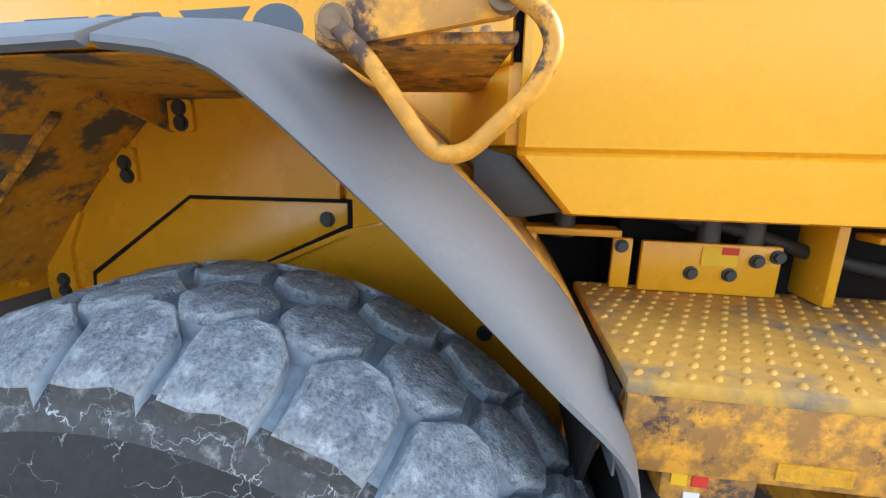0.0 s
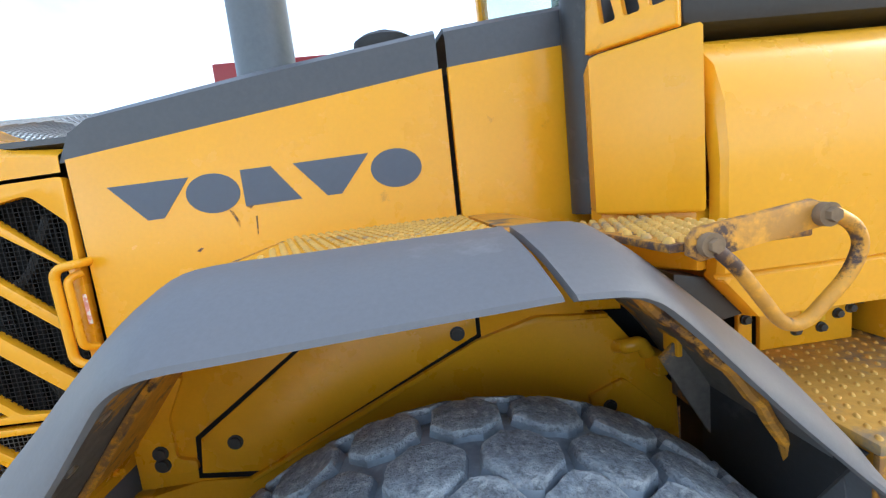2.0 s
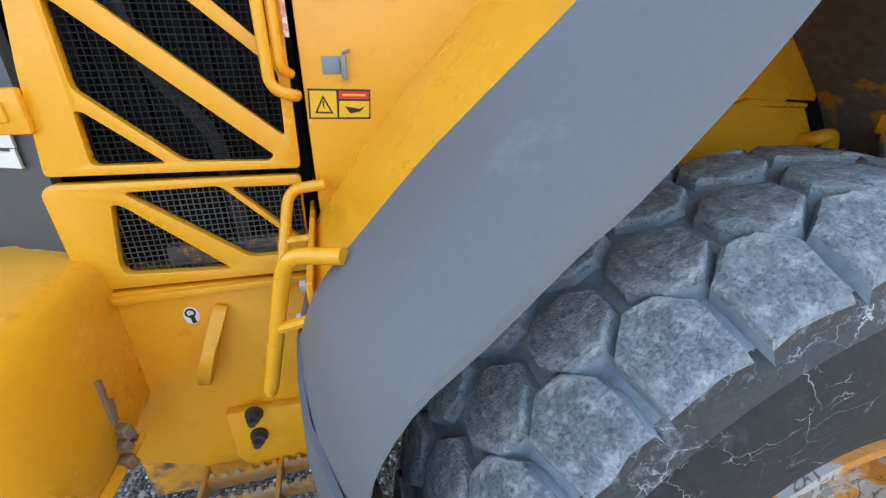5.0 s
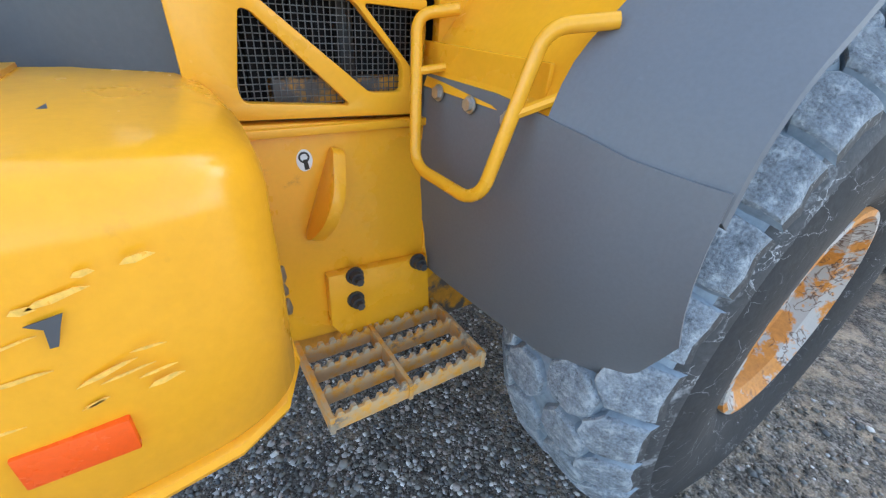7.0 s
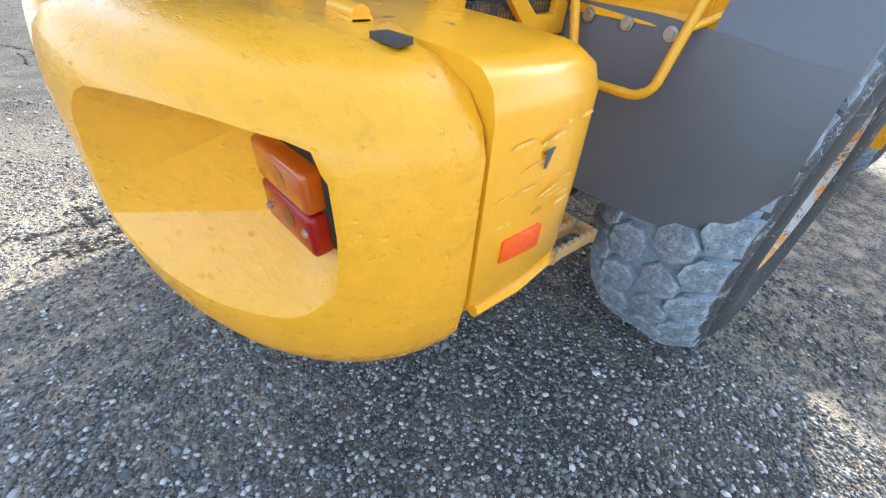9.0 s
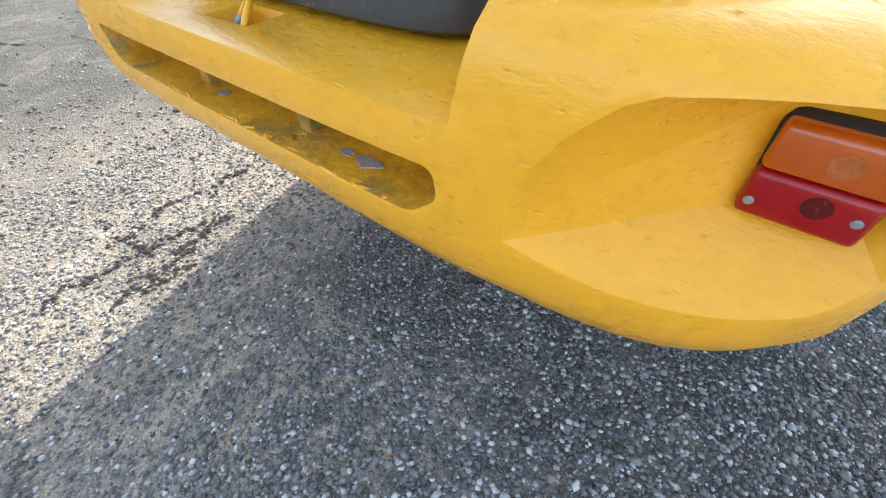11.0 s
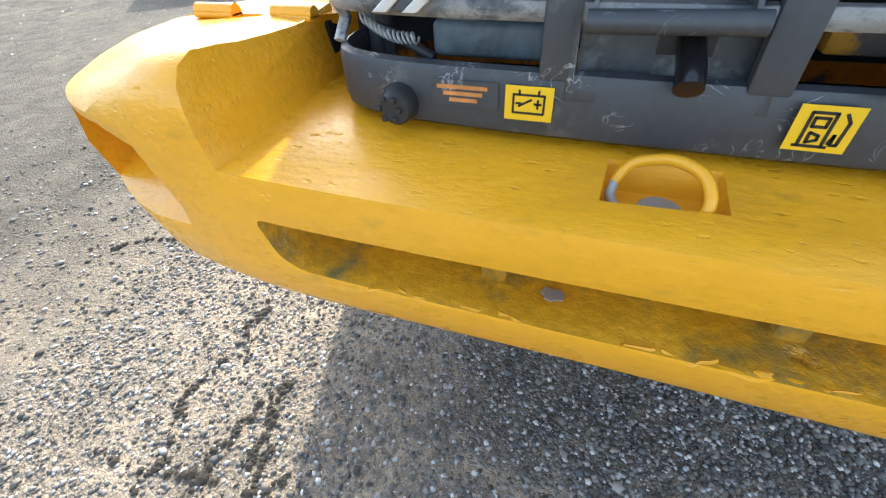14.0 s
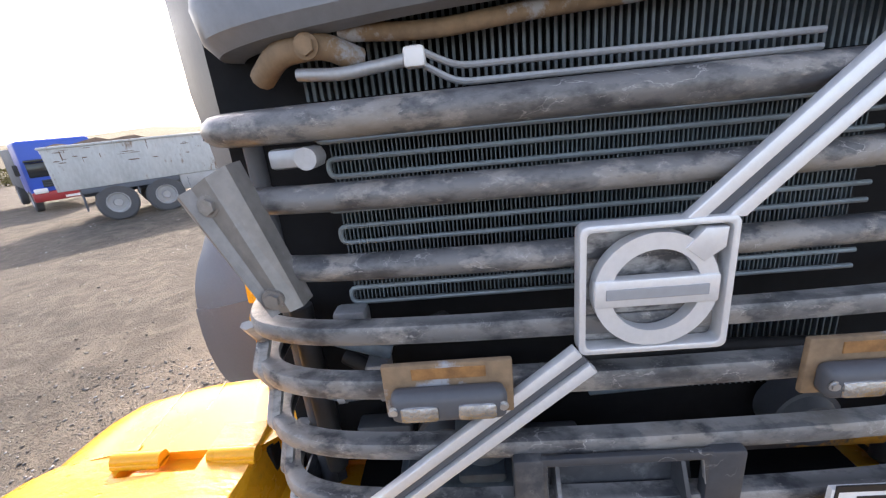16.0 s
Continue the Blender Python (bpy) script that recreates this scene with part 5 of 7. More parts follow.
    # tail lamp in its recess
    M_bulb, M_bulb_amber = mat("bulb_behind_lens", (0.10, 0.004, 0.004), 0.2, vary=0.3, scale=60), mat("amber_bulb_glass", (0.40, 0.11, 0.025), 0.2, vary=0.3, scale=60)
    m = Matrix.Translation((-2.238 if s < 0 else -2.252, CY + s * (1.110 if s < 0 else 1.07), 1.228)) @ Matrix.Rotation(radians(2), 4, "X") @ Matrix.Rotation(radians(4 if s < 0 else -14), 4, "Z") @ Matrix.Rotation(radians(-4), 4, "Y")

    def lamp_piece(name, w0, w1, h0, h1, d0, d1, mt, parent, label, bev=0.016):
        bm = box(bmesh.new(), (-d1, w0, h0), (-d0, w1, h1), bev, 3)
        bmesh.ops.transform(bm, matrix=m, verts=bm.verts)
        return part(name, bm, mt, parent, label, smooth=True)
    lamp = lamp_piece("tail_lamp", -0.080, 0.080, -0.076, 0.076, -0.03, 0.028, M_black, loader, "red and amber tail lamp in black housing", 0.024)
    lamp_piece("amber_lens", -0.073, 0.072, 0.003, 0.070, 0.015, 0.050, M_amber, lamp, "amber indicator lens", 0.010)
    lamp_piece("red_lens", -0.073, 0.072, -0.071, 0.002, 0.015, 0.050, M_redlens, lamp, "red tail-light lens", 0.010)
    for w, h, mt in ((-0.005, 0.036, M_bulb_amber), (-0.01, -0.026, M_bulb)):
        bm = tube(bmesh.new(), [(-0.044, w, h), (-0.0508, w, h)], 0.017, 20)
        bmesh.ops.transform(bm, matrix=m, verts=bm.verts)
        part("lens_ring", bm, mt, lamp, smooth=True)
    for w, h in ((-0.055, -0.03), (0.06, -0.045)):
        bm = bolt(bmesh.new(), (-0.05, w, h), (-1, 0, 0), 0.005, 0.004, 8)
        bmesh.ops.transform(bm, matrix=m, verts=bm.verts)
        part("lens_screw", bm, M_bolt, lamp, smooth=True)
    # jack point hole on top
    if s > 0:
        continue
    tp = prism(bmesh.new(), [(-2.135, CY + s * 1.11), (-2.105, CY + s * 1.11), (-2.10, CY + s * 1.16), (-2.13, CY + s * 1.17)], 1.418, 1.4275, "z")
    part("top_plug", tp, M_boltd, loader, "small dark plug in the counterweight top")

# towing eye in the ledge
GC = 2.252
lp = rounded([(-2.345, 2.302, 1.248), (-2.332, 2.285, 1.275), (-2.345, 2.235, 1.296), (-2.375, 2.195, 1.292), (-2.402, 2.184, 1.268), (-2.410, 2.19, 1.24)], 0.03)
part("towing_eye", tube(bmesh.new(), lp, 0.0085, 10), M_yellow, loader, "bent yellow towing-pin loop", smooth=True)
part("towing_eye_wire", tube(bmesh.new(), rounded([(-2.410, 2.19, 1.24), (-2.412, 2.225, 1.222), (-2.395, 2.285, 1.222), (-2.362, 2.308, 1.232), (-2.345, 2.302, 1.248)], 0.03), 0.0075, 10), M_galv, loader, "worn grey side of the towing loop", smooth=True)
pin = tube(bmesh.new(), [(-2.405, 2.20, 1.105), (-2.405, 2.20, 1.18)], 0.021, 20)
lathe(pin, [(0.0, -0.03), (0.029, -0.03), (0.031, -0.024), (0.031, -0.003), (0.028, 0.0), (0.0, 0.0)], 24, Matrix.Translation((-2.372, 2.236, 1.230)) @ Matrix.Rotation(radians(90), 4, "X"))
part("towing_pin", pin, M_galv, loader, "round grey steel towing pin", smooth=True)
for y in (2.462, 2.02):
    part("slot_rib", box(bmesh.new(), (-2.425, y - 0.024, 1.06), (-2.355, y + 0.024, 1.18), 0.012), M_slot, loader, smooth=True)

rng = random.Random(21)
for k in range(5):  # runs of paint along the slot's lower lip
    ya, n_ = CY - 0.52 + 0.22 * k + rng.uniform(-0.03, 0.03), rng.randint(9, 15)
    bow = rng.uniform(0.004, 0.012)
    bead = [Vector((-2.496 + bow * math.sin(j * 0.9 + k) + rng.uniform(-0.003, 0.003), ya + (0.009 + 0.006 * rng.random()) * j, 1.065 + rng.uniform(-0.005, 0.003))) for j in range(n_)]
    part("paint_run", tube(bmesh.new(), rounded(bead, 0.006, 2), rng.uniform(0.0035, 0.006), 6), M_cast, loader, smooth=True)
# bare metal showing through on the slot's floor
for y, w_, l_ in ((1.80, 0.022, 0.035), (1.87, 0.014, 0.02), (2.36, 0.014, 0.024)):
    n_ = 14
    blot = [(-2.43 + w_ * math.cos(2 * math.pi * j / n_) * rng.uniform(0.6, 1.2), y + l_ * math.sin(2 * math.pi * j / n_) * rng.uniform(0.6, 1.2)) for j in range(n_)]
    part("bare_patch", prism(bmesh.new(), blot, 1.0675, 1.0705, "z"), M_galv, loader, "patch of bare grey metal in the slot", smooth=True)

# ---- rear grille ----
GP = [(-2.08, 0.578), (-2.16, 0.575), (-2.215, 0.562), (-2.255, 0.532), (-2.282, 0.47), (-2.296, 0.38), (-2.304, 0.22), (-2.307, 0.0)]
GP = [(p[0].x, p[0].y) for p in smooth_rows([[Vector((x, u, 0))] for x, u in GP], 4)]
FULL = [(x, GC + u) for x, u in GP] + [(x, GC - u) for x, u in GP[::-1][1:]]


def bar_path(z, u_max=None, dx=0.0, sag=0.0):
    return [Vector((x + dx + 0.006 + lean(z), y, z + sag * ((y - GC) / 0.55) ** 2)) for x, y in FULL if u_max is None or abs(y - GC) <= u_max]


def lean(z):
    """The grille leans forward towards its top."""
    return 0.085 * (z - 1.36)


def grille_bar(z, r, flat, dx=0.0, u_max=None, sag=0.0, label="scuffed dark grey grille bar"):
    return part("grille_bar", tube(bmesh.new(), bar_path(z, u_max, dx, sag), r, 12, flat=flat), M_bar, loader, label, smooth=True)


grille_bar(2.026, 0.0225, 1.2, 0.008)
grille_bar(1.932, 0.0190, 1.2, 0.008, 0.52)
grille_bar(1.838, 0.0180, 1.2, 0.008, 0.50)
for z, h in ((1.744, 0.0145), (1.662, 0.0165), (1.560, 0.0145), (1.460, 0.0135)):
    # flat-faced moulded bars with a thin lip at the back
    sect = [(0.010, h * 0.55), (0.007, h * 0.92), (0.0, h), (-0.020, h * 0.92), (-0.022, h * 0.6), (-0.004, h * 0.45), (-0.004, -h * 0.45), (-0.022, -h * 0.6), (-0.020, -h * 0.92), (0.0, -h), (0.007, -h * 0.92), (0.010, -h * 0.55)]
    part("grille_bar", sweep(bmesh.new(), bar_path(z), sect), M_bar, loader, "scuffed dark grey grille bar", smooth=True)
# lower band
M_base = mat("scuffed_dark_band", (0.048, 0.052, 0.061), 0.45, vary=0.2, scale=6, fine=60, bump=0.15, wear=(0.16, 0.155, 0.15), wear_amt=0.3, wear_scale=8, wear_soft=0.2, lines=((0.3, 0.3, 0.3), 18.0, 0.015, 0.2))
rows = []
for z, dx in ((1.276, 0.05), (1.278, 0.02), (1.288, 0.005), (1.305, 0.0), (1.372, 0.0), (1.382, 0.004), (1.385, 0.02)):
    rows.append([Vector((x + dx, GC + (y - GC) * (1 - dx * 0.6), z)) for x, y in FULL])
part("grille_base", sheet(bmesh.new(), rows, 0.014), M_base, loader, "scuffed grey lower grille band", smooth=True)
# uprights and the latch panel
for y, w in ((2.414, 0.044), (2.146, 0.052)):
    part("grille_post", box(bmesh.new(), (-2.3075, y - w / 2, 1.372), (-2.285, y + w / 2, 1.556), 0.006), M_base, loader, "grey moulded grille post", smooth=True)
pn = bmesh.new()
prism(pn, [(2.398, 1.556), (2.165, 1.556), (2.135, 1.345), (2.398, 1.345)], -2.306, -2.296, "x")
M_scrape = mat("scraped_grey_steel", (0.06, 0.065, 0.075), 0.5, vary=0.3, scale=8, bump=0.2, wear=(0.23, 0.24, 0.25), wear_amt=0.3, wear_scale=9, wear_soft=0.15)
pn_ob = part("latch_panel", pn, M_base, loader, "scraped grey latch panel")
cut(pn_ob, [part("cutter", prism(bmesh.new(), [(2.388, 1.542), (2.178, 1.542), (2.150, 1.366), (2.386, 1.366)], -2.4, -2.2, "x"), M_galv)], 0.002)
pw = bmesh.new()
prism(pw, [(2.388, 1.542), (2.178, 1.542), (2.150, 1.366), (2.386, 1.366)], -2.262, -2.255, "x")
part("latch_recess", pw, M_scrape, pn_ob, "scraped grey recess")
tray = bmesh.new()
for y in (2.372, 2.196):
    prism(tray, [(-2.262, 1.536), (-2.284, 1.536), (-2.322, 1.468), (-2.320, 1.448), (-2.262, 1.448)], y - 0.003, y + 0.003, "y")
box(tray, (-2.318, 2.199, 1.448), (-2.262, 2.369, 1.454), 0.001)
box(tray, (-2.268, 2.199, 1.454), (-2.2625, 2.369, 1.536), 0.001)
part("latch_tray", tray, M_scrape, pn_ob, "worn steel pull tray", smooth=True)
part("pull_bar", tube(bmesh.new(), [(-2.324, 2.380, 1.456), (-2.324, 2.182, 1.460)], 0.0145, 14), M_base, pn_ob, "grey round pull bar", smooth=True)
M_gloss = mat("glossy_black_knob", (0.012, 0.012, 0.014), 0.16, vary=0.2, bump=0.05)
kb = tube(bmesh.new(), [(-2.262, 2.246, 1.425), (-2.29, 2.246, 1.418), (-2.318, 2.244, 1.402), (-2.334, 2.244, 1.390), (-2.339, 2.244, 1.386)], 0.0185, 18)
part("latch_knob", kb, M_gloss, pn_ob, "black rubber latch knob", smooth=True)
part("latch_slot", box(bmesh.new(), (-2.264, 2.215, 1.405), (-2.258, 2.285, 1.438)), M_mark, pn_ob)
# licence plate with bars for its letters
plt = box(bmesh.new(), (-2.337, 1.514, 1.388), (-2.330, 2.032, 1.516), 0.0)
pl = part("number_plate", plt, M_white, loader, "white number plate with black border")
fr = bmesh.new()
for a0, a1, b0, b1 in ((2.028, 2.024, 1.392, 1.512), (1.522, 1.518, 1.392, 1.512)):
    box(fr, (-2.3385, a1, b0), (-2.3365, a0, b1))
for b0, b1 in ((1.392, 1.396), (1.522, 1.512)):
    box(fr, (-2.3385, 1.518, b0), (-2.3365, 2.028, b1))
part("plate_border", fr, M_mark, pl)
for k in range(6):
    y = 1.999 - 0.078 * k
    part("plate_bar", box(bmesh.new(), (-2.3386, y - 0.040, 1.425), (-2.3366, y, 1.503)), M_mark, pl)
# working lamps
M_lens = mat("lamp_reflector", (0.42, 0.43, 0.44), 0.16, metal=0.85, vary=0.5, scale=60, fine=200, bump=0.6, bump_d=0.003)
for s in (1, -1):
    yc = GC + s * 0.262
    bx = part("work_lamp", box(bmesh.new(), (-2.310, yc - 0.084, 1.645), (-2.300, yc + 0.084, 1.724), 0.003), M_rust, loader, "twin working lamp on a rusty plate", smooth=True)
    part("lamp_body", box(bmesh.new(), (-2.336, yc - 0.074, 1.652), (-2.306, yc + 0.074, 1.695), 0.012, 3), M_dgrey, bx, "grey plastic lamp body", smooth=True)
    for k in (-0.036, 0.036):
        part("lamp_glass", box(bmesh.new(), (-2.340, yc + k - 0.025, 1.658), (-2.326, yc + k + 0.025, 1.682), 0.006, 2), M_lens, bx, "clear lamp glass over a reflector", smooth=True)
    for k in (-0.068, 0.068):
        part("lamp_screw", bolt(bmesh.new(), (-2.334, yc + k, 1.675), (-1, 0, 0), 0.005, 0.004), M_bolt, bx, smooth=True)
    part("lamp_rust", box(bmesh.new(), (-2.3115, yc - 0.05, 1.702), (-2.3085, yc + 0.045, 1.718), 0.001), mat("rust_stain", (0.28, 0.14, 0.05), 0.9, vary=0.4, scale=30), bx)


# diagonal trim and square emblem
def trim(y0, z0, y1, z1, w=0.046):
    d = Vector((y1 - y0, z1 - z0)).normalized()
    n = Vector((-d.y, d.x))
    root = None
    for name, a, b, x0, x1, mt in (("diagonal_trim", -0.5, -0.16, -2.308, -2.292, M_alu), ("trim_groove", -0.16, 0.16, -2.301, -2.292, M_dgrey), ("trim_rail", 0.16, 0.5, -2.308, -2.292, M_alu)):
        # level cut at the lower end
        low = []
        for f in (a, b):
            p = Vector((y0, z0)) + n * w * f
            low.append(tuple(p + d * ((z0 - p.y) / d.y)))
        pts = [low[0], (y1 + n.x * w * a, z1 + n.y * w * a), (y1 + n.x * w * b, z1 + n.y * w * b), low[1]]
        tb = prism(bmesh.new(), pts, x0, x1, "x", 0.003)
        for v in tb.verts:
            v.co.x += 0.14 * max(0, v.co.z - 1.80)
        o = part(name, tb, mt, root or loader, "brushed aluminium diagonal trim" if root is None else "", smooth=True)
        root = root or o


trim(2.655, 1.455, 2.338, 1.712)
trim(2.195, 1.880, 1.80, 2.215)
em = part("square_emblem", prism(bmesh.new(), round_poly([(2.164, 1.713), (2.345, 1.713), (2.345, 1.884), (2.164, 1.884)], 0.012), -2.298, -2.274, "x"), M_alu, loader, "square aluminium emblem frame with a ring")
cut(em, [part("cutter", prism(bmesh.new(), round_poly([(2.173, 1.722), (2.336, 1.722), (2.336, 1.875), (2.173, 1.875)], 0.008), -2.4, -2.2, "x"), M_alu)], 0.0025)
ec, ez = 2.2545, 1.797
rg = bmesh.new()
ring_strip(rg, 0, 0, (0.0735, 0.0735), (0.053, 0.053), 0, 0.018, 56)
bmesh.ops.transform(rg, matrix=Matrix.Translation((-2.298, ec, ez)) @ Matrix.Rotation(math.pi / 2, 4, "Z") @ Matrix.Rotation(math.pi, 4, "Y") @ Matrix.Translation((0, -0.018, 0)), verts=rg.verts)
part("emblem_ring", rg, M_alu, em, "brushed ring", smooth=True)
part("emblem_bar", box(bmesh.new(), (-2.301, ec - 0.073, ez - 0.018), (-2.283, ec + 0.073, ez + 0.018), 0.003), M_alu, em, "brushed crossbar", smooth=True)
part("emblem_mark", box(bmesh.new(), (-2.3025, ec - 0.060, ez - 0.007), (-2.3005, ec + 0.060, ez + 0.007), 0.001), mat("grey_engraving", (0.3, 0.31, 0.33), 0.5, vary=0.1), em, "grey engraved stripe")
part("emblem_tip", prism(bmesh.new(), [(ec - 0.030, ez + 0.052), (ec - 0.052, ez + 0.034), (ec - 0.075, ez + 0.05), (ec - 0.076, ez + 0.074), (ec - 0.05, ez + 0.075)], -2.300, -2.283, "x", 0.002), M_alu, em, smooth=True)
part("emblem_back", box(bmesh.new(), (-2.272, 2.17, 1.72), (-2.268, 2.34, 1.878)), M_bar, em)

# stickers on the lower band


def rear_decal(name, y0, y1, z0, z1, x, mt, label=""):
    return part(name, box(bmesh.new(), (x - 0.0012, min(y0, y1), z0), (x, max(y0, y1), z1)), mt, loader, label)


def strokes(parent, y0, z0, sy, sz, x, lines, w=0.0016):
    """Thin dark strokes of a pictogram, in a unit square."""
    for (a, b), (c, d) in lines:
        p, q = Vector((y0 - a * sy, z0 + b * sz)), Vector((y0 - c * sy, z0 + d * sz))
        t = (q - p).normalized() * w
        n = Vector((-t.y, t.x))
        p, q = p - t * 0.5, q + t * 0.5
        part("pictogram_stroke", prism(bmesh.new(), [(p.x + n.x, p.y + n.y), (p.x - n.x, p.y - n.y), (q.x - n.x, q.y - n.y), (q.x + n.x, q.y + n.y)], x - 0.0022, x - 0.001, "x"), M_mark, parent)


bt = rear_decal("battery_sticker", 2.481, 2.409, 1.314, 1.366, -2.3115, M_sticker, "yellow battery-switch sticker")
strokes(bt, 2.481, 1.314, 0.072, 0.052, -2.3115, [((0.18, 0.22), (0.82, 0.22)), ((0.82, 0.22), (0.82, 0.75)), ((0.82, 0.75), (0.18, 0.75)), ((0.18, 0.75), (0.18, 0.22)), ((0.3, 0.75), (0.3, 0.88)), ((0.7, 0.75), (0.7, 0.88)), ((0.3, 0.42), (0.55, 0.62)), ((0.62, 0.5), (0.76, 0.5)), ((0.69, 0.38), (0.69, 0.62)), ((0.24, 0.5), (0.34, 0.5))])
fu = rear_decal("fuel_sticker", 2.110, 2.042, 1.312, 1.372, -2.3165, M_sticker, "yellow fuel sticker with a pump sign")
strokes(fu, 2.110, 1.312, 0.068, 0.060, -2.3165, [((0.15, 0.12), (0.68, 0.12)), ((0.22, 0.12), (0.22, 0.85)), ((0.22, 0.85), (0.60, 0.85)), ((0.60, 0.85), (0.60, 0.12)), ((0.30, 0.55), (0.52, 0.55)), ((0.30, 0.55), (0.30, 0.74)), ((0.52, 0.55), (0.52, 0.74)), ((0.30, 0.74), (0.52, 0.74)), ((0.33, 0.2), (0.33, 0.42)), ((0.33, 0.42), (0.48, 0.36)), ((0.48, 0.36), (0.48, 0.26)), ((0.48, 0.26), (0.33, 0.2)),
                                                    ((0.68, 0.2), (0.72, 0.4)), ((0.72, 0.4), (0.72, 0.2)), ((0.72, 0.18), (0.82, 0.18)), ((0.82, 0.18), (0.84, 0.68)), ((0.84, 0.68), (0.74, 0.85))], 0.0019)
ol = rear_decal("faded_label", 2.60, 2.493, 1.325, 1.365, -2.306, M_base, "faded label with orange print")
M_oprint = mat("faded_orange_print", (0.55, 0.22, 0.06), 0.6, vary=0.3, scale=30)
for k, z in enumerate((1.355, 1.345, 1.335)):
    part("print_bar", box(bmesh.new(), (-2.309, 2.510 + 0.008 * k, z - 0.003), (-2.3068, 2.592 - 0.01 * k, z + 0.003)), M_oprint, ol)
# black plug
pg = lathe(bmesh.new(), [(0.0, -0.045), (0.022, -0.045), (0.028, -0.038), (0.031, -0.02), (0.033, 0.0), (0.036, 0.004), (0.036, 0.014), (0.0, 0.014)], 24, Matrix.Translation((-2.288, 2.664, 1.318)) @ Matrix.Rotation(radians(-82), 4, "Z"))
grips = []
for k in range(6):
    a = k * math.pi / 3
    grips.append(box(bmesh.new(), (-2.338, 2.669 + 0.018 * math.cos(a) - 0.005, 1.318 + 0.018 * math.sin(a) - 0.005), (-2.30, 2.669 + 0.018 * math.cos(a) + 0.005, 1.318 + 0.018 * math.sin(a) + 0.005), 0.003))
socket = part("socket_cover", pg, M_black, loader, "round black socket cover", smooth=True)
for g in grips:
    part("grip", g, M_black, socket, smooth=True)

M_engine = mat("oily_engine_casting", (0.085, 0.11, 0.135), 0.45, vary=0.4, scale=9, fine=60, bump=0.4, wear=(0.03, 0.03, 0.03), wear_amt=0.4, wear_scale=10, wear_soft=0.15)
eb = box(bmesh.new(), (-2.235, 2.425, 1.375), (-2.12, 2.625, 1.432), 0.012, 3)
box(eb, (-2.225, 2.44, 1.42), (-2.14, 2.52, 1.448), 0.008)
box(eb, (-2.228, 2.545, 1.425), (-2.15, 2.61, 1.441), 0.006)
part("valve_block", eb, M_engine, loader, "oily blue-grey valve block behind the grille", smooth=True)
fc = lathe(bmesh.new(), [(0.0, -0.03), (0.03, -0.03), (0.042, -0.022), (0.046, 0.0), (0.046, 0.05), (0.0, 0.05)], 24, Matrix.Translation((-2.20, 2.475, 1.505)) @ Matrix.Rotation(radians(-90), 4, "Z"))
part("filter_cap", fc, M_engine, loader, "blue-grey round filter cap", smooth=True)
for pts, r in (([(-2.19, 2.74, 1.615), (-2.20, 2.70, 1.605), (-2.20, 2.60, 1.612), (-2.19, 2.52, 1.60), (-2.16, 2.47, 1.56)], 0.013),
               ([(-2.19, 2.30, 1.585), (-2.21, 2.22, 1.605), (-2.21, 2.10, 1.612), (-2.21, 1.95, 1.622), (-2.18, 1.86, 1.61)], 0.015),
               ([(-2.16, 2.72, 1.70), (-2.20, 2.69, 1.715), (-2.21, 2.63, 1.70), (-2.21, 2.60, 1.69)], 0.017)):
    part("engine_hose", tube(bmesh.new(), rounded(pts, 0.04), r, 12), M_engine, loader, "grimy blue-grey hose", smooth=True)
for y in (2.70, 2.63):
    part("hose_clamp", tube(bmesh.new(), [(-2.2, y, 1.606), (-2.2, y - 0.012, 1.607)], 0.016, 14), M_galv, loader, smooth=True)
# jagged spine that joins the bars where they wrap round
for s in (1, -1):
    zig = [Vector((-2.205 + 0.03 * (k % 2), GC + s * (0.566 - 0.004 * (k % 2)), z)) for k, z in enumerate((1.385, 1.42, 1.46, 1.51, 1.56, 1.61, 1.662, 1.70, 1.744))]
    part("grille_spine", tube(bmesh.new(), rounded(zig, 0.008, 2), 0.008, 6, flat=1.6), M_bar, loader, "bent dark edge of the grille", smooth=True)
coil = bmesh.new()
turns = []
for k in range(121):
    f, a = k / 120, k * 2 * math.pi / 10
    turns.append(Vector((-2.225 - 0.012 * f, 2.755 - 0.105 * f, 1.432 - 0.028 * f - 0.012 * math.sin(math.pi * f))) + Vector((math.cos(a), 0.25 * math.sin(a), math.sin(a))) * 0.0085)
part("coil_spring", tube(coil, turns, 0.0024, 6), M_galv, loader, "thin steel coil spring", smooth=True)

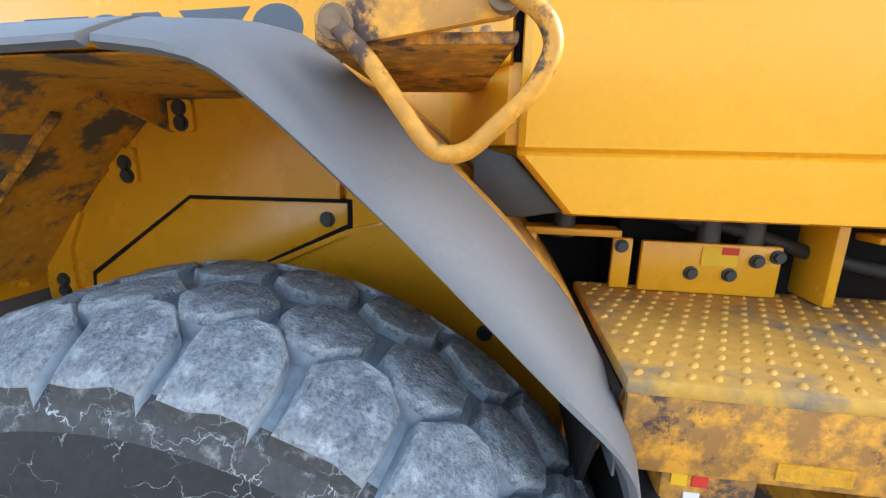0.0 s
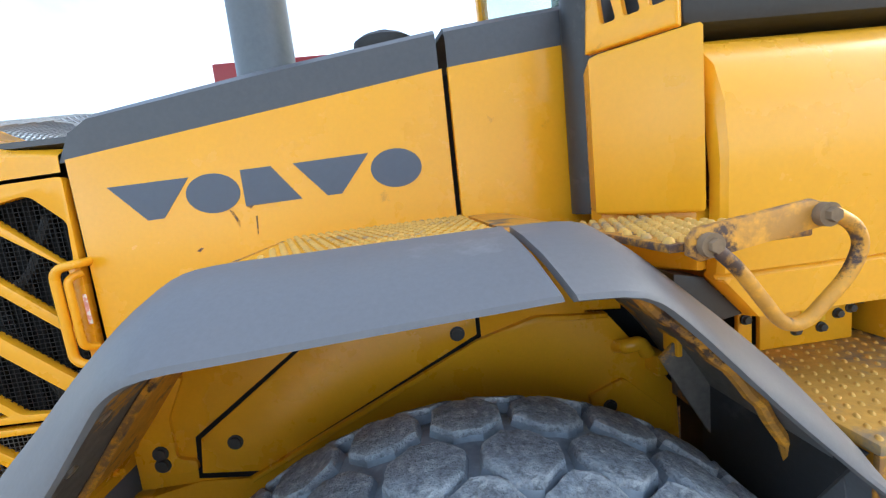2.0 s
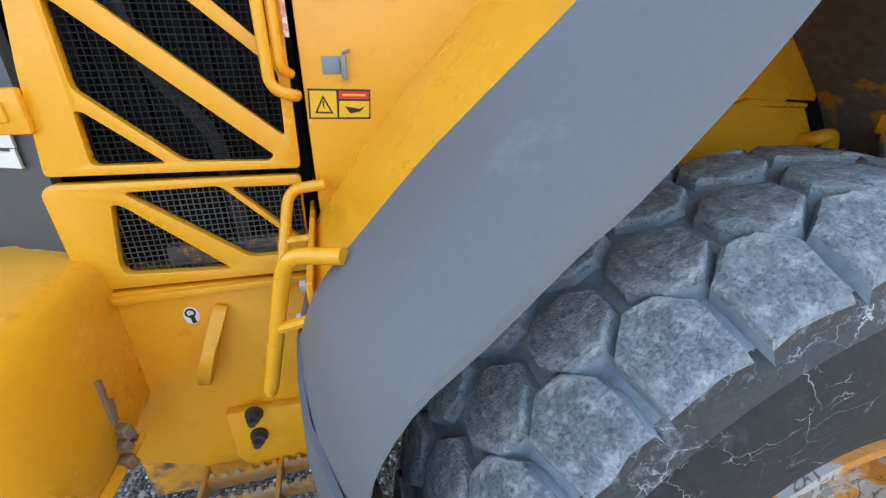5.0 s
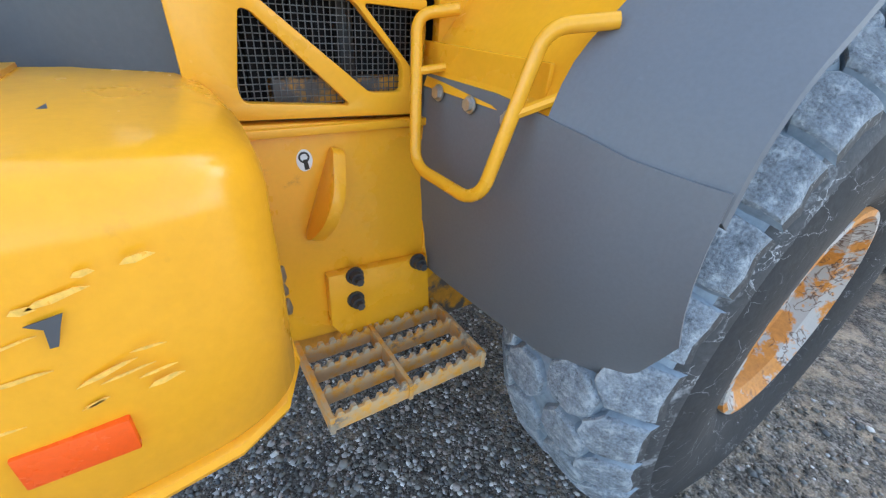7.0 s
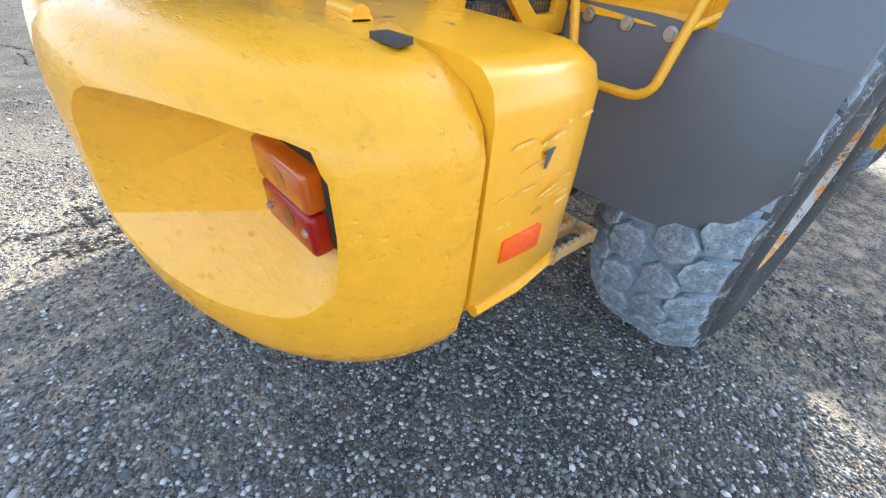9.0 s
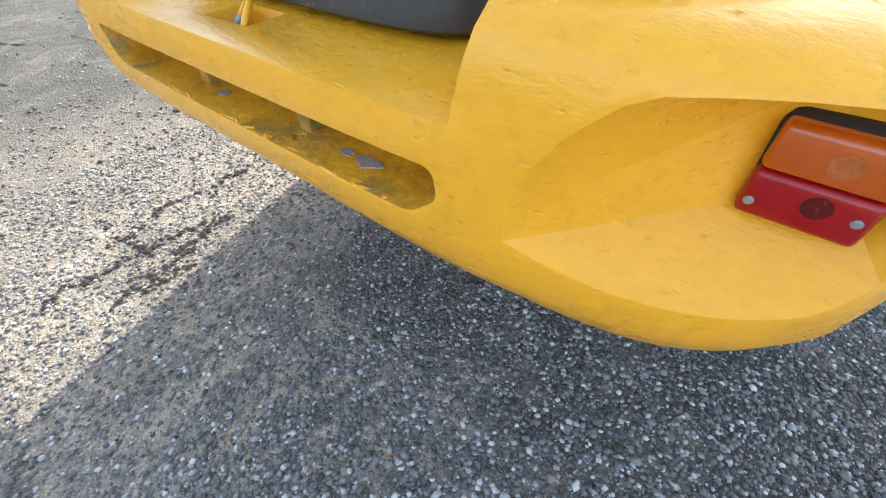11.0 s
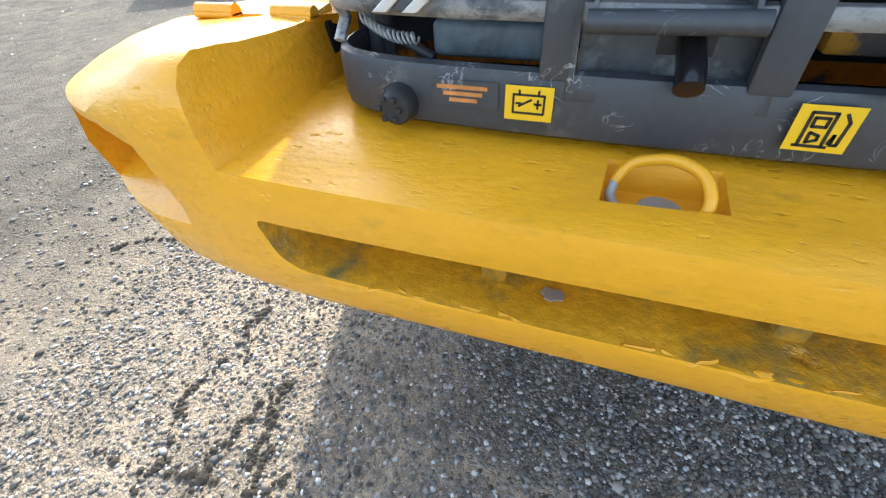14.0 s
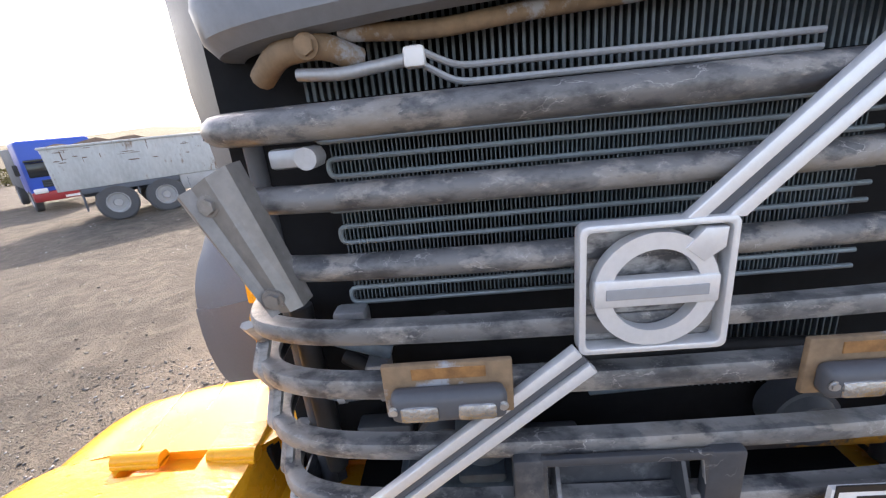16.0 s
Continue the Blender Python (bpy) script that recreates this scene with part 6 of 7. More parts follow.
# angled steel bracket on the grille's corner
for s in (1, -1):
    def gy(y):
        return GC + s * (y - GC)
    rows = []
    for za, zb, x, ya, yb in ((1.800, 1.791, -2.272, 2.694, 2.744), (1.988, 1.950, -2.262, 2.756, 2.832)):
        def across(f, dx):
            return Vector((x + dx, gy(ya + (yb - ya) * f), za + (zb - za) * f))
        rows.append([across(-0.05, 0.03), across(0.0, 0.0), across(0.3, -0.010), across(0.62, -0.004), across(0.78, -0.014), across(0.97, 0.004), across(1.0, 0.022)])
    br = part("corner_bracket", sheet(bmesh.new(), rows, 0.004), M_brack, loader, "weathered angled steel bracket with bolts", smooth=False)
    for z, y, x in ((1.816, 2.728, -2.280), (1.942, 2.784, -2.270)):
        part("bracket_bolt", bolt(bmesh.new(), (x, gy(y), z), (-1, 0, 0), 0.010, 0.009), M_brack, br, smooth=True)
        part("washer", tube(bmesh.new(), [(x + 0.004, gy(y), z), (x - 0.001, gy(y), z)], 0.015, 16), M_brack, br, smooth=True)
    # cowl frame: pillar and side bars
    pil = bmesh.new()
    tube(pil, [(-2.09, gy(2.80), 1.30), (-2.09, gy(2.80), 2.05)], 0.016, 10)
    part("cowl_pillar", pil, M_dgrey, loader, "dark grey cowl pillar", smooth=True)
    hz = bmesh.new()
    tube(hz, rounded([(-2.14, gy(2.74), 2.09), (-2.17, gy(2.70), 2.115), (-2.17, gy(2.64), 2.12), (-2.14, gy(2.60), 2.10)], 0.02), 0.017, 10)
    part("lock_arm", hz, M_rust, loader, "rusty lock arm", smooth=True)
    part("lock_bolt", bolt(bmesh.new(), (-2.188, gy(2.655), 2.117), (-1, 0, 0), 0.012, 0.012), M_rust, loader, smooth=True)
    part("lock_roller", tube(bmesh.new(), [(-2.21, gy(2.662), 1.985), (-2.25, gy(2.662), 1.985)], 0.014, 16), M_galv, loader, smooth=True)
    part("lock_lug", box(bmesh.new(), (-2.225, min(gy(2.65), gy(2.72)), 1.972), (-2.205, max(gy(2.65), gy(2.72)), 1.998), 0.006), M_galv, loader, smooth=True)

# top frame of the cowl
rows = []
for z, dx, du in ((2.118, 0.04, -0.02), (2.122, 0.008, 0.0), (2.14, -0.006, 0.012), (2.18, -0.006, 0.02), (2.24, 0.02, 0.02), (2.29, 0.08, 0.0), (2.31, 0.2, -0.02)):
    rows.append([Vector((x + 0.085 + dx, GC + (y - GC) * (1 + (du - 0.012) / 0.58), z + 0.03 * max(0, 1 - ((y - GC) / 0.55) ** 2) * max(0, (2.24 - z) / 0.12))) for x, y in FULL])
part("cowl_top", sheet(bmesh.new(), rows, 0.014), M_cowl, loader, "dark grey rounded cowl top", smooth=True)
part("cowl_roof", prism(bmesh.new(), [(-2.05, 1.70), (-1.78, 1.46), (-1.28, 1.42), (-1.28, 3.04), (-1.78, 3.0), (-2.05, 2.80)], 2.295, 2.31, "z"), M_dgrey, loader, "dark grey cowl roof")

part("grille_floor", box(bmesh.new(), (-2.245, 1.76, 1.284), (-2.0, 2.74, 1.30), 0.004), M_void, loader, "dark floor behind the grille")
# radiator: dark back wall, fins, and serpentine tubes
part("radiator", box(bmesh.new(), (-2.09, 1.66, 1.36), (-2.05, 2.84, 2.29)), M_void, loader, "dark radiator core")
fin_v, fin_f = [], []


def fin_box(y, z0, z1, x0=-2.128, x1=-2.095, w=0.0011):
    i = len(fin_v)
    fin_v.extend([(x, yy, z) for x in (x0, x1) for yy in (y - w, y + w) for z in (z0, z1)])
    fin_f.extend([tuple(i + k for k in q) for q in ((0, 1, 3, 2), (0, 4, 5, 1), (2, 3, 7, 6), (1, 5, 7, 3))])


tube_z = [1.735 + 0.0262 * k for k in range(13)]
for a, b in zip(tube_z, tube_z[1:]):
    y = 1.90
    while y < 2.672:
        fin_box(y, a + 0.003, b - 0.003)
        y += 0.0066
y = 1.80
while y < 2.70:
    fin_box(y, 2.055, 2.28, -2.112, -2.095, 0.0022)
    y += 0.011
for z0, z1 in ((1.50, 1.64),):
    y = 1.85
    while y < 2.20:
        fin_box(y, z0, z1, -2.100, -2.092, 0.0012)
        y += 0.011
me = bpy.data.meshes.new("radiator_fin_stack")
me.from_pydata(fin_v, [], fin_f)
me.materials.append(M_core)
fins = new("radiator_fin_stack", me)
hang(fins, loader)
tagged(fins, "thin grey radiator fins", kind="stuff")
for k in range(0, 12, 2):
    z0, z1 = tube_z[k], tube_z[k + 1]
    y_end = 2.672 + (0.012 if k % 4 else 0.0)
    tb = tube(bmesh.new(), rounded([(-2.132, 1.88, z0), (-2.132, y_end, z0), (-2.132, y_end, z1), (-2.132, 1.88, z1)], 0.012), 0.0042, 8)
    part("condenser_tube", tb, M_tube, loader, "grey serpentine condenser tube", smooth=True)
# pipes and hoses behind the bars
pipe = tube(bmesh.new(), rounded([(-2.16, 2.682, 2.088), (-2.17, 2.62, 2.082), (-2.17, 2.53, 2.092)], 0.02), 0.0085, 10)
part("condenser_pipe", pipe, M_galv, loader, "pale condenser pipe", smooth=True)
part("pipe_clamp", box(bmesh.new(), (-2.188, 2.508, 2.080), (-2.158, 2.536, 2.106), 0.005), M_white, loader, "white plastic pipe clamp", smooth=True)
for z0, z1 in ((2.098, 2.078), (2.082, 2.058)):
    part("condenser_pipe", tube(bmesh.new(), rounded([(-2.17, 2.51, z0), (-2.165, 2.47, z1), (-2.155, 2.0, z1 - 0.002)], 0.02), 0.0045, 8), M_galv, loader, smooth=True)
hp = tube(bmesh.new(), rounded([(-2.15, 2.62, 2.135), (-2.155, 2.50, 2.125), (-2.155, 2.38, 2.135), (-2.15, 2.0, 2.155)], 0.04), 0.012, 10)
part("upper_hose", hp, M_rust, loader, "dusty upper hose", smooth=True)
for pts, r in (([(-2.16, 2.70, 1.70), (-2.18, 2.62, 1.692), (-2.19, 2.56, 1.705), (-2.15, 2.52, 1.70)], 0.016), ([(-2.14, 2.70, 1.64), (-2.16, 2.62, 1.60), (-2.17, 2.50, 1.585), (-2.15, 2.36, 1.59)], 0.014), ([(-2.13, 2.30, 1.60), (-2.15, 2.10, 1.615), (-2.14, 1.9, 1.60)], 0.015),
               ([(-2.14, 2.76, 1.74), (-2.14, 2.755, 1.40)], 0.02), ([(-2.20, 2.74, 1.41), (-2.23, 2.68, 1.40), (-2.24, 2.62, 1.375)], 0.009), ([(-2.2, 2.60, 1.42), (-2.18, 2.55, 1.45), (-2.16, 2.48, 1.43), (-2.2, 2.44, 1.40)], 0.007)):
    part("hose", tube(bmesh.new(), rounded(pts, 0.04), r, 10), M_black, loader, "black rubber hose", smooth=True)
for y, z, r in ((2.535, 1.475, 0.055), (1.93, 1.475, 0.055)):
    hd = lathe(bmesh.new(), [(0.0, -0.02), (r * 0.7, -0.018), (r * 0.85, 0.0), (r, 0.0), (r, 0.05), (0, 0.05)], 28, Matrix.Translation((-2.17, y, z)) @ Matrix.Rotation(radians(-90), 4, "Z"))
    part("horn", hd, M_dgrey, loader, "round dark horn", smooth=True)
for lo, hi, mt in (((-2.2, 2.45, 1.365), (-2.12, 2.63, 1.41), M_dgrey), ((-2.16, 2.60, 1.46), (-2.12, 2.70, 1.50), M_dgrey), ((-2.18, 2.62, 1.60), (-2.13, 2.66, 1.64), M_galv), ((-2.17, 2.645, 1.70), (-2.13, 2.70, 1.735), M_galv),
                   ((-2.15, 2.30, 1.41), (-2.12, 2.42, 1.46), M_dgrey), ((-2.14, 1.75, 1.38), (-2.10, 2.05, 1.42), M_yellow_dirty)):
    part("engine_bracket", box(bmesh.new(), lo, hi, 0.008), mt, loader, smooth=True)


# ---- tank, cab foot and steps beside the fender ----
M_blackpl = mat("black_plastic", (0.03, 0.031, 0.034), 0.45, vary=0.2, scale=6, fine=80, bump=0.1, wear=(0.12, 0.12, 0.125), wear_amt=0.22, wear_scale=7, wear_soft=0.2)
tp = tube(bmesh.new(), [(0.075, 1.365, 1.97), (0.075, 1.365, 2.52)], 0.075, 24)
part("air_duct", tp, M_blackpl, loader, "dusty dark grey air duct", smooth=True)
col = bmesh.new()
prism(col, [(-0.02, 1.185), (-0.008, 1.165), (0.098, 1.014), (0.112, 1.004), (0.116, 1.03), (0.116, 1.30), (0.02, 1.30)], 1.98, 2.325, "z", 0.008)
part("corner_column", col, M_yellow, loader, "yellow corner panel between hood and tank", smooth=True)
# near-black filler: the shade of the open seam put into a colour
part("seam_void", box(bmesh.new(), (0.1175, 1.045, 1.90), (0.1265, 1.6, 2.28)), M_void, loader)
col = bmesh.new()
prism(col, [(0.0, 1.20), (0.11, 1.03), (0.40, 1.03), (0.40, 1.30), (0.02, 1.30)], 1.86, 1.985, "z", 0.004)
part("corner_foot", col, M_yellow, loader, smooth=True)
# grab frame over the column
gf = part("grab_frame", prism(bmesh.new(), [(-0.02, 2.335), (0.17, 2.335), (0.17, 2.62), (0.0, 2.62)], -0.012, 0.012, "y", 0.004), M_yellow, loader, "yellow grab frame with slanted slots")
cut(gf, [part("cutter", prism(bmesh.new(), round_poly([(0.02 + 0.05 * k, 2.385), (0.052 + 0.05 * k, 2.385), (0.012 + 0.05 * k, 2.56), (-0.008 + 0.05 * k if k else 0.0, 2.56)], 0.008), -0.1, 0.1, "y"), M_yellow) for k in range(3)], 0.003)
gf.data.transform(Matrix.Translation((0, 1.19, 0)) @ Matrix.Rotation(radians(-52), 4, "Z"))
# tank
rows = []
prof = [(1.752, 1.03), (1.758, 1.003), (1.80, 0.998), (1.845, 0.996), (1.852, 1.002), (1.858, 0.994), (1.95, 0.984), (2.08, 0.98), (2.18, 0.99), (2.25, 1.015), (2.295, 1.06), (2.325, 1.14), (2.34, 1.3), (2.34, 1.7)]
for x, shrink in ((0.128, 0.035), (0.130, 0.010), (0.140, 0.0), (0.6, 0.0), (1.2, 0.0), (1.55, 0.01), (1.58, 0.06)):
    rows.append([Vector((x + (0.082 * min(1, max(0, (1.845 - z) / 0.09)) if x < 0.2 else 0), y + shrink, z - shrink * (1 if z > 2 else 0))) for z, y in prof])
part("tank", grid(bmesh.new(), rows), M_yellow, loader, "large glossy yellow side tank with rounded top", smooth=True)
part("tank_core", box(bmesh.new(), (0.24, 1.05, 1.76), (1.5, 1.9, 2.29), 0.02), M_yellow_dirty, loader)
gs = prism(bmesh.new(), [(0.06, 1.86), (0.125, 1.845), (0.21, 1.757), (0.14, 1.745), (0.06, 1.75)], 1.03, 1.10, "y", 0.004)
part("tank_gusset", gs, M_blackpl, loader, "black plastic gusset under the tank", smooth=True)
part("cab_base", box(bmesh.new(), (0.14, 1.10, 2.345), (1.7, 2 * CY - 1.10, 2.52), 0.03), M_blackpl, loader, "dark grey cab base", smooth=True)
# cab
for x in (0.16, 1.55):
    for s in (-1, 1):
        part("cab_post", box(bmesh.new(), (x - 0.035, CY + s * 0.76 - 0.035, 2.45), (x + 0.035, CY + s * 0.76 + 0.035, 3.38), 0.012), M_yellow, loader, "yellow cab post", smooth=True)
part("cab_roof", box(bmesh.new(), (0.02, CY - 1.0, 3.36), (1.95, CY + 1.0, 3.50), 0.05, 3), M_yellow, loader, "yellow cab roof", smooth=True)
M_glass = bpy.data.materials.new("tinted_glass")
M_glass.use_nodes = True
gb = M_glass.node_tree.nodes["Principled BSDF"]
gb.inputs["Base Color"].default_value, gb.inputs["Roughness"].default_value, gb.inputs["Transmission Weight"].default_value, gb.inputs["IOR"].default_value = (0.75, 0.88, 0.85, 1), 0.03, 0.95, 1.05
for nm, lo, hi in (("rear_window", (0.15, CY - 0.72, 2.52), (0.158, CY + 0.72, 3.36)), ("side_window", (0.2, CY - 0.765, 2.52), (1.52, CY - 0.757, 3.36)), ("side_window", (0.2, CY + 0.757, 2.52), (1.52, CY + 0.765, 3.36))):
    part(nm, box(bmesh.new(), lo, hi), M_glass, loader, "greenish cab glass")
for s in (-1, 1):
    a, b = sorted((CY + s * 0.78, CY + s * 0.93))
    dr = part("cab_door", box(bmesh.new(), (0.62, a, 2.36), (1.78, b, 2.85), 0.03, 3), M_yellow, loader, "yellow cab door with a dark window", smooth=True)
    part("door_window", box(bmesh.new(), (0.66, a + 0.02, 2.85), (1.74, b - 0.02, 3.36), 0.01), M_blackpl, dr, "dark door window", smooth=True)
# platform with raised tread
part("platform", box(bmesh.new(), (0.272, 0.822, 1.562), (1.35, 1.235, 1.585), 0.006), M_plate, loader, "worn yellow tread-plate platform", smooth=True)
bv, bf = [], []


def stud(x, y, z, rx, ry, h, turn=0.0):
    """A low oval stud pressed up out of a plate."""
    i = len(bv)
    c, s_ = math.cos(turn), math.sin(turn)
    for rr, zz in ((1.0, 0.0), (0.62, h * 0.85)):
        for k in range(8):
            a = k * math.pi / 4
            u, v = rx * rr * math.cos(a), ry * rr * math.sin(a)
            bv.append((x + u * c - v * s_, y + u * s_ + v * c, z + zz))
    bv.append((x, y, z + h))
    for k in range(8):
        n = (k + 1) % 8
        bf.append((i + k, i + n, i + 8 + n, i + 8 + k))
        bf.append((i + 8 + k, i + 8 + n, i + 16))


def studs(name, mt, label):
    me = bpy.data.meshes.new(name)
    me.from_pydata(list(bv), [], list(bf))
    me.polygons.foreach_set("use_smooth", [True] * len(me.polygons))
    me.materials.append(mt)
    o = new(name, me)
    hang(o, loader)
    tagged(o, label, kind="stuff")
    bv.clear()
    bf.clear()


M_stud = mat("worn_stud_paint", (0.62, 0.36, 0.075), 0.6, vary=0.25, scale=14, fine=70, bump=0.2, wear=(0.24, 0.18, 0.13), wear_amt=0.34, wear_scale=6, wear_soft=0.12)
for i in range(34):
    for j in range(13):
        x, y = 0.29 + 0.031 * i + (0.0155 if j % 2 else 0), 0.84 + 0.031 * j
        stud(x, y, 1.5845, 0.0115, 0.0062, 0.0038, 0.9)
studs("platform_studs", M_stud, "raised anti-slip studs of the platform")
part("platform_front", box(bmesh.new(), (0.276, 0.826, 1.455), (1.35, 0.838, 1.565), 0.004), M_yellow_worn, loader, "chipped yellow platform front plate", smooth=True)
part("platform_side", prism(bmesh.new(), [(0.84, 1.56), (1.23, 1.56), (1.23, 1.30), (0.98, 1.30)], 0.262, 0.274, "x"), M_blackpl, loader, "black platform side plate")
part("platform_lower", box(bmesh.new(), (0.34, 0.85, 1.30), (0.46, 0.90, 1.456), 0.006), M_yellow_worn, loader, smooth=True)
part("platform_lower", box(bmesh.new(), (0.60, 0.85, 1.36), (1.3, 0.90, 1.456), 0.006), M_yellow_worn, loader, smooth=True)
part("maker_plate", box(bmesh.new(), (0.458, 0.8235, 1.466), (0.542, 0.826, 1.490)), M_slot, loader, "worn yellowed maker's plate")
for x, z, mt in ((0.352, 1.437, M_sticker), (0.378, 1.437, M_redlab), (0.37, 1.40, M_white)):
    part("side_label", box(bmesh.new(), (x, 0.8475, z - 0.014), (x + 0.02, 0.8495, z + 0.014)), mt, loader)
# added box that stops sun passing under the machine onto the gravel
part("battery_box", box(bmesh.new(), (0.60, 0.93, 0.72), (1.34, 1.40, 1.355), 0.02), M_yellow_dirty, loader, "grimy yellow box added under the platform to block the sun", smooth=True)
# brackets between platform and tank
for lo, hi in (((0.336, 1.195, 1.586), (0.374, 1.21, 1.69)), ((0.39, 1.19, 1.586), (0.645, 1.205, 1.688)), ((0.70, 1.15, 1.586), (0.72, 1.25, 1.76)), ((0.16, 1.19, 1.69), (0.35, 1.25, 1.706)), ((0.17, 1.19, 1.60), (0.185, 1.25, 1.70)), ((0.80, 1.19, 1.70), (1.3, 1.25, 1.715))):
    part("support_bracket", box(bmesh.new(), lo, hi, 0.004), M_yellow, loader, "yellow support bracket", smooth=True)
for x, z in ((0.35, 1.675), (0.485, 1.628), (0.555, 1.628), (0.60, 1.658), (0.635, 1.668)):
    part("bracket_bolt", bolt(bmesh.new(), (x, 1.19, z), (0, -1, 0), 0.010, 0.012), M_boltd, loader, smooth=True)
part("bracket_label", box(bmesh.new(), (0.50, 1.187, 1.645), (0.565, 1.189, 1.682)), M_sticker, loader, "small yellow safety label")
part("bracket_label", box(bmesh.new(), (0.535, 1.1855, 1.668), (0.565, 1.187, 1.682)), M_redlab, loader)
# near-black blocks stand in for the shade behind the arch and under the tank
part("inner_bulkhead", box(bmesh.new(), (-0.30, 1.446, 1.30), (0.375, 1.74, 2.04), 0.01), M_void, loader, "near-black block standing in for shade behind the wheel arch")
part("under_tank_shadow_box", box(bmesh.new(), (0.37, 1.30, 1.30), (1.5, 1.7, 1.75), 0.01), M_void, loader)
for pts, r in (([(0.40, 1.23, 1.74), (0.55, 1.22, 1.72), (0.75, 1.22, 1.66), (1.1, 1.16, 1.60), (1.3, 1.1, 1.62)], 0.014), ([(0.45, 1.26, 1.75), (0.5, 1.24, 1.70), (0.56, 1.24, 1.75)], 0.012)):
    part("hydraulic_hose", tube(bmesh.new(), rounded(pts, 0.05), r, 10), M_black, loader, "black hydraulic hose", smooth=True)
for x in (0.24, 0.52, 0.60):
    part("tank_fitting", tube(bmesh.new(), [(x, 1.22, 1.685), (x, 1.22, 1.745)], 0.022, 14), M_boltd, loader, smooth=True)
# folding step with its loop
st = part("fold_step", prism(bmesh.new(), [(-0.098, 0.80), (0.118, 0.80), (0.06, 1.14), (-0.115, 1.14)], 1.955, 1.968, "z", 0.003), M_yellow_worn, loader, "worn yellow anti-slip step", smooth=True)
for i in range(10):
    for j in range(12):
        x, y = -0.088 + 0.0215 * i + (0.010 if j % 2 else 0), 0.815 + 0.0285 * j
        if x < 0.108 - 0.17 * (y - 0.8):
            stud(x, y, 1.967, 0.0095, 0.0095, 0.010)
studs("step_studs", M_stud, "raised studs of the anti-slip step")
arm = prism(bmesh.new(), [(-0.075, 1.992), (0.09, 2.012), (0.118, 2.0), (0.12, 1.985), (0.105, 1.972), (0.07, 1.968), (-0.035, 1.952), (-0.07, 1.945), (-0.088, 1.955), (-0.088, 1.978)], 0.772, 0.784, "y", 0.003)
part("step_arm", arm, M_yellow_worn, loader, "chipped yellow step arm with pivot bolts", smooth=True)
for x, z in ((-0.062, 1.968), (0.103, 1.990)):
    pv = tube(bmesh.new(), [(x, 0.785, z), (x, 0.760, z)], 0.0165, 16)
    tube(pv, [(x, 0.762, z), (x, 0.752, z)], 0.010, 6)
    part("step_pivot", pv, M_rust, loader, "rusty pivot bolt", smooth=True)
lp = rounded([(-0.058, 0.762, 1.962), (-0.03, 0.762, 1.936), (0.032, 0.762, 1.852), (0.052, 0.762, 1.842), (0.075, 0.762, 1.848), (0.135, 0.762, 1.905), (0.152, 0.762, 1.945), (0.140, 0.762, 1.972), (0.107, 0.762, 1.992)], 0.03)
part("step_loop", tube(bmesh.new(), lp, 0.0095, 12), M_yellow_worn, loader, "chipped yellow foot loop", smooth=True)
# grip studs on the fender top
for i in range(22):
    for j in range(14):
        x, y = -0.755 + 0.0205 * i + (0.01 if j % 2 else 0), 0.935 + 0.033 * j
        if x < -0.30 - 0.0 * y and x > -0.76 + 0.10 * (1.4 - y):
            stud(x, y, 1.9945 + 0.012 * (x + 0.75), 0.0075, 0.006, 0.0045)
studs("fender_studs", M_stud, "anti-slip studs on the fender top")

# exhaust, pre-cleaner, lamp bar on the hood
ex = lathe(bmesh.new(), [(0.0, 0.0), (0.135, 0.0), (0.125, 0.03), (0.112, 0.07), (0.102, 0.12), (0.098, 0.75), (0.088, 0.75), (0.088, 0.6), (0.0, 0.6)], 32, Matrix.Translation((-0.885, 1.87, 2.41)) @ Matrix.Rotation(radians(90), 4, "X"))
part("exhaust_stack", ex, mat("stack_grey", (0.12, 0.135, 0.15), 0.45, vary=0.12, metal=0.2), loader, "dark grey exhaust stack", smooth=True)
mu = lathe(bmesh.new(), [(0.0, 0.0), (0.07, 0.0), (0.07, 0.09), (0.105, 0.095), (0.112, 0.11), (0.108, 0.135), (0.085, 0.15), (0.05, 0.156), (0.035, 0.17), (0.0, 0.17)], 32, Matrix.Translation((-0.46, 1.85, 2.475)) @ Matrix.Rotation(radians(90), 4, "X"))
part("air_precleaner", mu, M_black, loader, "black mushroom air pre-cleaner", smooth=True)
part("red_lamp_bar", box(bmesh.new(), (-1.22, 2.25, 2.60), (-0.56, 2.36, 2.72), 0.012), M_red, loader, "red lamp bar on the hood", smooth=True)
# expanded metal hump behind the hood
wires_v, wires_f = [], []


def strip(a, b, w=0.0022, h=0.0022):
    i = len(wires_v)
    d = (b - a).normalized()
    side = d.cross(Vector((0, 0, 1))).normalized() * w
    up = Vector((0, 0, h))
    for p in (a, b):
        wires_v.extend([tuple(p + side + up), tuple(p - side + up), tuple(p - side - up), tuple(p + side - up)])
    for k in range(4):
        n = (k + 1) % 4
        wires_f.append((i + k, i + n, i + 4 + n, i + 4 + k))


def hump(x, y):
    return 2.335 + 0.12 * max(0, 1 - ((y - CY) / 0.80) ** 2) ** 0.6 * min(1, (-1.25 - x) / 0.08) * (1 if x > -1.8 else max(0, 1 - (-1.8 - x) / 0.3))


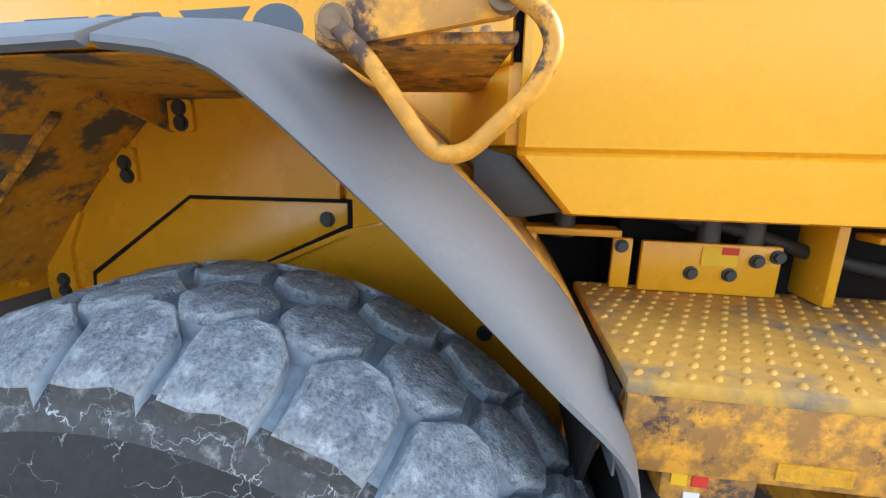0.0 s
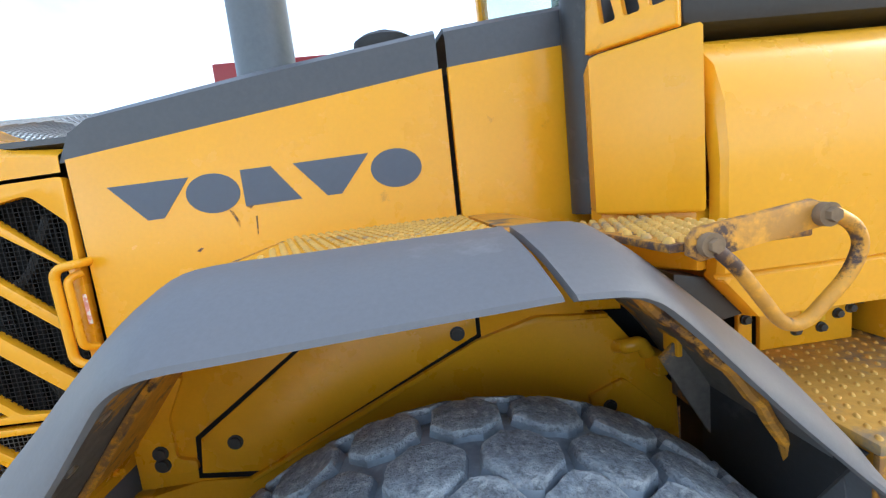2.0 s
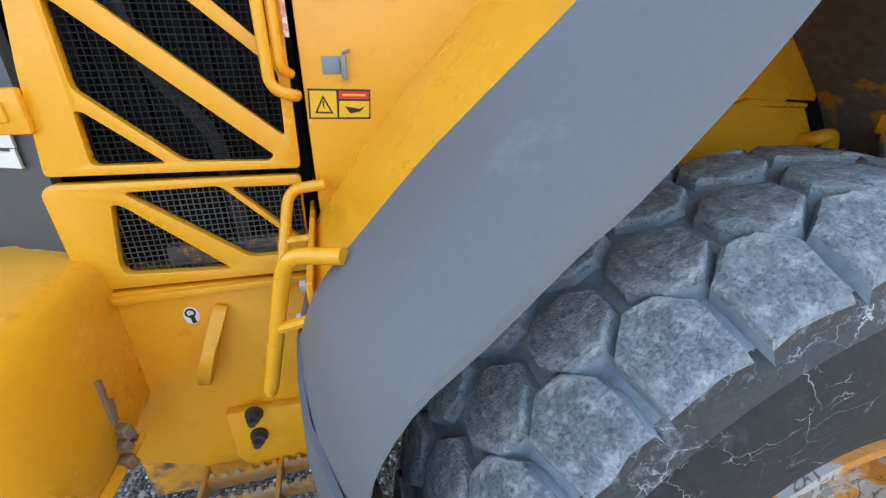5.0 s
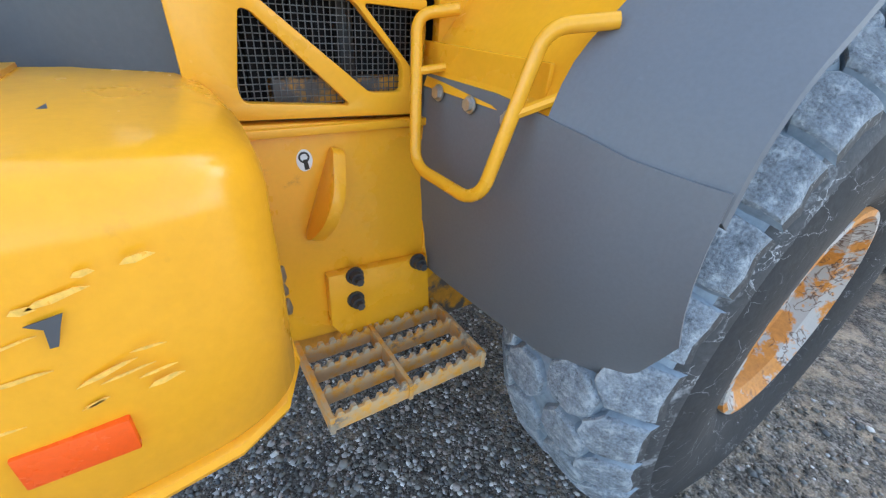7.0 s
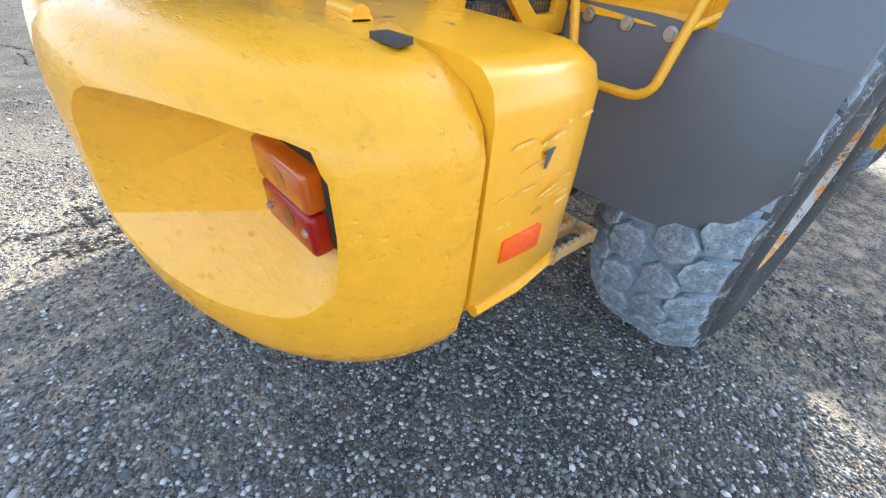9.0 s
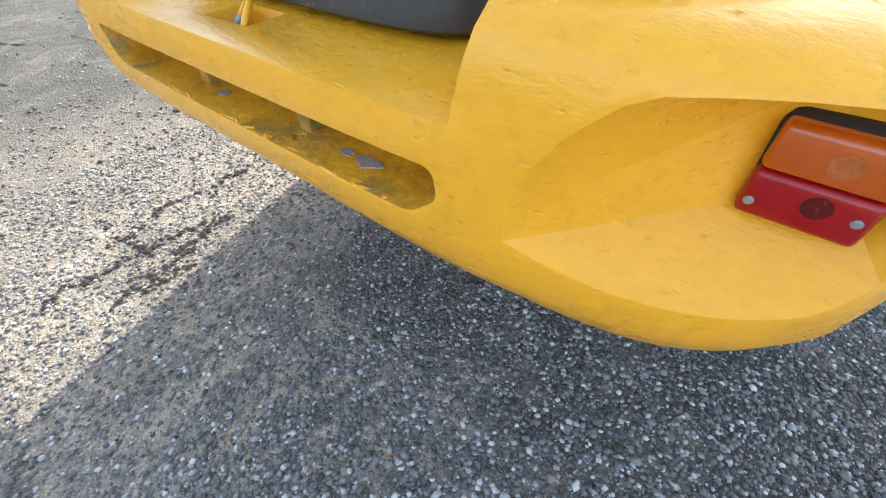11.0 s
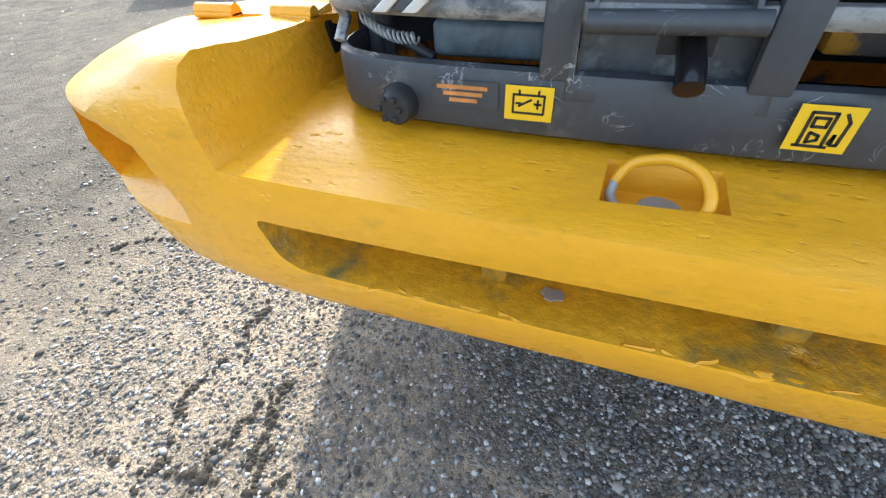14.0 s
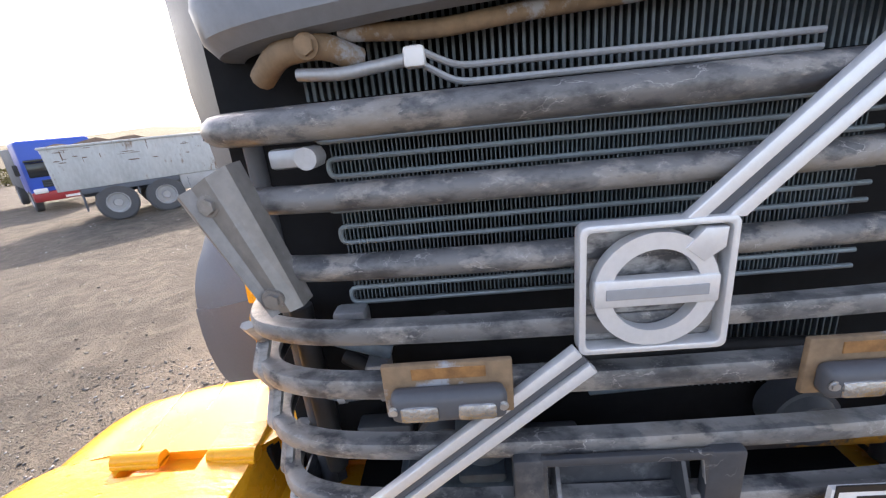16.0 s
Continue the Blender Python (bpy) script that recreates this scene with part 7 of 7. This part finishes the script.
for i in range(34):
    for j in range(66):
        x, y = -1.26 - 0.022 * i, 1.47 + 0.023 * j + (0.0115 if i % 2 else 0)
        p = Vector((x, y, hump(x, y)))
        for dx, dy in ((-0.022, 0.0115), (-0.022, -0.0115)):
            q = Vector((x + dx, y + dy, hump(x + dx, y + dy)))
            strip(p, q)
me = bpy.data.meshes.new("hood_mesh")
me.from_pydata(wires_v, [], wires_f)
me.materials.append(M_galv)
o = new("hood_mesh", me)
hang(o, loader)
tagged(o, "expanded metal mesh over the fan", kind="stuff")


# ---- vehicles in the yard ----
M_trk = mat("faded_bed_paint", (0.48, 0.50, 0.50), 0.6, vary=0.2, scale=1.5, fine=15, bump=0.2, wear=(0.20, 0.13, 0.08), wear_amt=0.3, wear_scale=3, streak=(1, 1, 0.4), wear_soft=0.1)
M_gouge = mat("rusty_gouge", (0.16, 0.11, 0.08), 0.9, vary=0.4, scale=8)
M_frame = mat("chassis_grey", (0.10, 0.115, 0.14), 0.6, vary=0.2, scale=3)
M_blue = mat("blue_truck_paint", (0.03, 0.09, 0.46), 0.35, vary=0.1, scale=2)
M_dgl = mat("dark_window", (0.02, 0.025, 0.03), 0.1, vary=0.1, bump=0)
M_rubber = mat("truck_tyre", (0.09, 0.092, 0.098), 0.8, vary=0.2, scale=5)
M_hub = mat("dusty_hub", (0.42, 0.43, 0.44), 0.5, vary=0.15, scale=6, metal=0.3)


def road_wheel(parent, m, r=0.49, w=0.3):
    bm = lathe(bmesh.new(), [(r * 0.55, -w / 2), (r * 0.9, -w / 2), (r, -w * 0.35), (r, w * 0.35), (r * 0.9, w / 2), (r * 0.55, w / 2)], 32, m)
    ty = part("wheel", bm, M_rubber, parent, "dusty grey truck tyre", smooth=True)
    bm = lathe(bmesh.new(), [(0.0, -w * 0.30), (r * 0.2, -w * 0.34), (r * 0.25, -w * 0.2), (r * 0.45, -w * 0.2), (r * 0.52, -w * 0.5), (r * 0.57, -w * 0.5), (r * 0.57, w * 0.4), (0, w * 0.4)], 28, m)
    for k in range(10):
        a = k * math.pi / 5
        p = m @ Vector((r * 0.34 * math.sin(a), -w * 0.2, r * 0.34 * math.cos(a)))
        bolt(bm, p, m.to_3x3() @ Vector((0, -1, 0)), 0.02, 0.03)
    part("hub", bm, M_hub, ty, "pale dusty hub", smooth=True)


def placed(bm, m):
    bmesh.ops.transform(bm, matrix=m, verts=bm.verts)
    return bm


def tipper(at, turn):
    """Local x along the truck towards its tail, -y towards the viewer."""
    m = Matrix.Translation(at) @ Matrix.Rotation(turn, 4, "Z")
    t = thing("tipper_truck", at, "grey tipper truck with a weathered pale bed on the yard", "truck")
    bed = placed(prism(bmesh.new(), [(-0.95, 0.98), (4.6, 0.98), (4.6, 2.06), (-1.0, 2.06)], 0.0, 2.4, "y", 0.03), m)
    b = part("bed", bed, M_trk, t, "weathered pale grey tipper bed", smooth=True)
    part("bed_rim", placed(box(bmesh.new(), (-1.05, -0.04, 2.04), (4.65, 2.44, 2.10), 0.02), m), M_trk, b, smooth=True)
    lo = bmesh.new()
    prof = [(-0.95 + 0.28 * k, 2.08 + 0.10 * math.sin(k * 0.33) + 0.05 * math.sin(k * 2.1)) for k in range(20)]
    prism(lo, [(-0.95, 1.9)] + prof + [(4.4, 1.9)], 0.1, 2.3, "y")
    part("load", placed(lo, m), mat("rubble_load", (0.22, 0.16, 0.12), 0.9, vary=0.4, scale=6, bump=0.5, bump_d=0.02), t, "brown rubble heaped in the bed")
    part("bed_mark", placed(box(bmesh.new(), (2.6, -0.006, 1.82), (3.05, -0.002, 1.92)), m), M_mark, b, "dark lettering patch")
    part("chassis", placed(box(bmesh.new(), (-0.55, 0.7, 0.70), (4.4, 1.7, 0.98), 0.02), m), M_frame, t, "grey-blue steel chassis", smooth=True)
    part("side_guard", placed(box(bmesh.new(), (-0.5, 0.02, 0.84), (1.75, 0.12, 1.0), 0.02), m), M_frame, t, "grey-blue side rail", smooth=True)
    part("tool_box", placed(box(bmesh.new(), (1.75, 0.05, 0.55), (2.9, 0.5, 1.05), 0.04), m), M_hub, t, "pale steel tool box", smooth=True)
    for x in (-0.5, 0.72, 1.95):
        part("mudguard_plate", placed(box(bmesh.new(), (x - 0.02, 0.05, 0.38 if x < 0 else 0.62), (x + 0.02, 0.55, 0.9), 0.008), m), M_frame, t, "dusty mudguard plate", smooth=True)
    rng_b = random.Random(12)
    for k in range(26):  # rusty gouges in the bed's side
        gx, gz, gw, gh = rng_b.uniform(-0.8, 3.4), rng_b.uniform(1.55, 2.02), rng_b.uniform(0.06, 0.4), rng_b.uniform(0.008, 0.03)
        if k % 4 == 0:
            gw, gh = gh, gw * 0.6
        poly = [(gx - gw / 2, gz), (gx - gw * 0.2, gz + gh * 0.7), (gx + gw * 0.3, gz + gh * 0.4), (gx + gw / 2, gz - gh * 0.3), (gx, gz - gh * 0.5)]
        part("bed_gouge", placed(prism(bmesh.new(), poly, -0.008, 0.004, "y"), m), M_gouge, b)
    for x in (0.18, 1.32):
        for y in (0.16, 2.24):
            road_wheel(t, m @ Matrix.Translation((x, y, 0.5)) @ (Matrix.Identity(4) if y < 1 else Matrix.Rotation(math.pi, 4, "Z")))
    part("front_cab", placed(box(bmesh.new(), (4.9, 0.0, 0.8), (6.8, 2.4, 3.0), 0.15, 3), m), M_trk, t, "pale truck cab", smooth=True)
    return t


def cab_truck(at, turn):
    """A blue cab seen from its front corner; local -y is its front."""
    m = Matrix.Translation(at) @ Matrix.Rotation(turn, 4, "Z") @ Matrix.Scale(0.86, 4)
    t = thing("blue_truck", at, "blue truck with a red bumper parked facing the yard", "truck")
    cab = part("cab", placed(box(bmesh.new(), (-1.25, 0.0, 0.75), (1.25, 2.0, 2.95), 0.14, 3), m), M_blue, t, "blue truck cab", smooth=True)
    part("windscreen", placed(box(bmesh.new(), (-1.12, -0.02, 1.46), (1.12, 0.03, 2.06), 0.02), m), M_dgl, cab, "dark windscreen", smooth=True)
    part("visor", placed(box(bmesh.new(), (-1.15, -0.22, 2.08), (1.15, 0.02, 2.19), 0.03), m), M_dgl, cab, "dark sun visor", smooth=True)
    part("fairing_mark", placed(box(bmesh.new(), (-0.55, -0.012, 2.36), (0.15, 0.004, 2.54), 0.004), m), M_white, cab, "white lettering patch")
    part("mirror", placed(box(bmesh.new(), (-1.52, -0.12, 1.60), (-1.36, 0.02, 2.05), 0.04), m), M_black, cab, "black wing mirror", smooth=True)
    part("cab_window", placed(box(bmesh.new(), (1.235, 0.4, 1.8), (1.27, 1.4, 2.5), 0.02), m), M_dgl, cab)
    for z in (1.08, 1.18, 1.28):
        part("radiator_slat", placed(box(bmesh.new(), (-0.8, -0.03, z - 0.05), (0.8, 0.0, z + 0.05), 0.01), m), M_dgl, cab, smooth=True)
    part("bumper", placed(box(bmesh.new(), (-1.25, -0.15, 0.45), (1.25, 0.25, 0.85), 0.06, 2), m), M_red, t, "dark red bumper", smooth=True)
    for x in (-0.95, 0.95):
        part("headlight", placed(box(bmesh.new(), (x - 0.22, -0.18, 0.80), (x + 0.22, -0.02, 1.00), 0.03), m), M_white, t, "pale headlight", smooth=True)
    part("plate_strip", placed(box(bmesh.new(), (-0.25, -0.17, 0.5), (0.25, -0.14, 0.6)), m), M_white, t)
    part("truck_body", placed(box(bmesh.new(), (-1.2, 2.1, 0.9), (1.2, 7.0, 2.7), 0.05), m), M_frame, t, "grey truck body", smooth=True)
    for y in (0.9, 5.4):
        for x in (-1.1, 1.1):
            road_wheel(t, m @ Matrix.Translation((x, y, 0.5)) @ Matrix.Rotation(math.pi / 2 * (1 if x > 0 else -1), 4, "Z"))
    return t


def small_car(at, turn, paint, label):
    m = Matrix.Translation(at) @ Matrix.Rotation(turn, 4, "Z")
    t = thing("parked_car", at, label, "car", "cars at the edge of the yard")
    part("body", placed(prism(bmesh.new(), [(-2.1, 0.35), (2.1, 0.35), (2.15, 0.75), (1.5, 0.95), (-1.6, 0.98), (-2.1, 0.85)], -0.85, 0.85, "y", 0.08, 3), m), paint, t, smooth=True)
    part("cabin", placed(prism(bmesh.new(), [(-1.5, 0.95), (1.0, 0.95), (0.45, 1.45), (-1.0, 1.45)], -0.72, 0.72, "y", 0.06, 3), m), M_dgl, t, "dark glazed cabin", smooth=True)
    part("roof", placed(box(bmesh.new(), (-1.0, -0.7, 1.43), (0.45, 0.7, 1.49), 0.03), m), paint, t, smooth=True)
    for x in (-1.3, 1.3):
        for y in (-0.75, 0.75):
            road_wheel(t, m @ Matrix.Translation((x, y, 0.32)) @ (Matrix.Identity(4) if y < 0 else Matrix.Rotation(math.pi, 4, "Z")), 0.32, 0.2)
    return t


tipper((7.98, 11.92, ground_height(8.1, 11.9) - 0.02), math.atan2(-0.747, 0.664))
cab_truck((12.4, 17.15, ground_height(12.4, 17.15)), radians(-38))
M_dred = mat("dull_red_paint", (0.07, 0.014, 0.012), 0.5, vary=0.2, scale=2)
small_car((13.6, 24.2, ground_height(13.6, 24.2)), radians(60), M_dred, "dull dark red car parked at the yard's edge")
small_car((11.5, 27.0, ground_height(11.5, 27.0)), radians(-15), M_dgl, "dark grey car parked at the yard's edge")
small_car((14.6, 30.5, ground_height(14.6, 30.5)), radians(-35), M_dgl, "black car parked at the yard's edge")

# rubble heaps with pale scraps
M_scrap = mat("pale_rubble", (0.42, 0.40, 0.38), 0.8, vary=0.4, scale=4, bump=0.4)
rng = random.Random(11)
for x, y, r in ((6.6, 18.6, 0.9), (8.4, 21.5, 0.6)):
    bm = bmesh.new()
    for k in range(26):
        a, d, q = rng.uniform(0, 6.28), r * rng.random() ** 0.6, rng.uniform(0.08, 0.28)
        box(bm, (-q, -q * 0.7, -q * 0.5), (q, q * 0.7, q * 0.5), 0.02, 1, Matrix.Translation((x + d * math.cos(a), y + d * math.sin(a), 0.12 + ground_height(x, y) + 0.25 * (1 - d / r))) @ Euler((rng.random() * 3, rng.random() * 3, rng.random() * 3)).to_matrix().to_4x4())
    tagged(part("rubble_heap", bm, M_scrap), "heap of pale broken rubble on the gravel", "rubble", kind="stuff")

# distant hills with scrub
M_hill = mat("dry_scrub_hill", (0.13, 0.115, 0.07), 0.95, vary=0.5, scale=0.12, fine=1.5, bump=0.4, bump_d=0.4)
rows = []
for d, h in ((75, 0.0), (85, 1.5), (105, 3.5), (150, 6.0), (240, 9.0), (330, 11.0)):
    row = []
    for k in range(121):
        a = 2 * math.pi * k / 120
        x, y = d * math.cos(a), d * math.sin(a)
        row.append((x, y, -1.4 + h * (0.75 + 0.5 * noise.noise((x * 0.012, y * 0.012, 2)) + 0.12 * noise.noise((x * 0.07, y * 0.07, 5)))))
    rows.append(row)
tagged(part("backdrop", grid(bmesh.new(), rows), M_hill, smooth=True), "low hills of dry brown scrub", "hill", kind="structure")
# scrub: clumps of small leaves along the yard's far edge
lv, lf = [], []
rng = random.Random(3)
for k in range(90):
    a = rng.uniform(radians(20), radians(110))
    d = rng.uniform(38, 66)
    cx, cy = d * math.cos(a), d * math.sin(a)
    hh, ww = rng.uniform(0.6, 2.6), rng.uniform(0.8, 2.2)
    for q in range(150):
        u, v = rng.uniform(0, 6.28), rng.random() ** 0.5
        z = hh * rng.random() ** 0.7
        f = ww * v * (1 - 0.6 * z / hh)
        p = Vector((cx + f * math.cos(u), cy + f * math.sin(u), z + ground_height(cx, cy)))
        s1 = Vector((rng.uniform(-1, 1), rng.uniform(-1, 1), rng.uniform(-1, 1))).normalized() * rng.uniform(0.05, 0.16)
        s2 = Vector((rng.uniform(-1, 1), rng.uniform(-1, 1), rng.uniform(-1, 1))).normalized() * rng.uniform(0.05, 0.16)
        i = len(lv)
        lv.extend([tuple(p - s1), tuple(p + s2), tuple(p + s1), tuple(p - s2)])
        lf.append((i, i + 1, i + 2, i + 3))
me = bpy.data.meshes.new("scrub")
me.from_pydata(lv, [], lf)
me.materials.append(mat("dry_foliage", (0.15, 0.13, 0.05), 0.9, vary=0.5, scale=0.4, fine=3, bump=0))
tagged(new("scrub", me), "dry yellow-brown scrub at the yard's edge", "scrub", kind="stuff")

# loose stones on the gravel
rng = np.random.default_rng(4)
ico = [(0, 0, 1), (0.9, 0, 0.3), (0.28, 0.85, 0.35), (-0.72, 0.53, 0.3), (-0.72, -0.53, 0.32), (0.28, -0.85, 0.3), (0, 0, -0.4)]
tri_f = [(0, 1, 2), (0, 2, 3), (0, 3, 4), (0, 4, 5), (0, 5, 1), (6, 2, 1), (6, 3, 2), (6, 4, 3), (6, 5, 4), (6, 1, 5)]


def stones(name, count, x0, x1, y0, y1, s0, s1, label):
    base, tris = np.array(ico), np.array(tri_f)
    x, y = rng.uniform(x0, x1, count), rng.uniform(y0, y1, count)
    keep = (y + 0.5 * np.sin(1.7 * x) < 2.7) | (rng.random(count) < 0.4)  # fewer where the ground is sandy
    x, y = x[keep], y[keep]
    count = len(x)
    size = s0 + (s1 - s0) * rng.random(count) ** 3.2
    a = rng.uniform(0, 6.28, count)
    pts = base[None] * (1 + 0.35 * (rng.random((count, 7, 3)) - 0.5)) * np.stack([size, size * rng.uniform(0.55, 1, count), size * rng.uniform(0.35, 0.75, count)], 1)[:, None]
    c, s_ = np.cos(a)[:, None], np.sin(a)[:, None]
    ground_z = np.array([ground_height(p, q) for p, q in zip(x, y)])
    out = np.stack([pts[..., 0] * c - pts[..., 1] * s_ + x[:, None], pts[..., 0] * s_ + pts[..., 1] * c + y[:, None], pts[..., 2] + (ground_z + size * 0.08)[:, None]], -1).reshape(-1, 3)
    faces = (tris[None] + 7 * np.arange(count)[:, None, None]).reshape(-1)
    me = bpy.data.meshes.new(name)
    me.vertices.add(len(out))
    me.vertices.foreach_set("co", out.reshape(-1))
    n = len(faces) // 3
    me.loops.add(3 * n)
    me.loops.foreach_set("vertex_index", faces)
    me.polygons.add(n)
    me.polygons.foreach_set("loop_start", np.arange(n) * 3)
    me.update(calc_edges=True)
    me.materials.append(M_stone)
    return tagged(new(name, me), label, "gravel", kind="stuff")


M_stone = bpy.data.materials.new("crushed_stone")
M_stone.use_nodes = True
sn = M_stone.node_tree
geo, rp = sn.nodes.new("ShaderNodeNewGeometry"), sn.nodes.new("ShaderNodeValToRGB")
STONE_TONES = ((0.0, (0.05, 0.047, 0.044)), (0.22, (0.17, 0.157, 0.14)), (0.38, (0.08, 0.086, 0.097)), (0.55, (0.225, 0.22, 0.21)), (0.68, (0.13, 0.117, 0.104)), (0.80, (0.31, 0.265, 0.245)), (0.92, (0.38, 0.39, 0.40)), (1.0, (0.62, 0.60, 0.58)))
while len(rp.color_ramp.elements) < len(STONE_TONES):
    rp.color_ramp.elements.new(0.5)
for el, (p, c) in zip(list(rp.color_ramp.elements), STONE_TONES):
    el.position, el.color = p, (*c, 1)
sn.links.new(geo.outputs["Random Per Island"], rp.inputs[0])
sn.links.new(rp.outputs[0], sn.nodes["Principled BSDF"].inputs["Base Color"])
sn.nodes["Principled BSDF"].inputs["Roughness"].default_value = 0.85
stones("gravel_stones", 165000, -3.5, -0.5, -0.6, 4.6, 0.0032, 0.016, "loose grey crushed stone chips")
stones("far_gravel", 30000, -5.2, 0.6, -1.6, 7.4, 0.004, 0.019, "loose grey stone chips further off")
stones("scattered_stones", 6000, -4.0, 9.0, 4.6, 14.0, 0.006, 0.03, "scattered grey stones across the yard")
stones("coarse_stones", 14000, -4.6, 0.6, -1.0, 6.0, 0.009, 0.026, "coarser grey stones in the gravel")

# dark clods of earth along the wheel ruts
M_earth = mat("damp_earth", (0.032, 0.026, 0.021), 0.95, vary=0.4, scale=8, fine=50, bump=0.5)
cv, cf = [], []
crng = random.Random(8)
SCRAPES = [(-2.80, 3.66, 0.1), (-2.82, 3.28, 0.0), (-2.66, 3.25, 0.15), (-2.92, 3.46, 0.1), (-2.72, 3.42, 0.05), (-2.22, 3.60, 0.1), (-3.16, 3.40, 0.0), (-2.60, 3.34, 0.1), (-2.98, 3.20, 0.1), (-2.5, 3.75, 0.1)]
for rut in range(30):
    x, y, a = SCRAPES[rut] if rut < len(SCRAPES) else (crng.uniform(-5.0, -0.5), crng.uniform(3.9, 9.0), crng.uniform(-1.5, -0.9))
    near = rut < len(SCRAPES)
    for k in range(crng.randint(22, 40) if near else crng.randint(14, 40)):
        step, spread = (crng.choice((0.003, 0.006, 0.022)), 0.022) if near else (0.035, 0.03)
        x, y = x + step * math.cos(a) + crng.uniform(-0.4, 0.4) * spread, y + step * math.sin(a) + crng.uniform(-1, 1) * spread
        q, i = crng.uniform(0.005, 0.020 if near else 0.026), len(cv)
        z = ground_height(x, y)
        for px, py, pz in ico:
            cv.append((x + px * q * crng.uniform(0.7, 1.6), y + py * q * crng.uniform(0.7, 1.2), z + 0.004 + pz * q * 0.6))
        cf.extend([tuple(i + j for j in f) for f in tri_f])
me = bpy.data.meshes.new("earth_clods")
me.from_pydata(cv, [], cf)
me.materials.append(M_earth)
tagged(new("earth_clods", me), "dark clods of damp earth in wheel ruts", "earth", kind="stuff")
